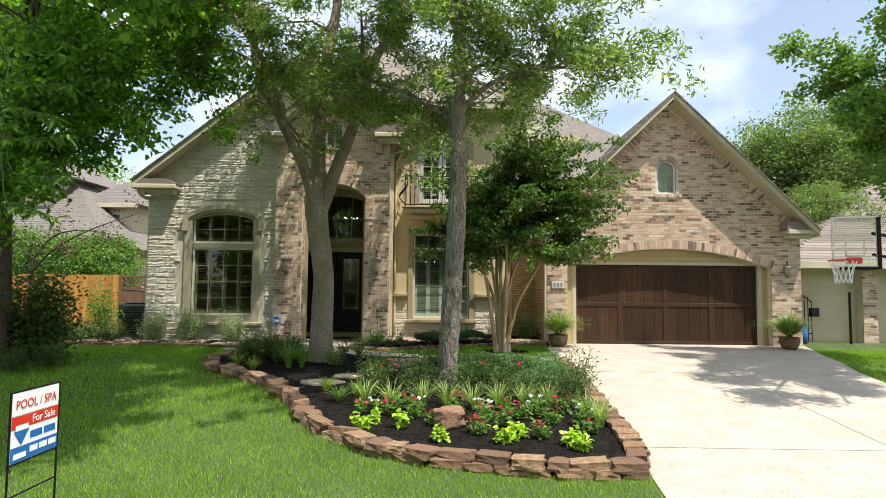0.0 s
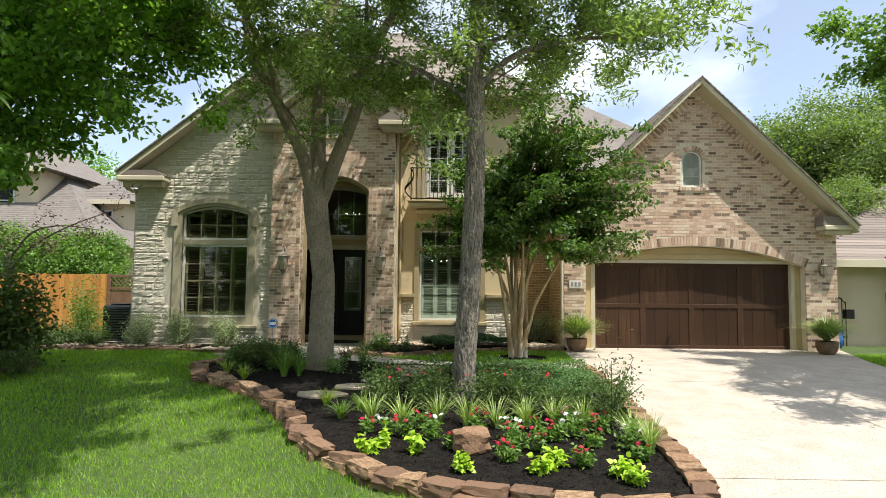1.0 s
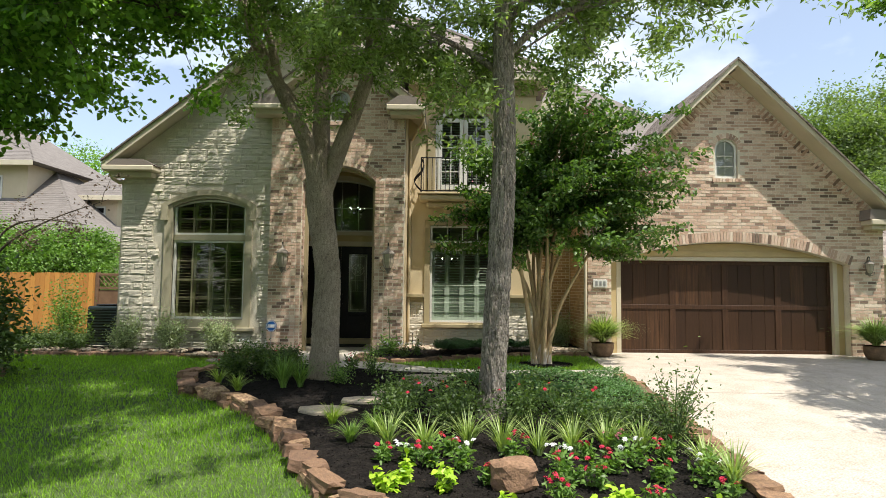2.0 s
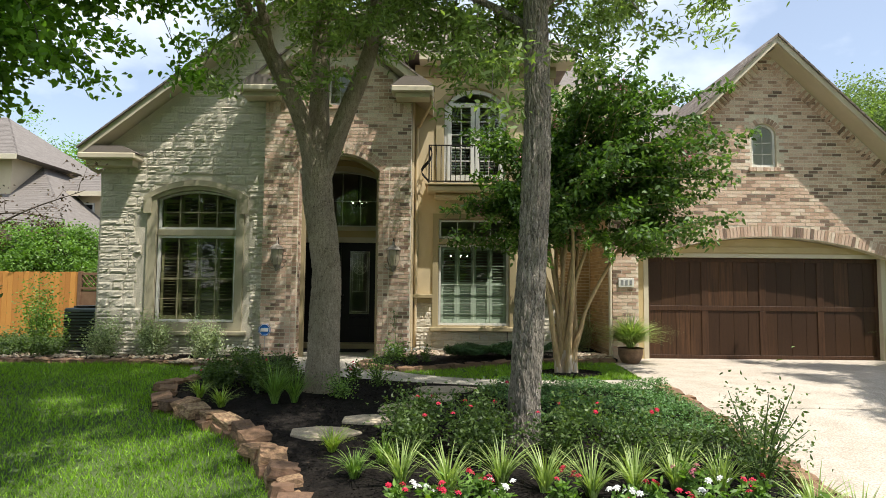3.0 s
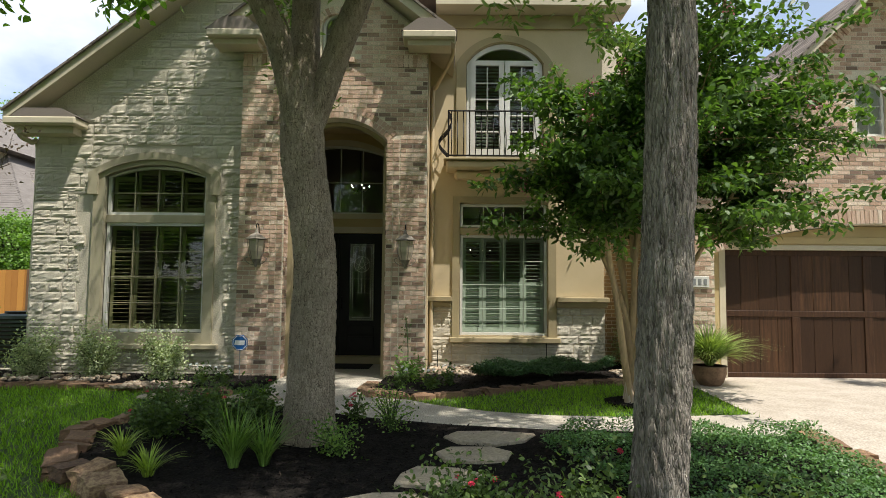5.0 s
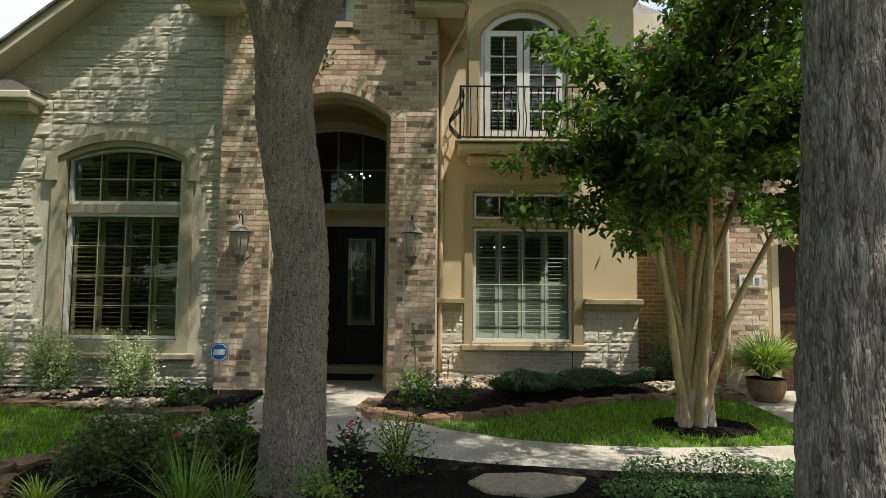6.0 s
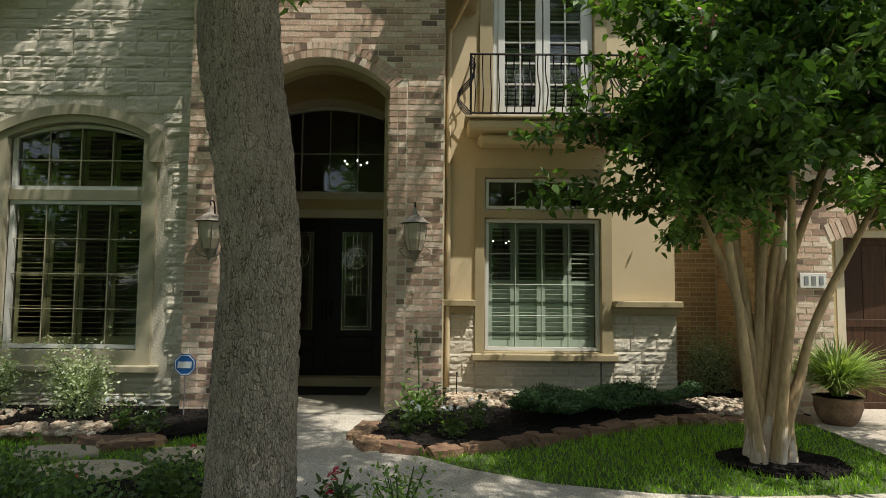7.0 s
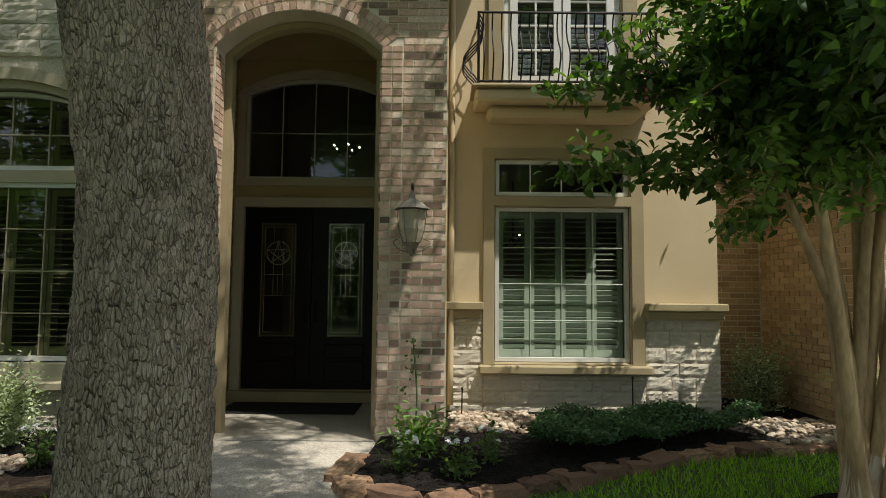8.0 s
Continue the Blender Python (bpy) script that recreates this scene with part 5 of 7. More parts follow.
tree("shade_tree", (10.7, 12.2, g(12.2) + 0.0),
     [([(0, 0, -0.1), (0.05, 0, 1.5), (0.0, 0, 3.0), (-0.1, 0, 5.0)], [0.17, 0.15, 0.14, 0.1])],
     [([(0, 0, 3.0), (-0.8, -0.1, 4.2), (-1.7, -0.2, 5.0), (-2.8, -0.3, 5.3)], [0.07, 0.055, 0.04, 0.02]),
      ([(0, 0, 3.4), (-0.7, 0.6, 5.0), (-1.6, 1.0, 6.2), (-2.6, 1.2, 7.0)], [0.07, 0.055, 0.04, 0.02]),
      ([(0, 0, 4.2), (-0.6, -0.6, 5.8), (-1.4, -1.0, 7.0), (-2.2, -1.2, 7.8)], [0.07, 0.055, 0.04, 0.02]),
      ([(0, 0, 4.4), (-0.8, -1.0, 6.2), (-1.7, -2.2, 7.4), (-2.8, -3.4, 7.9)], [0.07, 0.055, 0.04, 0.02]),
      ([(0, 0, 4.4), (-1.0, -1.6, 5.8), (-2.1, -3.3, 6.5), (-3.2, -5.0, 6.8)], [0.07, 0.055, 0.04, 0.02]),
      ([(0, 0, 4.4), (-0.6, -1.8, 6.0), (-1.3, -3.6, 6.9), (-2.0, -5.4, 7.2)], [0.07, 0.055, 0.04, 0.02]),
      ([(0, 0, 4.6), (0.1, 0.2, 6.5), (0.3, 0.2, 8.5)], [0.09, 0.06, 0.03])],
     34, M_bark2, M_lightleaf, "light-green shade tree beside the driveway", subs=14, per=75, leaf=(0.11, 0.07), detail=16, droop=0.3, reach=(0.5, 1.4), spread=0.15)

pecan = tree("shade_tree", (-4.3, 4.0, g(4.0)),
     [([(0, 0, -0.1), (0.05, 0, 1.5), (0.0, 0, 3.0), (0.1, 0.1, 5.0)], [0.2, 0.18, 0.16, 0.12])],
     [([(0, 0, 4.2), (0.9, 0.9, 5.6), (1.7, 1.7, 6.6), (2.5, 2.4, 7.2)], [0.08, 0.06, 0.04, 0.02]),
      ([(0, 0, 4.2), (0.5, 1.3, 5.8), (1.0, 2.6, 6.8), (1.4, 4.0, 7.3)], [0.08, 0.06, 0.04, 0.02]),
      ([(0.1, 0.1, 4.8), (-0.2, 1.2, 6.2), (-0.4, 2.4, 7.0), (-0.5, 3.8, 7.4)], [0.08, 0.06, 0.04, 0.02]),
      ([(0.1, 0.1, 4.8), (0.9, 0.2, 6.6), (1.8, 0.9, 7.6), (2.6, 1.4, 8.0)], [0.08, 0.06, 0.04, 0.02]),
      ([(0.1, 0.1, 4.8), (0.9, 1.6, 6.2), (1.7, 3.4, 7.0), (2.5, 5.2, 7.4)], [0.08, 0.06, 0.04, 0.02]),
      ([(0.1, 0.1, 4.8), (0.3, 1.8, 6.2), (0.5, 3.7, 7.1), (0.8, 5.6, 7.5)], [0.08, 0.06, 0.04, 0.02])],
     35, M_bark2, M_big, "broad-leaved tree shading the front lawn", subs=12, per=56, spread=0.2, leaf=(0.13, 0.085), detail=14, reach=(0.6, 1.6), sag=0.1)
low = tube(bmesh.new(), curve_pts([(-4.3, 4.0, 3.2), (-4.3, 4.5, 3.8), (-4.1, 4.9, 4.0), (-3.85, 5.6, 3.9)], 12), [0.05 - 0.0035 * k for k in range(13)], 7)
low_limb = part("limb", low, M_bark2, pecan)
for k, (x, y, z, dx, dz) in enumerate(((-3.85, 5.2, 3.62, 0.5, -0.15), (-3.9, 5.3, 3.3, 0.55, -0.05), (-3.8, 5.1, 3.0, 0.45, -0.1), (-3.9, 5.2, 2.75, 0.6, 0.05), (-3.85, 5.3, 2.45, 0.5, -0.02), (-3.8, 5.2, 2.15, 0.4, -0.12), (-3.95, 5.4, 3.85, 0.5, -0.2))):
    rngf = np.random.default_rng(k)
    u = np.linspace(0, 1, 26)
    spine = np.stack([x + dx * u, y + 0.05 * np.sin(3 * u), z + dz * u * u], 1)
    part("frond_stalk", tube(bmesh.new(), [Vector((-4.0, 5.1, 3.95)), Vector((x - 0.05, y, z + 0.1))] + [Vector(p) for p in spine[::5]], 0.006, 5, False), M_stem, pecan)
    pair = np.repeat(spine, 2, 0)
    way = np.tile(np.array([[0.3, 1.6, -0.5], [0.3, -1.6, -0.5]]), (26, 1))
    put_mesh("frond", leaves("frond", pair, 0.13, 0.036, rngf, 0.8, 0.1, way * 1.4), M_lightleaf, pecan, "long compound leaf")


def myrtle():
    rng = np.random.default_rng(41)
    base = Vector((1.32, 13.85, 0.05))
    t = thing("crape_myrtle", base, "multi-stemmed crape myrtle with smooth tan trunks and pink blooms", "tree")
    tops = [(-0.85, -0.1, 2.8), (-0.5, 0.15, 3.7), (-0.2, -0.3, 3.7), (0.05, 0.25, 4.5), (0.4, -0.2, 4.6), (0.8, 0.1, 4.4), (1.15, -0.1, 3.9), (1.4, 0.0, 2.8), (-0.6, -0.35, 3.0), (0.1, -0.4, 3.2), (0.5, 0.35, 3.4)]
    cents, ends = [], []
    for i, tp in enumerate(tops):
        a = 2 * math.pi * i / len(tops)
        b0 = base + Vector((0.15 * math.cos(a) + tp[0] * 0.12, 0.12 * math.sin(a), 0))
        tpv = base + Vector(tp)
        mid = b0.lerp(tpv, 0.45) + Vector((-tp[0] * 0.16 + rng.uniform(-0.07, 0.07), rng.uniform(-0.08, 0.08), 0.0))
        bm = bmesh.new()
        trunk_mesh(bm, [b0, b0.lerp(mid, 0.5) + Vector((0, 0, 0.02)), mid, tpv], [0.052, 0.044, 0.035, 0.022], 12, 22, 0.16, float(i), 0.25)
        stem = part("stem", bm, M_myrtle, t, smooth=True)
        bw = tube(bmesh.new(), [b0 - Vector((0, 0, 0.02)), b0.lerp(mid, 0.07), b0.lerp(mid, 0.2)], [0.070, 0.058, 0.047], 10, False)
        part("washed_base", bw, M_lime_wash, stem, "white-washed stem base", smooth=True)
        bt = bmesh.new()
        for k in range(18):
            u = 0.68 + 0.32 * k / 17
            p = mid.lerp(tpv, min(1, max(0, (u - 0.45) / 0.55)))
            d = Vector(rng.normal(size=3))
            d.z = abs(d.z) * 0.55 + 0.16
            d += Vector((tp[0] * 0.6 + 0.42, -0.15, 0.05))
            d.normalize()
            ln = rng.uniform(0.7, 2.3) * (0.7 if tp[0] < -0.3 else 1.0)
            q = [p + d * ln * s + Vector((0, 0, -0.17 * ln * s * s)) for s in (0, 0.3, 0.6, 1.0)]
            tube(bt, q, [0.014, 0.01, 0.007, 0.003], 5, False)
            ends.append(q[3])
            for c in range(9):
                s = 0.25 + 0.8 * c / 8
                j = min(2, int(s * 3))
                ctr = np.array(q[j].lerp(q[j + 1], min(1.1, s * 3 - j)))
                cents.append(ctr + rng.normal(size=(24, 3)) * np.array([0.085, 0.085, 0.05]))
        part("branchwork", bt, M_myrtle, stem)["kind"] = "stuff"
    put_mesh("crown", leaves("crown", np.concatenate(cents), 0.105, 0.056, rng, 0.6, 0.45), M_myrleaf, t)
    sprays = []
    for k, tip in enumerate(((3.9, 13.4, 3.2), (4.15, 13.5, 3.75), (3.6, 13.3, 4.3), (3.2, 13.2, 4.9), (2.6, 13.4, 5.25), (3.7, 13.6, 2.6), (2.9, 13.1, 3.6), (0.0, 13.4, 2.9), (0.2, 13.3, 4.2), (2.2, 12.9, 4.7), (0.4, 13.2, 1.95), (0.65, 12.95, 1.85), (2.5, 13.2, 1.95), (2.95, 13.4, 2.2), (3.3, 13.2, 2.9), (1.5, 12.8, 2.1), (-0.25, 13.5, 3.35), (-0.1, 13.3, 2.45), (0.25, 13.0, 2.15), (0.9, 12.8, 1.8), (-0.15, 13.6, 3.9), (1.9, 12.9, 1.9))):
        tipv = Vector(tip)
        root = base + Vector((0.55 if tip[0] > 1.4 else -0.4, -0.1, (2.1 if tip[2] < 2.3 else 2.5) + 0.12 * (k % 4)))
        q = curve_pts([root, root.lerp(tipv, 0.5) + Vector((0, 0, 0.22)), tipv], 14)
        part("spray", tube(bmesh.new(), q, [0.012 - 0.0006 * j for j in range(15)], 5, False), M_myrtle, t)
        line = np.array([list(p) for p in q])
        u = np.linspace(3, 14, 60)
        i0 = np.minimum(u.astype(int), 13)
        sp = line[i0] + (line[i0 + 1] - line[i0]) * (u - i0)[:, None]
        sprays.append(np.repeat(sp, 3, 0) + rng.normal(size=(180, 3)) * 0.045)
    put_mesh("young_leaves", leaves("young_leaves", np.concatenate(sprays), 0.095, 0.05, rng, 0.7, 0.35), M_myrspray, t, "lighter green young leaves on long sprays")
    for e in random.Random(2).sample(ends, 14):
        pts = np.array(e) + rng.normal(size=(40, 3)) * np.array([0.05, 0.05, 0.07])
        put_mesh("bloom", leaves("bloom", pts, 0.03, 0.03, rng, 0.3, 0.0), M_pink, t, "pale pink flower cluster")["kind"] = "stuff"


myrtle()


def far_tree(base, height, radius, seed, leafmat, label, n=26, per=130, leaf=(0.28, 0.2), trunk_h=0.35, mat=None):
    """A tree further off: tapered trunk, limbs and a crown of clumps."""
    rng = np.random.default_rng(seed)
    t = thing("background_tree", base, label, "tree")
    B = Vector(base)
    bm = bmesh.new()
    trunk_mesh(bm, [B, B + Vector((0.1, 0, height * 0.3)), B + Vector((0, 0.1, height * 0.8))], [height * 0.022, height * 0.018, 0.05], 10, 12, 0.08, float(seed))
    trunk = part("trunk", bm, mat or M_bark2, t, smooth=True)
    cents = []
    for i in range(n):
        u = rng.uniform(trunk_h, 1.0)
        a = rng.uniform(0, 2 * math.pi)
        rr = radius * math.sqrt(max(0.05, 1 - ((u - 0.55) / 0.55) ** 2)) * rng.uniform(0.35, 1.0)
        c = B + Vector((rr * math.cos(a), rr * math.sin(a), u * height))
        bl = tube(bmesh.new(), [B + Vector((0, 0, u * height * 0.75)), c.lerp(B + Vector((0, 0, u * height)), 0.4), c], [0.07, 0.04, 0.015], 5, False)
        part("limb", bl, mat or M_bark2, trunk)
        for k in range(3):
            cents.append(np.array(c) + rng.normal(size=3) * radius * 0.16 + rng.normal(size=(per // 3, 3)) * radius * np.array([0.13, 0.13, 0.09]))
    put_mesh("crown", leaves("crown", np.concatenate(cents), leaf[0], leaf[1], rng, 0.5, 0.2, corners=4), leafmat, t)


for i, (x, y, h, r) in enumerate(((17.6, 31, 9.6, 3.4), (23, 34, 11.5, 4.2), (29, 36, 12, 4.5), (22, 27, 10, 4.0), (-17, 22.5, 3.4, 1.4), (-14.2, 21.6, 3.0, 1.4), (-12.2, 21.5, 2.9, 1.3), (-26, 40, 10, 4), (5, 42, 9, 4), (13.2, 20.5, 4.9, 1.6))):
    far_tree((x, y, 0), h, r, 60 + i, M_far if i < 4 or i == 9 else M_lightleaf if h < 5 else M_big, "leafy green tree beyond the houses" if h > 5 else "bright green small tree behind the fence", 90, 480 if i < 4 else 330, (0.17, 0.11) if h > 5 else (0.10, 0.055))
# Unseen trees for the window panes to reflect; outer ones added to hide sky.
for i, (x, y, h, r) in enumerate(((-16, -22, 6.5, 3.5), (-8, -25, 13, 5), (-0.5, -23, 12, 4.6), (6.5, -26, 13, 5), (14, -22, 11, 4.5), (-25, -20, 12, 5), (23, -22, 12, 5), (-33, -20, 10, 5), (-42, -14, 10, 5), (-50, -6, 10, 5), (33, -20, 11, 5))):
    far_tree((x, y, g(y)), h, r, 80 + i, M_big, "unseen leafy street tree for the window panes to reflect", 40, 170, (0.5, 0.4), 0.12)


# ---- edging stones ----
SHAPES = [rough_stone("edging_stone", k) for k in range(6)]
for me in SHAPES:
    me.materials.append(M_rock)


def edging(name, line, label, course, size, seed, parent_at, wild=1.0, z_of=g):
    rng = random.Random(seed)
    t = thing(name, (*parent_at, z_of(parent_at[1])), label, "stone edging", kind="structure")
    pts = [Vector((x, y, 0)) for x, y in line]
    total = sum((b - a).length for a, b in zip(pts, pts[1:]))
    for c in range(course):
        d = rng.uniform(0, 0.15)
        while d < total:
            ln = rng.uniform(*size)
            m, rest = d + ln / 2, d + ln / 2
            for a, b in zip(pts, pts[1:]):
                if rest <= (b - a).length:
                    break
                rest -= (b - a).length
            dirv = (b - a).normalized()
            p = a + dirv * min(rest, (b - a).length)
            h = rng.uniform(0.085, 0.115)
            yaw = math.degrees(math.atan2(dirv.y, dirv.x))
            z = z_of(p.y) + (0.035 if c == 0 else 0.115) - (0.02 if course == 1 else 0)
            ob = new("edging_stone", rng.choice(SHAPES))
            set_at(ob, pose(p.x + rng.uniform(-0.025, 0.025) * wild, p.y + rng.uniform(-0.02, 0.02) * wild, z + rng.uniform(-0.01, 0.006) * wild, rng.uniform(-6, 6) * wild, rng.uniform(-5, 5) * wild, yaw + rng.uniform(-8, 8) * wild) @ Matrix.Diagonal((ln * rng.uniform(0.86, 0.99), rng.uniform(0.17, 0.26), h * (1.0 if course > 1 else 1.3), 1)), t)
            d += ln
    return t


FRONT_EDGE = [(-1.35, 7.3), (-0.78, 6.72), (-0.2, 6.42), (0.6, 6.2), (1.3, 6.07), (1.9, 6.08)]
edging("bed_edging", FRONT_EDGE, "two courses of rusty sandstone blocks round the flower bed", 2, (0.22, 0.42), 1, (0.3, 6.3))
edging("bed_edging", [(1.98, 6.1), (2.12, 6.6), (2.2, 8), (2.3, 10), (2.36, 11.9)], "rusty sandstone blocks beside the driveway", 2, (0.2, 0.36), 2, (2.1, 8))
edging("bed_edging", [(-4.3, 12.4), (-4.5, 11.85), (-4.14, 10.95), (-3.42, 10.45), (-2.76, 9.76), (-2.2, 8.86), (-1.79, 7.97), (-1.4, 7.35)], "irregular stacked sandstone blocks along the lawn", 2, (0.16, 0.42), 3, (-3.0, 9.8), 2.2)
edging("window_bed_edging", [(-2.12, 15.0), (-2.16, 14.5), (-2.0, 14.12), (-1.5, 13.99), (-0.8, 14.24), (0.0, 14.74), (1.1, 15.33), (2.0, 15.42), (2.6, 15.44)], "low brown sandstone edging round the window bed", 1, (0.24, 0.4), 4, (0, 14.7))
edging("foundation_edging", [(-9.5, 14.92), (-8.4, 14.68), (-6.9, 14.68), (-5.4, 14.53), (-4.3, 14.12), (-3.75, 14.3)], "low flat stones along the foundation bed", 1, (0.25, 0.5), 5, (-6, 14.6))
edging("side_bed_edging", [(-10.6, 9.55), (-8.6, 10.52), (-7.52, 11.9), (-8.3, 12.75)], "low stones round the side bed", 1, (0.25, 0.45), 6, (-8, 11))


def lump(name, at, size, mat, label, category, seed, group=""):
    rng = random.Random(seed)
    bm = bmesh.new()
    bmesh.ops.create_icosphere(bm, subdivisions=3, radius=1)
    for v in bm.verts:
        q = v.co.copy()
        for ax in range(3):
            q[ax] = math.copysign(abs(q[ax]) ** 0.6, q[ax])
        n1 = noise.noise(q * 1.6 + Vector((seed, 0, 0)))
        v.co = Vector((q.x * size[0], q.y * size[1], q.z * size[2])) * (0.85 + 0.2 * n1 + 0.06 * noise.noise(q * 6))
        v.co += Vector(at)
    ob = part(name, bm, mat, smooth=False)
    return tagged(ob, label, category, group)


lump("boulder", (0.08, 7.4, g(7.4) + 0.2), (0.24, 0.17, 0.16), M_rock, "squared rust-brown sandstone boulder in the mulch", "boulder", 3)
for i, (x, y, a, b) in enumerate(((-1.94, 9.75, 0.36, 0.26), (-1.5, 10.25, 0.36, 0.24), (-1.15, 10.75, 0.38, 0.25), (-0.85, 11.27, 0.38, 0.25), (-0.72, 11.74, 0.46, 0.27), (-4.1, 13.4, 0.42, 0.26), (-3.55, 13.85, 0.4, 0.24), (-4.7, 13.9, 0.42, 0.25))):
    bm = bmesh.new()
    rng = random.Random(i)
    lo = [bm.verts.new((x + a * math.cos(k * math.pi / 3.5 + i) * rng.uniform(0.8, 1.15), y + b * math.sin(k * math.pi / 3.5 + i) * rng.uniform(0.8, 1.15), g(y) + (0.065 if y < 12.6 else -0.02))) for k in range(7)]
    f = bm.faces.new(lo)
    up = bmesh.ops.extrude_face_region(bm, geom=[f])["geom"]
    bmesh.ops.translate(bm, verts=[v for v in up if isinstance(v, bmesh.types.BMVert)], vec=(0, 0, 0.06))
    bmesh.ops.bevel(bm, geom=[e for e in bm.edges if abs(e.verts[0].co.z - e.verts[1].co.z) < 0.01], offset=0.012, segments=1, affect="EDGES")
    tagged(part("stepping_stone", bm, M_flag), "flat tan flagstone laid in the mulch", "stepping stone", "stepping stones")


def pebbles(name, at, spread, count, seed, label, size=(0.02, 0.05)):
    rng = random.Random(seed)
    base = bmesh.new()
    bmesh.ops.create_icosphere(base, subdivisions=1, radius=1)
    vb = [v.co.copy() for v in base.verts]
    fb = [[v.index for v in f.verts] for f in base.faces]
    base.free()
    verts, faces = [], []
    for i in range(count):
        x, y = at[0] + rng.uniform(-1, 1) * spread[0], at[1] + rng.uniform(-1, 1) * spread[1]
        s = rng.uniform(*size)
        m = pose(x, y, g(y) + 0.07 + s * 0.3, 0, rng.uniform(-20, 20), rng.uniform(0, 180)) @ Matrix.Diagonal((s * rng.uniform(1, 1.6), s, s * 0.65, 1))
        k = len(verts)
        verts += [tuple(m @ v) for v in vb]
        faces += [tuple(k + j for j in f) for f in fb]
    me = bpy.data.meshes.new(name)
    me.from_pydata(verts, [], faces)
    tagged(put_mesh(name, me, M_pebble), label, "pebbles", kind="stuff")


pebbles("river_pebbles", (-0.9, 16.2), (0.45, 0.45), 320, 1, "rounded tan and brown river pebbles beneath the window")
pebbles("river_pebbles", (2.2, 15.95), (0.5, 0.5), 320, 2, "rounded tan river pebbles in the recess")
pebbles("river_pebbles", (-5.1, 14.5), (0.5, 0.25), 200, 3, "rounded pale river pebbles in the bed")
pebbles("river_pebbles", (-7.5, 15.1), (1.6, 0.3), 240, 4, "rounded brown river pebbles along the wall")


# ---- shrubs and flowers ----
def shrub(name, at, size, count, leaf, leafmat, label, seed, stems=9, up=0.4, droop=-0.2, category="shrub", group="", loose=0.0, shell=0.45):
    rng = np.random.default_rng(seed)
    t = thing(name, at, label, category, group)
    B = Vector(at)
    cents = []
    for i in range(stems):
        a, e = rng.uniform(0, 2 * math.pi), rng.uniform(0.3, 1.0)
        tip = B + Vector((size[0] * math.cos(a) * math.sqrt(1 - 0.6 * e * e) * rng.uniform(0.6, 1.05), size[1] * math.sin(a) * math.sqrt(1 - 0.6 * e * e) * rng.uniform(0.6, 1.05), size[2] * e * rng.uniform(0.8, 1.15 + loose)))
        bm = tube(bmesh.new(), [B, B.lerp(tip, 0.5) + Vector((0, 0, size[2] * 0.12)), tip], [0.010, 0.006, 0.003], 5, False)
        part("stem", bm, M_stem, t)
        m = count // stems
        u = rng.uniform(0.2, 1.05, (m, 1))
        c = np.array(B) * (1 - u) + np.array(tip) * u
        c[:, 2] += size[2] * 0.12 * np.sin(math.pi * u[:, 0])
        cents.append(c + rng.normal(size=(m, 3)) * np.array(size) * shell * 0.42)
    pts = np.concatenate(cents)
    pts[:, 2] = np.maximum(pts[:, 2], at[2] + 0.02)
    put_mesh("foliage", leaves("foliage", pts, leaf[0], leaf[1], rng, up, droop), leafmat, t)
    return t


def clump(name, at, length, count, leafmat, label, seed, width=0.012, lean=0.6, category="grass clump", group="", parent=None):
    """Arching strap leaves from one crown."""
    rng = np.random.default_rng(seed)
    a = rng.uniform(0, 2 * math.pi, count)
    ln = length * rng.uniform(0.6, 1.15, count)
    le = lean * rng.uniform(0.25, 1.3, count)
    quads = []
    d = np.stack([np.cos(a), np.sin(a), np.zeros(count)], 1)
    s = np.stack([-np.sin(a), np.cos(a), np.zeros(count)], 1)
    root = np.array(at) + d * 0.02 * rng.uniform(0, 2, (count, 1))
    prev = root
    steps = 5
    wprev = width
    for k in range(1, steps + 1):
        u = k / steps
        w = width * (1 - u ** 2) + 0.001
        p = root + d * (ln * le * u ** 1.5)[:, None] + np.array([0, 0, 1.0]) * (ln * (u - 0.45 * le * u ** 2.6))[:, None]
        quads.append(np.stack([prev - s * wprev / 2, prev + s * wprev / 2, p + s * w / 2, p - s * w / 2], 1))
        prev, wprev = p, w
    v = np.stack(quads, 1).reshape(-1, 4, 3)
    me = polys("blade", v, 4)
    if parent:
        return put_mesh("foliage", me, leafmat, parent)
    t = thing(name, at, label, category, group)
    put_mesh("foliage", me, leafmat, t)
    return t


def blossom_mesh(name, mat, r, seed):
    rng = random.Random(seed)
    bm = bmesh.new()
    for ring, rr, lift in ((7, r, 0.0), (6, r * 0.6, 0.008)):
        for i in range(ring):
            a = 2 * math.pi * i / ring + rng.uniform(-0.15, 0.15)
            q = [(0, 0, lift), (rr * 0.7 * math.cos(a - 0.4), rr * 0.7 * math.sin(a - 0.4), lift + 0.006), (rr * math.cos(a), rr * math.sin(a), lift - 0.002), (rr * 0.7 * math.cos(a + 0.4), rr * 0.7 * math.sin(a + 0.4), lift + 0.006)]
            bm.faces.new([bm.verts.new(p) for p in q])
    me = bpy.data.meshes.new(name)
    bm.to_mesh(me)
    bm.free()
    me.materials.append(mat)
    return me


BLOSSOM = {"red": blossom_mesh("blossom", M_red, 0.029, 1), "white": blossom_mesh("blossom", M_petal, 0.029, 2), "pink": blossom_mesh("blossom", M_pink, 0.032, 3)}


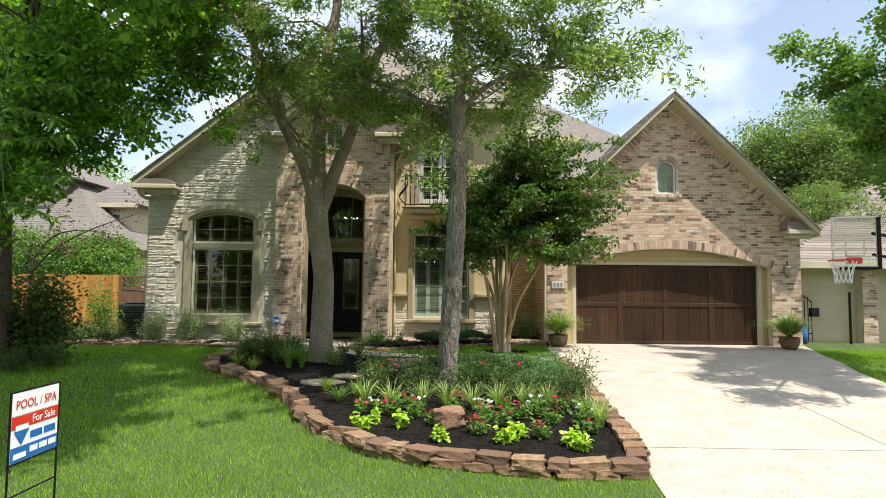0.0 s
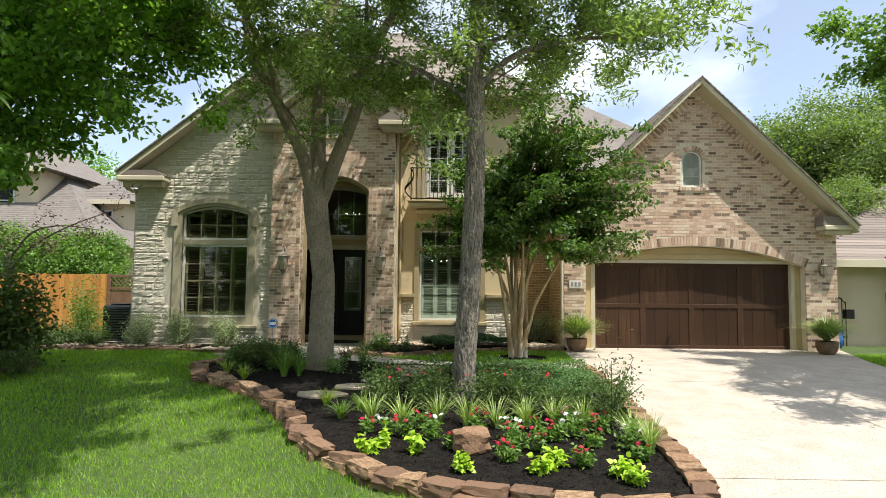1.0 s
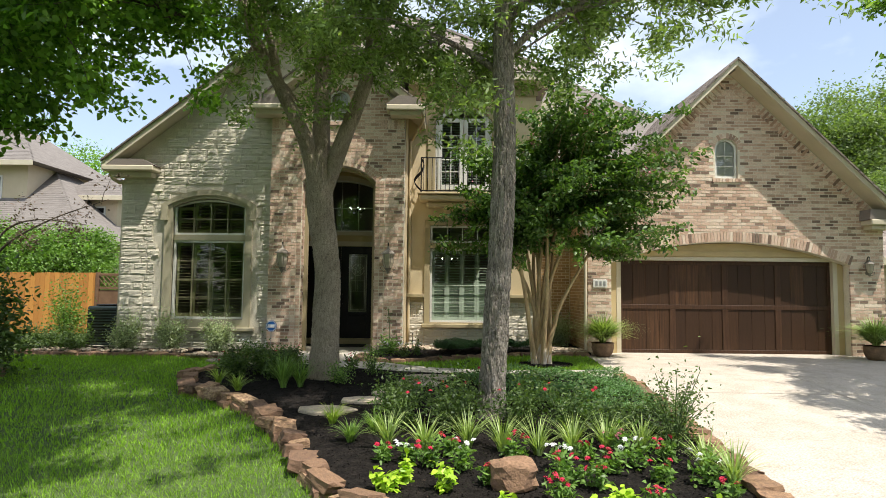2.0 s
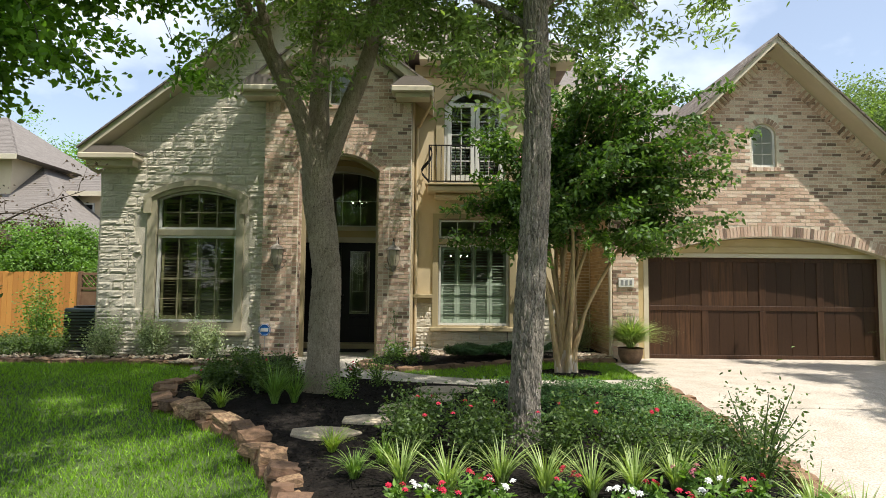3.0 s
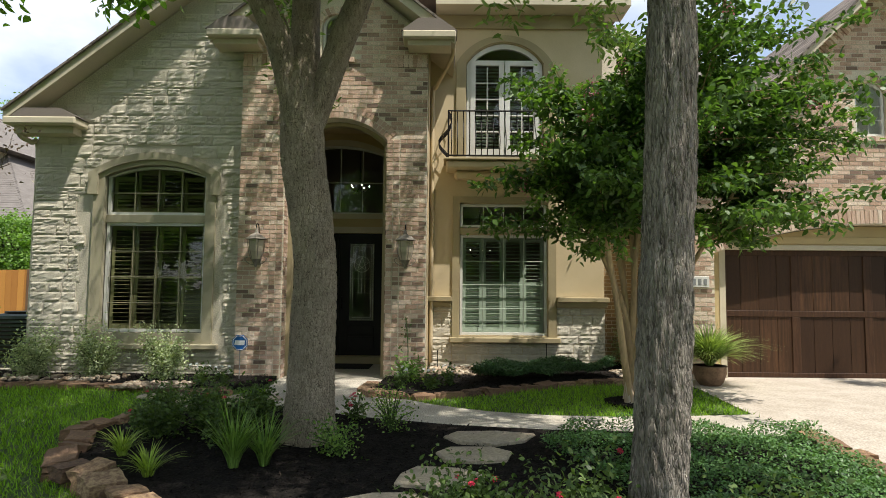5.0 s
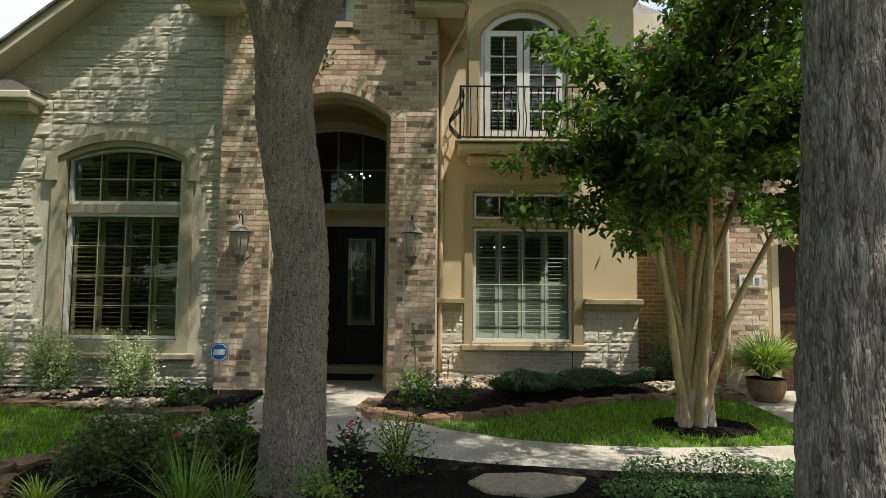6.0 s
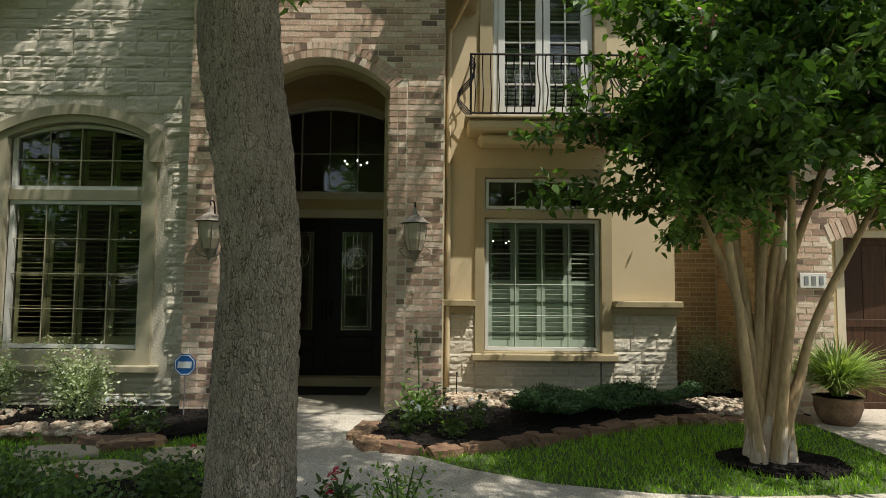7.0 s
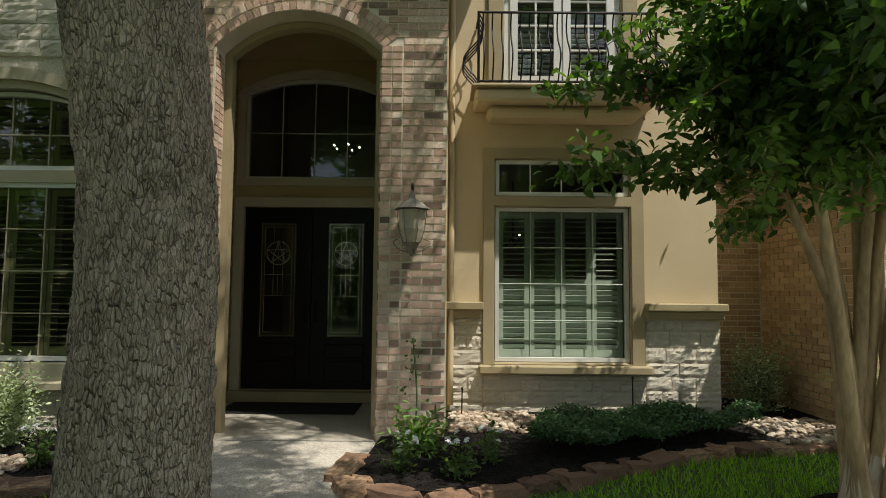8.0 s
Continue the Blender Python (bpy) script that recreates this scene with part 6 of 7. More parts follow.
def flower(at, tone, seed, size=0.16, blooms=6, name="zinnia", leafmat=None, group="bedding flowers"):
    rng = random.Random(seed)
    words = {"red": "leafy bedding plant with crimson blossoms in the mulch", "white": "leafy bedding plant with white blossoms in the mulch", "pink": "leafy bedding plant with pink blossoms in the mulch"}
    t = shrub(name, at, (size, size, size * 1.5), 150, (0.065, 0.028), leafmat or M_lightleaf, words[tone], seed, 6, category="flower", group=group, shell=0.5)
    for i in range(blooms):
        a, rr = rng.uniform(0, 6.28), size * rng.uniform(0.2, 1.0)
        set_at(new("blossom", BLOSSOM[tone]), pose(at[0] + rr * math.cos(a), at[1] + rr * math.sin(a), at[2] + size * rng.uniform(1.1, 1.8), rng.uniform(-10, 60), rng.uniform(-30, 30), rng.uniform(0, 360)), t)
    return t


def on_bed(x, y):
    return (x, y, g(y) + 0.10)


FLOWERS = ((-1.05, 8.0, "red"), (-0.83, 7.95, "white"), (-0.62, 7.85, "red"), (-0.34, 7.8, "white"), (-0.11, 7.45, "red"), (0.40, 7.1, "red"), (0.53, 7.75, "white"), (0.55, 7.4, "red"), (0.85, 8.1, "red"), (1.0, 7.75, "red"), (0.80, 7.4, "red"), (1.26, 7.9, "white"), (1.38, 7.55, "red"), (1.12, 6.95, "red"), (1.58, 8.0, "red"), (1.72, 7.5, "white"), (1.76, 7.15, "red"), (-0.45, 8.15, "red"), (0.2, 8.1, "red"), (1.2, 8.25, "pink"))
for i, (x, y, tone) in enumerate(FLOWERS):
    flower(on_bed(x, y), tone, 200 + i, 0.10 + 0.02 * (i % 4), 4 + (i * 3) % 4)
for i, (x, y) in enumerate(((-0.98, 7.3), (-0.84, 7.5), (-0.5, 7.28), (0.0, 6.82), (0.72, 6.8), (0.88, 6.98), (1.5, 6.55), (1.42, 6.75))):
    shrub("sweet_potato_vine", on_bed(x, y), (0.105, 0.105, 0.16), 140, (0.066, 0.052), M_lime, "lime-green leafy foliage mound in the mulch", 240 + i, 8, up=0.7, droop=0.1, category="plant", group="lime foliage mounds", shell=0.5)
for i, (x, y) in enumerate(((-1.05, 8.35), (-0.68, 8.25), (-0.25, 8.4), (0.08, 8.3), (0.42, 8.2), (0.78, 8.3), (1.12, 8.35), (1.46, 8.3), (1.85, 7.75), (1.95, 7.45))):
    clump("liriope_clump", on_bed(x, y), 0.42, 75, M_strap, "arching cream-striped strap-leaf grass clump", 260 + i, 0.014, 0.75, group="striped grass clumps")
for i, (x, y, m) in enumerate(((-3.36, 10.75, M_tuft), (-3.8, 11.2, M_tuft), (-1.45, 8.55, M_strapgreen), (-1.75, 9.2, M_tuft), (-1.25, 8.9, M_strapgreen))):
    clump("grass_tuft", on_bed(x, y), 0.28, 90, m, "yellow-green arching grass tuft in mulch", 280 + i, 0.010, 0.9, group="yellow-green tufts")
for i, (x, y, h) in enumerate(((-2.78, 10.95, 0.62), (-2.55, 11.0, 0.5))):
    clump("iris_clump", on_bed(x, y), h, 110, M_strapgreen, "upright green iris leaves beside the oak", 290 + i, 0.012, 0.7)
ROSES = ((-0.95, 9.1, 0.42, 0.5), (-0.45, 8.95, 0.4, 0.45), (-0.35, 9.6, 0.42, 0.5), (0.35, 8.95, 0.4, 0.48), (-1.05, 9.75, 0.32, 0.38), (0.8, 8.85, 0.42, 0.5), (-3.05, 11.5, 0.28, 0.42), (-3.35, 11.9, 0.28, 0.38), (-2.95, 12.2, 0.26, 0.34), (-3.9, 12.2, 0.28, 0.32), (-3.75, 11.7, 0.28, 0.28))
for i, (x, y, r, h) in enumerate(ROSES):
    t = shrub("rose_bush", on_bed(x, y), (r, r, h), 1500, (0.042, 0.024), M_shrub, "dark green rose bush with scattered red blooms", 300 + i, 16, group="rose bushes", loose=0.25)
    rng = random.Random(i)
    for k in range(3 if i < 6 else 1):
        a = rng.uniform(0, 6.28)
        set_at(new("blossom", BLOSSOM["red"]), pose(x + r * 0.8 * math.cos(a), y + r * 0.8 * math.sin(a), on_bed(x, y)[2] + h * rng.uniform(0.75, 1.15), rng.uniform(0, 60), 0, 0) @ Matrix.Diagonal((0.8, 0.8, 0.8, 1)), t)
for i, (x, y, r, h) in enumerate(((1.80, 8.35, 0.40, 0.72), (1.25, 8.75, 0.42, 0.36), (1.98, 8.85, 0.32, 0.55), (1.6, 9.2, 0.42, 0.32))):
    shrub("abelia_shrub", on_bed(x, y), (r, r, h), 800, (0.04, 0.022), M_shrub, "airy grey-green twiggy shrub beside the driveway", 330 + i, 22, group="airy shrubs", loose=0.1)
for i, (x, y) in enumerate(((-1.62, 11.95), (-2.0, 11.25))):
    shrub("spirea", on_bed(x, y), (0.27, 0.25, 0.40 - 0.1 * i), 620, (0.034, 0.019), M_strapgreen, "small airy pale-green shrub beside the oak", 345 + i, 16, group="pale spireas", loose=0.2)
for i, (x, y, s) in enumerate(((-7.3, 15.25, 0.40), (-6.35, 15.25, 0.34), (-5.35, 15.2, 0.37), (2.35, 17.1, 0.4))):
    shrub("silver_shrub", (x, y, 0.06), (s, s * 0.8, 0.68), 3600, (0.044, 0.022), M_grey, "silvery grey-green rounded shrub against the wall", 350 + i, 30, group="silver shrubs", loose=0.0, shell=0.5)
for i, (x, y, s, h) in enumerate(((-8.9, 15.4, 0.5, 0.5), (-8.3, 15.2, 0.45, 0.4), (-9.5, 15.3, 0.5, 0.45), (-10.2, 14.6, 0.6, 0.6))):
    shrub("low_shrub", (x, y, 0.05), (s, s, h), 900, (0.06, 0.03), M_shrub, "low dark green shrub by the fence", 360 + i, 14, group="low side shrubs")
shrub("nandina", (-9.05, 15.9, 0.05), (0.58, 0.5, 1.3), 2600, (0.065, 0.032), M_lightleaf, "bright green nandina with coppery new leaves", 371, 18, loose=0.2)
for i, (x, y, s, h) in enumerate(((-8.0, 11.9, 0.7, 1.5), (-8.9, 11.4, 0.9, 1.9), (-9.6, 12.2, 0.9, 2.1), (-10.6, 11.5, 1.0, 2.0))):
    shrub("side_bush", (x, y, g(y) + 0.05), (s, s, h), 5200, (0.10, 0.055), M_shrub, "large dark green bush beside the tree", 380 + i, 24, group="side bushes", shell=0.6)
for i, (x, y) in enumerate(((-7.6, 10.7), (-7.25, 11.2))):
    shrub("boxwood", (x, y, g(y) + 0.05), (0.34, 0.34, 0.42), 1500, (0.03, 0.02), M_shrub, "clipped round boxwood beside the lawn", 390 + i, 30, group="boxwoods", shell=0.5)
for i, (x, y) in enumerate(((-1.75, 14.5), (-1.3, 14.4), (-1.0, 14.75), (-4.5, 14.55), (-4.15, 14.45))):
    flower((x, y, 0.07), "white", 400 + i, 0.16, 6, "white_begonia", M_shrub, "white flowers by the porch")
flower((-2.05, 12.35, 0.08), "red", 411, 0.15, 6, "begonia", M_shrub, "white flowers by the porch")
shrub("fern", (-1.62, 15.0, 0.07), (0.25, 0.25, 0.32), 260, (0.10, 0.03), M_lightleaf, "small bright green fern beside the brick pier", 415, 10, category="plant")
bm = tube(bmesh.new(), curve_pts([(-1.68, 15.35, 0.07), (-1.66, 15.36, 0.5), (-1.70, 15.36, 1.0)], 8), [0.008] * 9, 5)
trellis = thing("rose_cane", (-1.68, 15.35, 0.07), "single thin young cane against the brick pier", "plant")
part("stem", bm, M_stem, trellis)
put_mesh("foliage", leaves("foliage", np.array([-1.68, 15.35, 0.8]) + np.random.default_rng(5).normal(size=(40, 3)) * np.array([0.07, 0.03, 0.22]), 0.05, 0.03, np.random.default_rng(6)), M_shrub, trellis)


def groundcover(name, poly, height, count, seed, label, leafmat, leaf=(0.035, 0.022), lift=0.08):
    rng = np.random.default_rng(seed)
    xs, ys = [p[0] for p in poly], [p[1] for p in poly]
    pts = []
    while len(pts) < count:
        x, y = rng.uniform(min(xs), max(xs)), rng.uniform(min(ys), max(ys))
        if inside(poly, x, y):
            h = height * (0.75 + 0.5 * noise.noise((x * 2.2, y * 2.2, seed)))
            pts.append((x, y, g(y) + lift + h * rng.uniform(0.35, 1.0) ** 0.5))
    ob = put_mesh(name, leaves(name, np.array(pts), leaf[0], leaf[1], rng, 0.75, -0.1), leafmat)
    return tagged(ob, label, "ground cover", kind="stuff")


groundcover("jasmine_groundcover", [(0.35, 9.9), (1.2, 9.5), (2.15, 9.4), (2.25, 11.8), (1.0, 11.92), (0.1, 11.9), (-0.3, 11.3), (0.1, 10.5)], 0.24, 22000, 1, "dense dark green jasmine ground cover beside the path", M_jasmine, (0.030, 0.018))
groundcover("window_groundcover", [(-0.72, 14.95), (-0.42, 14.68), (0.1, 14.95), (1.0, 15.46), (1.6, 15.62), (1.55, 16.0), (0.4, 16.1), (-0.5, 15.7)], 0.30, 19000, 2, "dense low green ground cover beneath the window", M_dwarf, (0.036, 0.022), lift=0.06)

# mulch ring round the crape myrtle
ring = [(1.45 + 0.52 * math.cos(k * math.pi / 12) * (1 + 0.06 * math.sin(k * 2.1)), 13.8 + 0.42 * math.sin(k * math.pi / 12)) for k in range(24)]
tagged(lay(ring, 0.035, "mulch_ring", M_mulch, thick=0.034), "round patch of dark mulch under the crape myrtle", "mulch", kind="structure")


def chips(poly, count, lift, seed):
    rng = np.random.default_rng(seed)
    xs, ys = [p[0] for p in poly], [p[1] for p in poly]
    pts = []
    while len(pts) < count:
        x, y = rng.uniform(min(xs), max(xs)), rng.uniform(min(ys), max(ys))
        if inside(poly, x, y):
            pts.append((x, y, g(y) + lift))
    return leaves("mulch_chips", np.array(pts), 0.034, 0.012, rng, 0.55, -0.1, corners=4)


for poly, n, lift in ((BED, 14000, 0.103), (FBED, 3500, 0.073), (LBED, 4000, 0.063), (ring, 600, 0.038)):
    tagged(put_mesh("mulch_chips", chips(poly, n, lift, n), M_chip), "loose dark shredded bark chips", "mulch", kind="stuff")


# ---- turf ----
def turf():
    rng = np.random.default_rng(9)
    n = 620000
    x, y = rng.uniform(-12.5, 13, n), rng.uniform(3.6, 15.6, n)
    keep = (rng.uniform(0, 1, n) < np.where(y < 8.5, 1.0, 0.62)) & (x > -0.82 * y - 1.0) & (x < 0.82 * y + 0.6)

    def within(poly, px, py):
        hit = np.zeros(len(px), bool)
        for i in range(len(poly)):
            (x0, y0), (x1, y1) = poly[i], poly[i - 1]
            if y0 != y1:
                hit ^= ((y0 > py) != (y1 > py)) & (px < (x1 - x0) * (py - y0) / (y1 - y0) + x0)
        return hit

    for poly in (DRIVE, PATH, BED, FBED, LBED, SIDEBED, ring):
        keep &= ~within(poly, x, y)
    keep &= ~((y > 14.6) & (x < -2)) & ~((x > 8.2) & (y > 15.2))
    x, y = x[keep], y[keep]
    m = len(x)
    z = np.where(y >= 12.5, 0.0, -0.06 * (12.5 - y))
    root = np.stack([x, y, z], 1)
    a = rng.uniform(0, 2 * math.pi, m)
    h = rng.uniform(0.03, 0.07, m) * (1 + 0.25 * np.sin(x * 1.7) * np.cos(y * 1.3))
    w = np.where(y < 8.5, 0.0065, 0.011)
    side = np.stack([np.cos(a), np.sin(a), np.zeros(m)], 1) * (w / 2)[:, None]
    tip = root + np.stack([rng.normal(size=m) * 0.024, rng.normal(size=m) * 0.024, h], 1)
    me = polys("lawn", np.stack([root - side, root + side, tip], 1), 3)
    tagged(put_mesh("lawn", me, M_grass), "thick bright green mown lawn", "grass", kind="stuff")


turf()


# ---- fixtures on the house ----
def lantern(x, y, z, s=1.0):
    t = thing("wall_lantern", (x, y, z), "ornate verdigris-grey wall lantern with curved glass panes", "lamp", "wall lanterns")
    yc = y - 0.16 * s
    boxed("back_plate", x - 0.05 * s, x + 0.05 * s, y - 0.03, y - 0.012, z - 0.24 * s, z + 0.22 * s, M_patina, t, bevel=0.006)
    bm = bmesh.new()
    tube(bm, [(x, yc, z + 0.14 * s), (x, yc, z + 0.20 * s), (x, yc, z + 0.24 * s), (x, yc, z + 0.33 * s)], [0.18 * s, 0.10 * s, 0.035 * s, 0.008], 6)
    part("cap", bm, M_patina, t)
    bm = bmesh.new()
    tube(bm, [(x, yc, z - 0.17 * s), (x, yc, z - 0.05 * s), (x, yc, z + 0.13 * s)], [0.075 * s, 0.115 * s, 0.135 * s], 6)
    gl = part("glass", bm, M_frost, t)
    for k in range(6):
        a = 2 * math.pi * k / 6
        f = lambda r, zz: (x + r * math.cos(a), yc + r * math.sin(a), z + zz * s)
        bm = tube(bmesh.new(), [f(0.08 * s, -0.17), f(0.12 * s, -0.05), f(0.14 * s, 0.13)], 0.006, 4)
        part("glazing_rib", bm, M_patina, t)
    bm = tube(bmesh.new(), [(x, yc, z - 0.30 * s), (x, yc, z - 0.24 * s), (x, yc, z - 0.17 * s)], [0.01, 0.04 * s, 0.085 * s], 6)
    part("base_cup", bm, M_patina, t)
    bm = tube(bmesh.new(), curve_pts([(x, y - 0.02, z + 0.16 * s), (x, y - 0.05, z + 0.36 * s), (x, yc, z + 0.38 * s), (x, yc, z + 0.32 * s)], 10), 0.010, 5)
    part("scroll_arm", bm, M_iron, t)
    for sx in (-1, 1):
        bm = tube(bmesh.new(), curve_pts([(x, yc, z - 0.27 * s), (x + sx * 0.11 * s, yc - 0.02, z - 0.24 * s), (x + sx * 0.17 * s, yc, z - 0.17 * s), (x + sx * 0.13 * s, yc, z - 0.14 * s)], 10), 0.007, 5)
        part("scroll", bm, M_patina, t)


lantern(-4.06, EN, 2.05)
lantern(-1.73, EN, 2.05)
lantern(9.1, GA, 2.0, 0.65)
pl = thing("wall_plaque", (3.04, GA, 1.58), "white rectangular plaque fixed to the brick pier", "plaque")
boxed("plate", 2.88, 3.2, GA - 0.04, GA - 0.018, 1.5, 1.68, M_white, pl)
for k in range(3):
    boxed("grey_bar", 2.93 + 0.09 * k, 2.98 + 0.09 * k, GA - 0.046, GA - 0.041, 1.54, 1.64, M_steel, pl, "grey bar", bevel=0)

al = thing("yard_marker", (-4.2, 15.25, 0.06), "blue octagonal security marker on a thin stake", "sign")
part("stake", tube(bmesh.new(), [(-4.2, 15.25, 0.04), (-4.2, 15.25, 0.52)], 0.007, 5), M_steel, al)
part("plate", slab([(-4.2 + 0.125 * math.cos(math.pi / 8 + k * math.pi / 4), 0.60 + 0.125 * math.sin(math.pi / 8 + k * math.pi / 4)) for k in range(8)], [], 15.235, 15.243), M_signblue, al)
part("rim", slab([(-4.2 + 0.115 * math.cos(math.pi / 8 + k * math.pi / 4), 0.60 + 0.115 * math.sin(math.pi / 8 + k * math.pi / 4)) for k in range(8)], [[(-4.2 + 0.105 * math.cos(math.pi / 8 + k * math.pi / 4), 0.60 + 0.105 * math.sin(math.pi / 8 + k * math.pi / 4)) for k in range(8)]], 15.230, 15.234), M_signwhite, al, "white outline")
part("emblem", slab([(-4.28, 0.565), (-4.13, 0.565), (-4.12, 0.635), (-4.27, 0.635)], [], 15.230, 15.234), M_signwhite, al, "white emblem bar")


for x, y, h in ((-1.22, 16.45, 0.30), (0.66, 16.55, 0.42)):
    stake = thing("garden_stake", (x, y, 0.06), "thin black metal stake in the pebbles", "stake", "garden stakes")
    part("rod", tube(bmesh.new(), [(x, y, 0.05), (x + 0.004, y, 0.06 + h)], 0.008, 6), M_iron, stake)
    part("tip", tube(bmesh.new(), [(x + 0.004, y, 0.06 + h), (x + 0.004, y, 0.09 + h)], [0.014, 0.010], 6), M_iron, stake)


def chandelier(x, y, z, s, n, label):
    t = thing("chandelier", (x, y, z), label, "lamp")
    part("rod", tube(bmesh.new(), [(x, y, z), (x, y, z + 1.2 * s)], 0.012, 6), M_iron, t)
    for k in range(n):
        a = 2 * math.pi * k / n
        p = (x + 0.3 * s * math.cos(a), y + 0.3 * s * math.sin(a), z + 0.05 * s)
        part("arm", tube(bmesh.new(), curve_pts([(x, y, z + 0.1 * s), (x + 0.15 * s * math.cos(a), y + 0.15 * s * math.sin(a), z - 0.06 * s), p], 8), 0.008, 5), M_iron, t)
        bm = bmesh.new()
        bmesh.ops.create_icosphere(bm, subdivisions=1, radius=0.014, matrix=Matrix.Translation((p[0], p[1], p[2] + 0.05)))
        part("bulb", bm, M_bulb, t, "glowing warm bulb")


chandelier(-3.0, 19.3, 3.62, 0.7, 5, "lit chandelier hanging in the entry hall")
chandelier(-0.35, 19.2, 2.2, 0.8, 5, "lit chandelier in the front room")


def pot_plant(x, y, seed):
    t = thing("potted_plant", (x, y, 0.013), "spiky pale-green strap plant in a brown clay pot", "plant", "potted plants")
    bm = tube(bmesh.new(), [(x, y, 0.013), (x, y, 0.08), (x, y, 0.20), (x, y, 0.28), (x, y, 0.31), (x, y, 0.31), (x, y, 0.28)], [0.15, 0.20, 0.24, 0.235, 0.25, 0.22, 0.215], 20)
    part("pot", bm, M_pot, t, smooth=True)
    clump("", (x, y, 0.28), 0.74, 640, M_strap, "", seed, 0.024, 1.05, parent=t)
    clump("", (x, y, 0.30), 0.52, 420, M_strap, "", seed + 20, 0.022, 1.35, parent=t)


pot_plant(2.95, 15.35, 1)
pot_plant(8.75, 15.2, 2)

for (a, b) in (((2.3, 6.95), (7.3, 6.85)), ((2.45, 11.3), (7.85, 11.2))):
    tagged(lay([(a[0], a[1]), (b[0], b[1]), (b[0], b[1] + 0.014), (a[0], a[1] + 0.014)], 0.0165, "driveway_joint", M_porch), "thin control joint in the concrete", "joint", kind="structure")
tagged(lay([(4.85, 0), (4.866, 0), (5.6, 16.1), (5.584, 16.1)], 0.0168, "driveway_joint", M_porch), "thin control joint in the concrete", "joint", kind="structure")


# ---- yard sign ----
def yard_sign():
    x, ya, yb = -3.21, 4.54, 5.08
    t = thing("yard_sign", (x, 4.78, g(4.78)), "for-sale yard sign with rider on a thin black metal frame", "sign")
    for y in (ya - 0.012, yb + 0.012):
        boxed("leg", x - 0.007, x + 0.007, y - 0.007, y + 0.007, g(y) - 0.05, 0.655, M_iron, t, bevel=0.002)
    for z in (0.655, 0.115, -0.12):
        boxed("crossbar", x - 0.006, x + 0.006, ya - 0.019, yb + 0.019, z - 0.006, z + 0.006, M_iron, t, bevel=0.002)
    boxed("rider", x - 0.004, x + 0.004, ya, yb, 0.475, 0.645, M_signwhite, t, "white rider panel", bevel=0)
    boxed("panel", x - 0.004, x + 0.004, ya, yb, 0.128, 0.470, M_signwhite, t, "printed sign panel", bevel=0)
    boxed("red_band", x + 0.0045, x + 0.006, ya, yb, 0.375, 0.470, M_signred, t, bevel=0)
    boxed("blue_band", x + 0.0045, x + 0.006, ya, yb, 0.128, 0.240, M_signblue, t, bevel=0)
    for k in range(3):
        boxed("print_bar", x + 0.0065, x + 0.008, ya + 0.21 + 0.11 * k, ya + 0.30 + 0.11 * k, 0.17, 0.215, M_signwhite, t, "plain white bar", bevel=0)
    boxed("print_bar", x + 0.0065, x + 0.008, ya + 0.03, ya + 0.17, 0.15, 0.19, M_signwhite, t, "plain white bar", bevel=0)
    for k in range(2):
        boxed("print_bar", x + 0.0045, x + 0.006, ya + 0.21 + 0.16 * k, ya + 0.35 + 0.16 * k, 0.275, 0.33, M_signblue, t, "plain blue bar", bevel=0)
    bm = bmesh.new()
    vs = [bm.verts.new((x + 0.0085, ya + 0.11 + p, 0.335 + q)) for p, q in ((-0.075, 0.06), (0.075, 0.06), (0.08, 0.02), (0.0, -0.085), (-0.08, 0.02))]
    bm.faces.new(vs)
    part("emblem", bm, M_signblue, t, "plain blue balloon shape")
    boxed("emblem_band", x + 0.009, x + 0.010, ya + 0.04, ya + 0.18, 0.36, 0.40, M_signwhite, t, "plain white band", bevel=0)

    def words(text, y, z, size, mat):
        cu = bpy.data.curves.new("lettering", "FONT")
        cu.body, cu.size, cu.extrude, cu.align_x = text, size, 0.0008, "CENTER"
        cu.materials.append(mat)
        ob = new("lettering", cu)
        set_at(ob, pose(x + 0.0085, y, z, 90, 0, 90), t)

    words("POOL / SPA", (ya + yb) / 2, 0.525, 0.092, M_signred)
    words("For Sale", ya + 0.36, 0.395, 0.085, M_signwhite)


yard_sign()


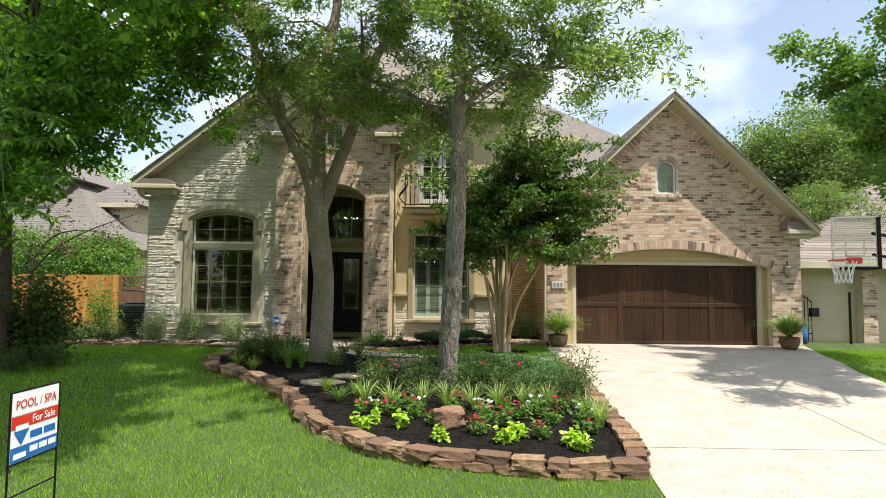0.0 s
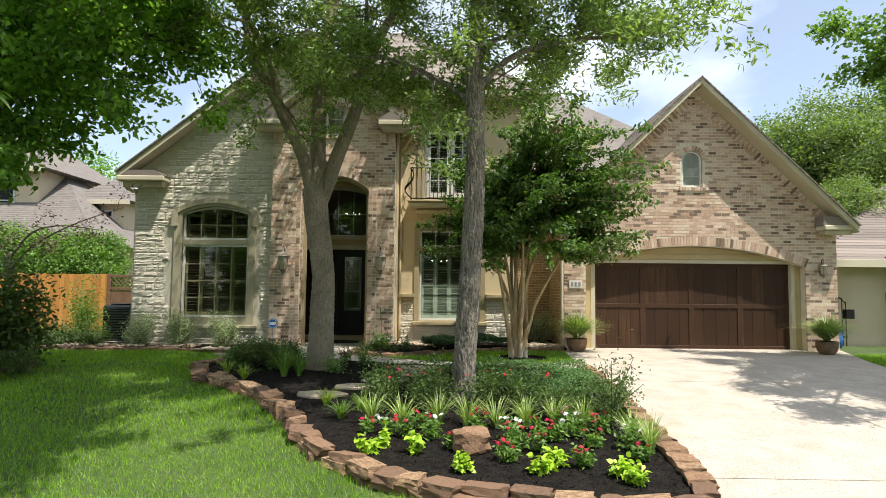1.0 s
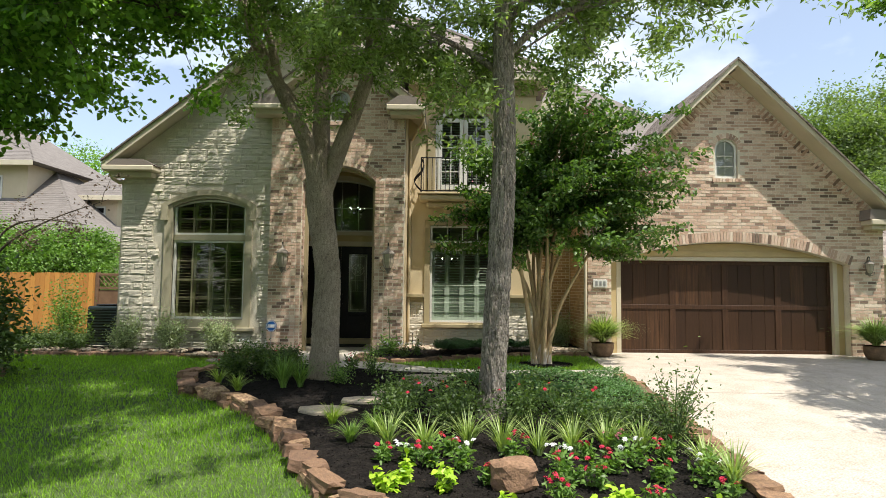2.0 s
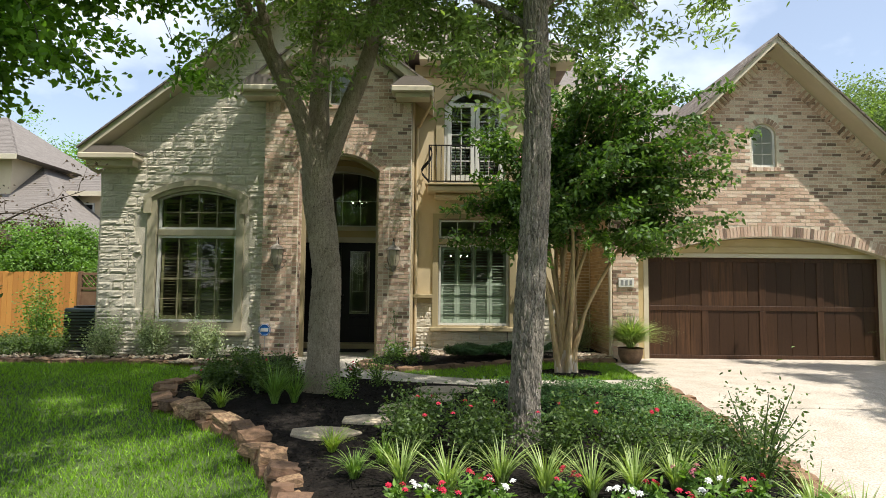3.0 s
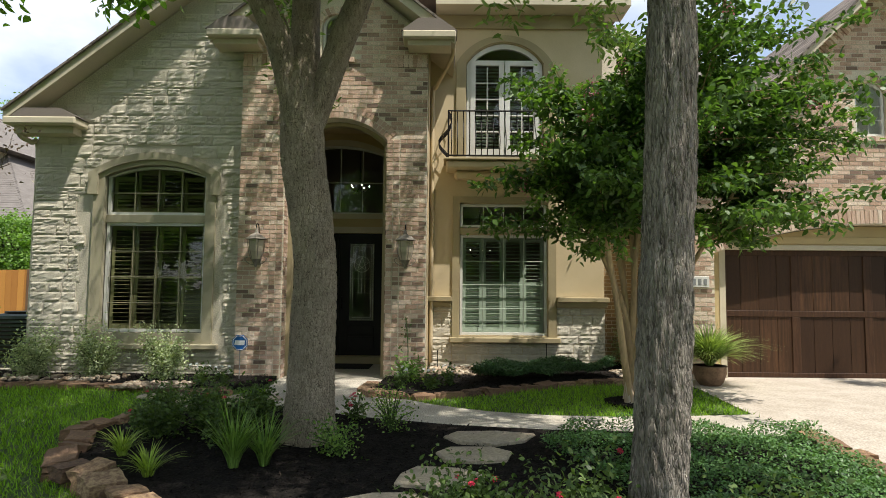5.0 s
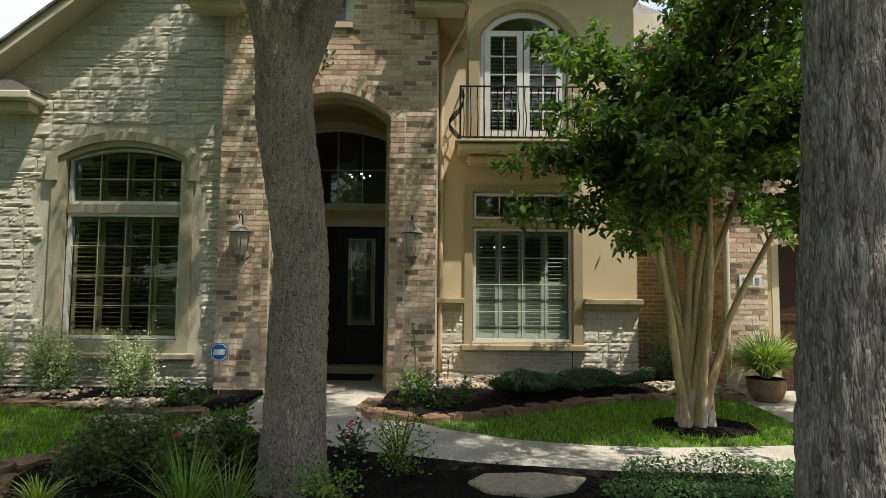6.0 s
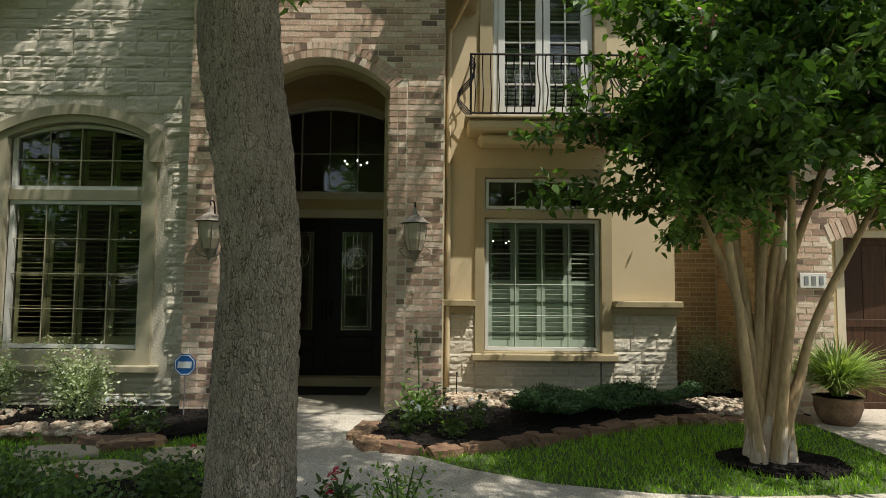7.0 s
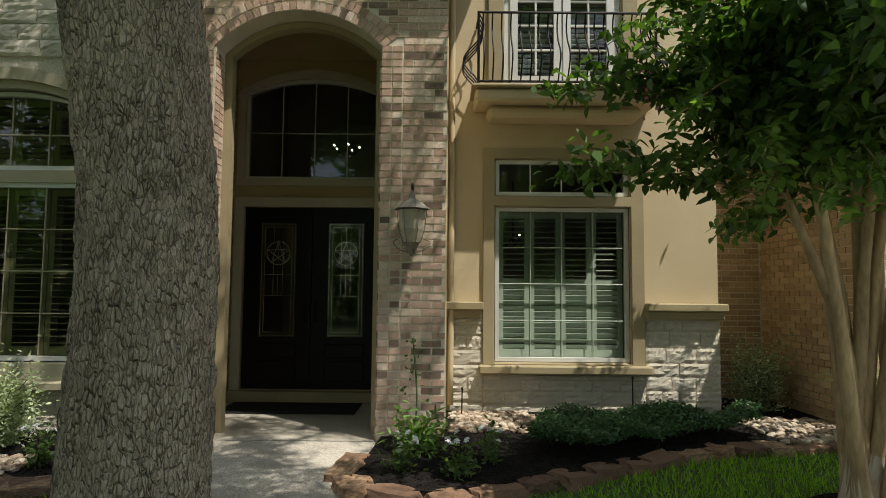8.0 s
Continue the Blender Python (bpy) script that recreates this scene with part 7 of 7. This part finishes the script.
# ---- side yard and neighbours ----
def fence():
    t = thing("cedar_fence", (-13.5, 20, 0), "orange-stained cedar board fence across the side yard", "fence", kind="structure")
    x = -18.0
    rng = random.Random(3)
    while x < -10.75:
        boxed("board", x, x + 0.138, 20.0, 20.02, 0.02, 1.80 + rng.uniform(-0.01, 0.01), M_cedar, t, bevel=0.003)
        x += 0.143
    boxed("rail", -18, -10.7, 20.022, 20.06, 1.4, 1.5, M_cedar, t)
    boxed("rail", -18, -10.7, 20.022, 20.06, 0.4, 0.5, M_cedar, t)
    k = thing("lattice_gate", (-10.2, 20, 0), "brown wooden gate with lattice top", "gate", kind="structure")
    boxed("panel", -10.7, -9.2, 20.0, 20.04, 0.05, 1.3, M_lattice, k)
    for z in (1.32, 1.72):
        boxed("rail", -10.7, -9.2, 19.98, 20.05, z, z + 0.07, M_lattice, k)
    for x in (-10.72, -9.9, -9.2):
        boxed("post", x - 0.05, x + 0.05, 19.97, 20.07, 0, 1.82, M_lattice, k)
    for i in range(11):
        for s in (-1, 1):
            bm = bmesh.new()
            x = -10.6 + i * 0.135
            tube(bm, [(x - s * 0.15, 20.0 + 0.012 * s, 1.39), (x + s * 0.15, 20.0 + 0.012 * s, 1.72)], 0.014, 4)
            part("lattice_strip", bm, M_lattice, k)


fence()


def condenser():
    t = thing("air_conditioner", (-8.45, 16.6, 0), "dark grey louvred outdoor air-conditioner unit", "air conditioner")
    boxed("cabinet", -8.8, -8.1, 16.3, 17.0, 0.05, 0.95, M_acgrey, t, bevel=0.03)
    boxed("base_pad", -8.9, -8.0, 16.2, 17.1, -0.02, 0.05, M_porch, t)
    for i in range(12):
        boxed("louvre", -8.78, -8.12, 16.285, 16.298, 0.12 + 0.066 * i, 0.15 + 0.066 * i, M_iron, t, bevel=0.003)
    part("fan_guard", tube(bmesh.new(), [(-8.45, 16.65, 0.95), (-8.45, 16.65, 0.99)], 0.3, 16), M_iron, t)


condenser()


def roof_block(parent, x0, x1, y0, y1, z, top, mat, inset):
    bm = bmesh.new()
    cx, cy = (x0 + x1) / 2, (y0 + y1) / 2
    b = [bm.verts.new(p) for p in ((x0, y0, z), (x1, y0, z), (x1, y1, z), (x0, y1, z))]
    r = [bm.verts.new((x0 + inset, cy, top)), bm.verts.new((x1 - inset, cy, top))]
    for f in ((b[0], b[1], r[1], r[0]), (b[1], b[2], r[1]), (b[2], b[3], r[0], r[1]), (b[3], b[0], r[0]), (b[3], b[2], b[1], b[0])):
        bm.faces.new(f)
    ob = part("roof", bm, mat, parent, "brown shingle hip roof")
    boxed("fascia", x0, x1, y0 - 0.03, y0 - 0.002, z - 0.18, z + 0.02, M_cream, parent)
    # shingle courses on the front slope
    run, rise = cy - y0, top - z
    rows = int(math.hypot(run, rise) / 0.15)
    ang = math.degrees(math.atan2(rise, run))
    ms = []
    for i in range(rows):
        t = (i + 0.5) / rows
        a, c = x0 + inset * t, x1 - inset * t
        ms.append(pose((a + c) / 2, y0 + run * t, z + rise * t + 0.01) @ pose(0, 0, 0, ang - 3, 0, 0) @ Matrix.Diagonal((c - a, math.hypot(run, rise) / rows + 0.02, 0.02, 1)))
    joined_boxes("shingles", [], mat, ob, ms)


def plain_window(parent, x0, x1, z0, z1, y):
    f = part("window", slab(arch(x0, x1, z0, z1, 0), [arch(x0 + 0.07, x1 - 0.07, z0 + 0.07, z1 - 0.07, 0)], y - 0.05, y - 0.002), M_white, parent)
    boxed("pane", x0 + 0.07, x1 - 0.07, y - 0.02, y - 0.004, z0 + 0.07, z1 - 0.07, M_black, f, "dark glass", bevel=0)
    boxed("sash_bar", x0 + 0.07, x1 - 0.07, y - 0.035, y - 0.022, (z0 + z1) / 2 - 0.02, (z0 + z1) / 2 + 0.02, M_white, f, bevel=0)


nb = thing("neighbour_house", (-22, 27, 0), "tan neighbouring house with brown shingle roofs", "house", kind="structure")
boxed("wall", -34, -14.4, 25, 34, -0.2, 3.1, M_nbwall, nb, bevel=0)
roof_block(nb, -35, -13.8, 24.3, 34, 3.1, 7.0, M_nbroof, 4.5)
boxed("upper_wall", -24, -17.6, 26.6, 32, 3.1, 6.4, M_nbwall, nb, bevel=0)
roof_block(nb, -24.6, -17.0, 26.0, 33, 6.4, 8.8, M_nbroof, 3.0)
plain_window(nb, -19.5, -18.6, 4.2, 5.9, 26.6)
boxed("upper_wall", -16.9, -14.9, 28.5, 31, 3.1, 5.3, M_nbwall, nb, bevel=0)
roof_block(nb, -17.4, -14.4, 28.0, 31.5, 5.3, 6.6, M_nbroof, 1.4)
plain_window(nb, -16.3, -15.4, 4.3, 4.9, 28.5)
plain_window(nb, -17.6, -16.6, 1.0, 2.5, 25)
far = thing("neighbour_house", (-13.5, 38, 0), "distant house with a broad brown roof", "house", kind="structure")
boxed("wall", -19.5, -9.6, 37, 46, -0.2, 3.2, M_nbwall, far, bevel=0)
roof_block(far, -20.3, -9.0, 36.2, 46, 3.2, 8.0, M_nbroof, 3.5)

nr = thing("neighbour_garage", (13, 18, 0), "cream stucco neighbouring garage with brick pier", "house", kind="structure")
boxed("wall", 10.1, 12.1, 17.6, 24, -0.2, 2.3, M_nbwall, nr, bevel=0)
boxed("wall", 12.5, 20, 17.6, 24, -0.2, 2.3, M_nbwall, nr, bevel=0)
pier = boxed("pier", 12.1, 12.52, 17.3, 17.8, -0.2, 2.3, M_mortar, nr, bevel=0)
brickwork(pier, 12.1, 12.52, 0.0, 2.28, 17.3, lambda x, z: True, lambda x, z: False, M_brick, 14)
roof_block(nr, 9.6, 23, 16.9, 26, 2.3, 5.4, M_shingle, 6.0)
gate = thing("iron_gate", (10.3, 17.2, 0), "black wrought-iron gate with arched top", "gate", kind="structure")
for i in range(7):
    x = 9.95 + 0.1 * i
    part("picket", tube(bmesh.new(), [(x, 17.2, 0.02), (x, 17.2, 1.15 + 0.25 * math.sin(math.pi * (i + 0.5) / 7))], 0.013, 5), M_iron, gate)
part("arch_rail", tube(bmesh.new(), [(9.95 + 0.1 * i, 17.2, 1.10 + 0.25 * math.sin(math.pi * (i + 0.5) / 7)) for i in range(7)], 0.016, 5), M_iron, gate)
boxed("rail", 9.93, 10.57, 17.185, 17.215, 0.25, 0.29, M_iron, gate)
boxed("lock_box", 10.5, 10.72, 17.1, 17.25, 0.75, 1.0, M_iron, gate)
bin_ = thing("water_drum", (10.05, 16.9, 0), "small blue plastic drum beside the gate", "drum")
part("body", tube(bmesh.new(), [(10.15, 17.0, 0), (10.15, 17.0, 0.2), (10.15, 17.0, 0.44), (10.15, 17.0, 0.48)], [0.12, 0.14, 0.13, 0.09], 14), M_signblue, bin_, smooth=True)
post = thing("slim_post", (11.45, 17.0, 0), "slim black metal post by the wall", "post")
part("pole", tube(bmesh.new(), [(11.45, 16.9, 0), (11.45, 16.9, 1.45)], 0.035, 8), M_iron, post)


def hoop():
    t = thing("basketball_hoop", (9.3, 11.6, g(11.6)), "basketball hoop with clear backboard on a black pole", "basketball hoop")
    m = pose(7.72, 11.2, -0.04, 0, 0, -22)

    def add(name, bm, mat, label=""):
        bmesh.ops.transform(bm, matrix=m, verts=bm.verts)
        return part(name, bm, mat, t, label)

    board = add("backboard", slab(arch(-0.37, 0.37, 1.96, 2.92, 0), [arch(-0.34, 0.34, 1.99, 2.89, 0)], -0.02, 0.02), M_white, "white backboard frame")
    bm = slab(arch(-0.34, 0.34, 1.99, 2.89, 0), [], -0.004, 0.004)
    bmesh.ops.transform(bm, matrix=m, verts=bm.verts)
    part("glass_panel", bm, M_glass, board).visible_shadow = False
    bm = slab(arch(-0.16, 0.16, 2.16, 2.48, 0), [arch(-0.13, 0.13, 2.19, 2.45, 0)], -0.012, -0.006)
    bmesh.ops.transform(bm, matrix=m, verts=bm.verts)
    part("target_square", bm, M_white, board)
    add("edge_pad", box(bmesh.new(), 0.345, 0.41, -0.05, 0.05, 1.93, 2.9, 0.01), M_iron)
    add("edge_pad", box(bmesh.new(), -0.25, 0.345, -0.04, 0.05, 1.92, 1.975, 0.01), M_iron)
    rim = add("rim", tube(bmesh.new(), [(-0.28 + 0.23 * math.cos(k * math.pi / 12), -0.40 + 0.23 * math.sin(k * math.pi / 12), 2.08) for k in range(25)], 0.012, 6), M_hoop, "red steel rim")
    add("rim_bracket", box(bmesh.new(), -0.16, 0.06, -0.25, -0.02, 2.03, 2.14, 0.01), M_hoop)
    bm = bmesh.new()
    for k in range(12):
        a = k * math.pi / 6
        for s in (-1, 1):
            tube(bm, [(-0.28 + r * math.cos(a + s * w), -0.40 + r * math.sin(a + s * w), z) for r, w, z in ((0.23, 0, 2.08), (0.17, 0.26, 1.93), (0.14, 0.52, 1.78), (0.13, 0.78, 1.66))], 0.006, 4)
    bmesh.ops.transform(bm, matrix=m, verts=bm.verts)
    part("net", bm, M_net, rim, "white cord net")
    for z in (2.2, 2.6):
        bm = tube(bmesh.new(), [m @ Vector((0.3, 0.06, z)), Vector((9.3, 11.6, z - 0.15))], 0.03, 6)
        part("arm", bm, M_iron, t)
    part("pole", tube(bmesh.new(), [(9.3, 11.6, g(11.6)), (9.3, 11.6, 2.6)], 0.06, 8), M_iron, t)


hoop()
plum = tree("plum_tree", (-10.8, 15.6, 0.0), [([(0, 0, 0), (0.05, 0, 1.0), (0.1, 0, 2.2)], [0.06, 0.05, 0.04])],
            [([(0.1, 0, 1.8), (0.8, -0.2, 2.4), (1.8, -0.3, 2.9), (3.0, -0.4, 3.3)], [0.03, 0.025, 0.015, 0.006]), ([(0.1, 0, 2.1), (0.5, 0.1, 2.7), (1.2, 0.1, 2.9), (2.2, 0.2, 2.8)], [0.03, 0.025, 0.015, 0.006]), ([(0.1, 0, 2.1), (-0.5, 0, 2.8), (-1.2, 0, 3.2)], [0.03, 0.02, 0.006])],
            71, M_bark2, M_plum, "slight purple-leaved tree with thin drooping branches", subs=7, reach=(0.4, 1.0), clusters=4, per=14, spread=0.14, leaf=(0.07, 0.04), detail=10)


# ---- single bricks and stones of the walls ----
for ob_parent, m in BRICKS_LATER:
    set_at(new("brick", UNIT_BRICK), m, ob_parent)
for ob_parent, me, m in LATER_STONES:
    set_at(new("stone", me), m, ob_parent)
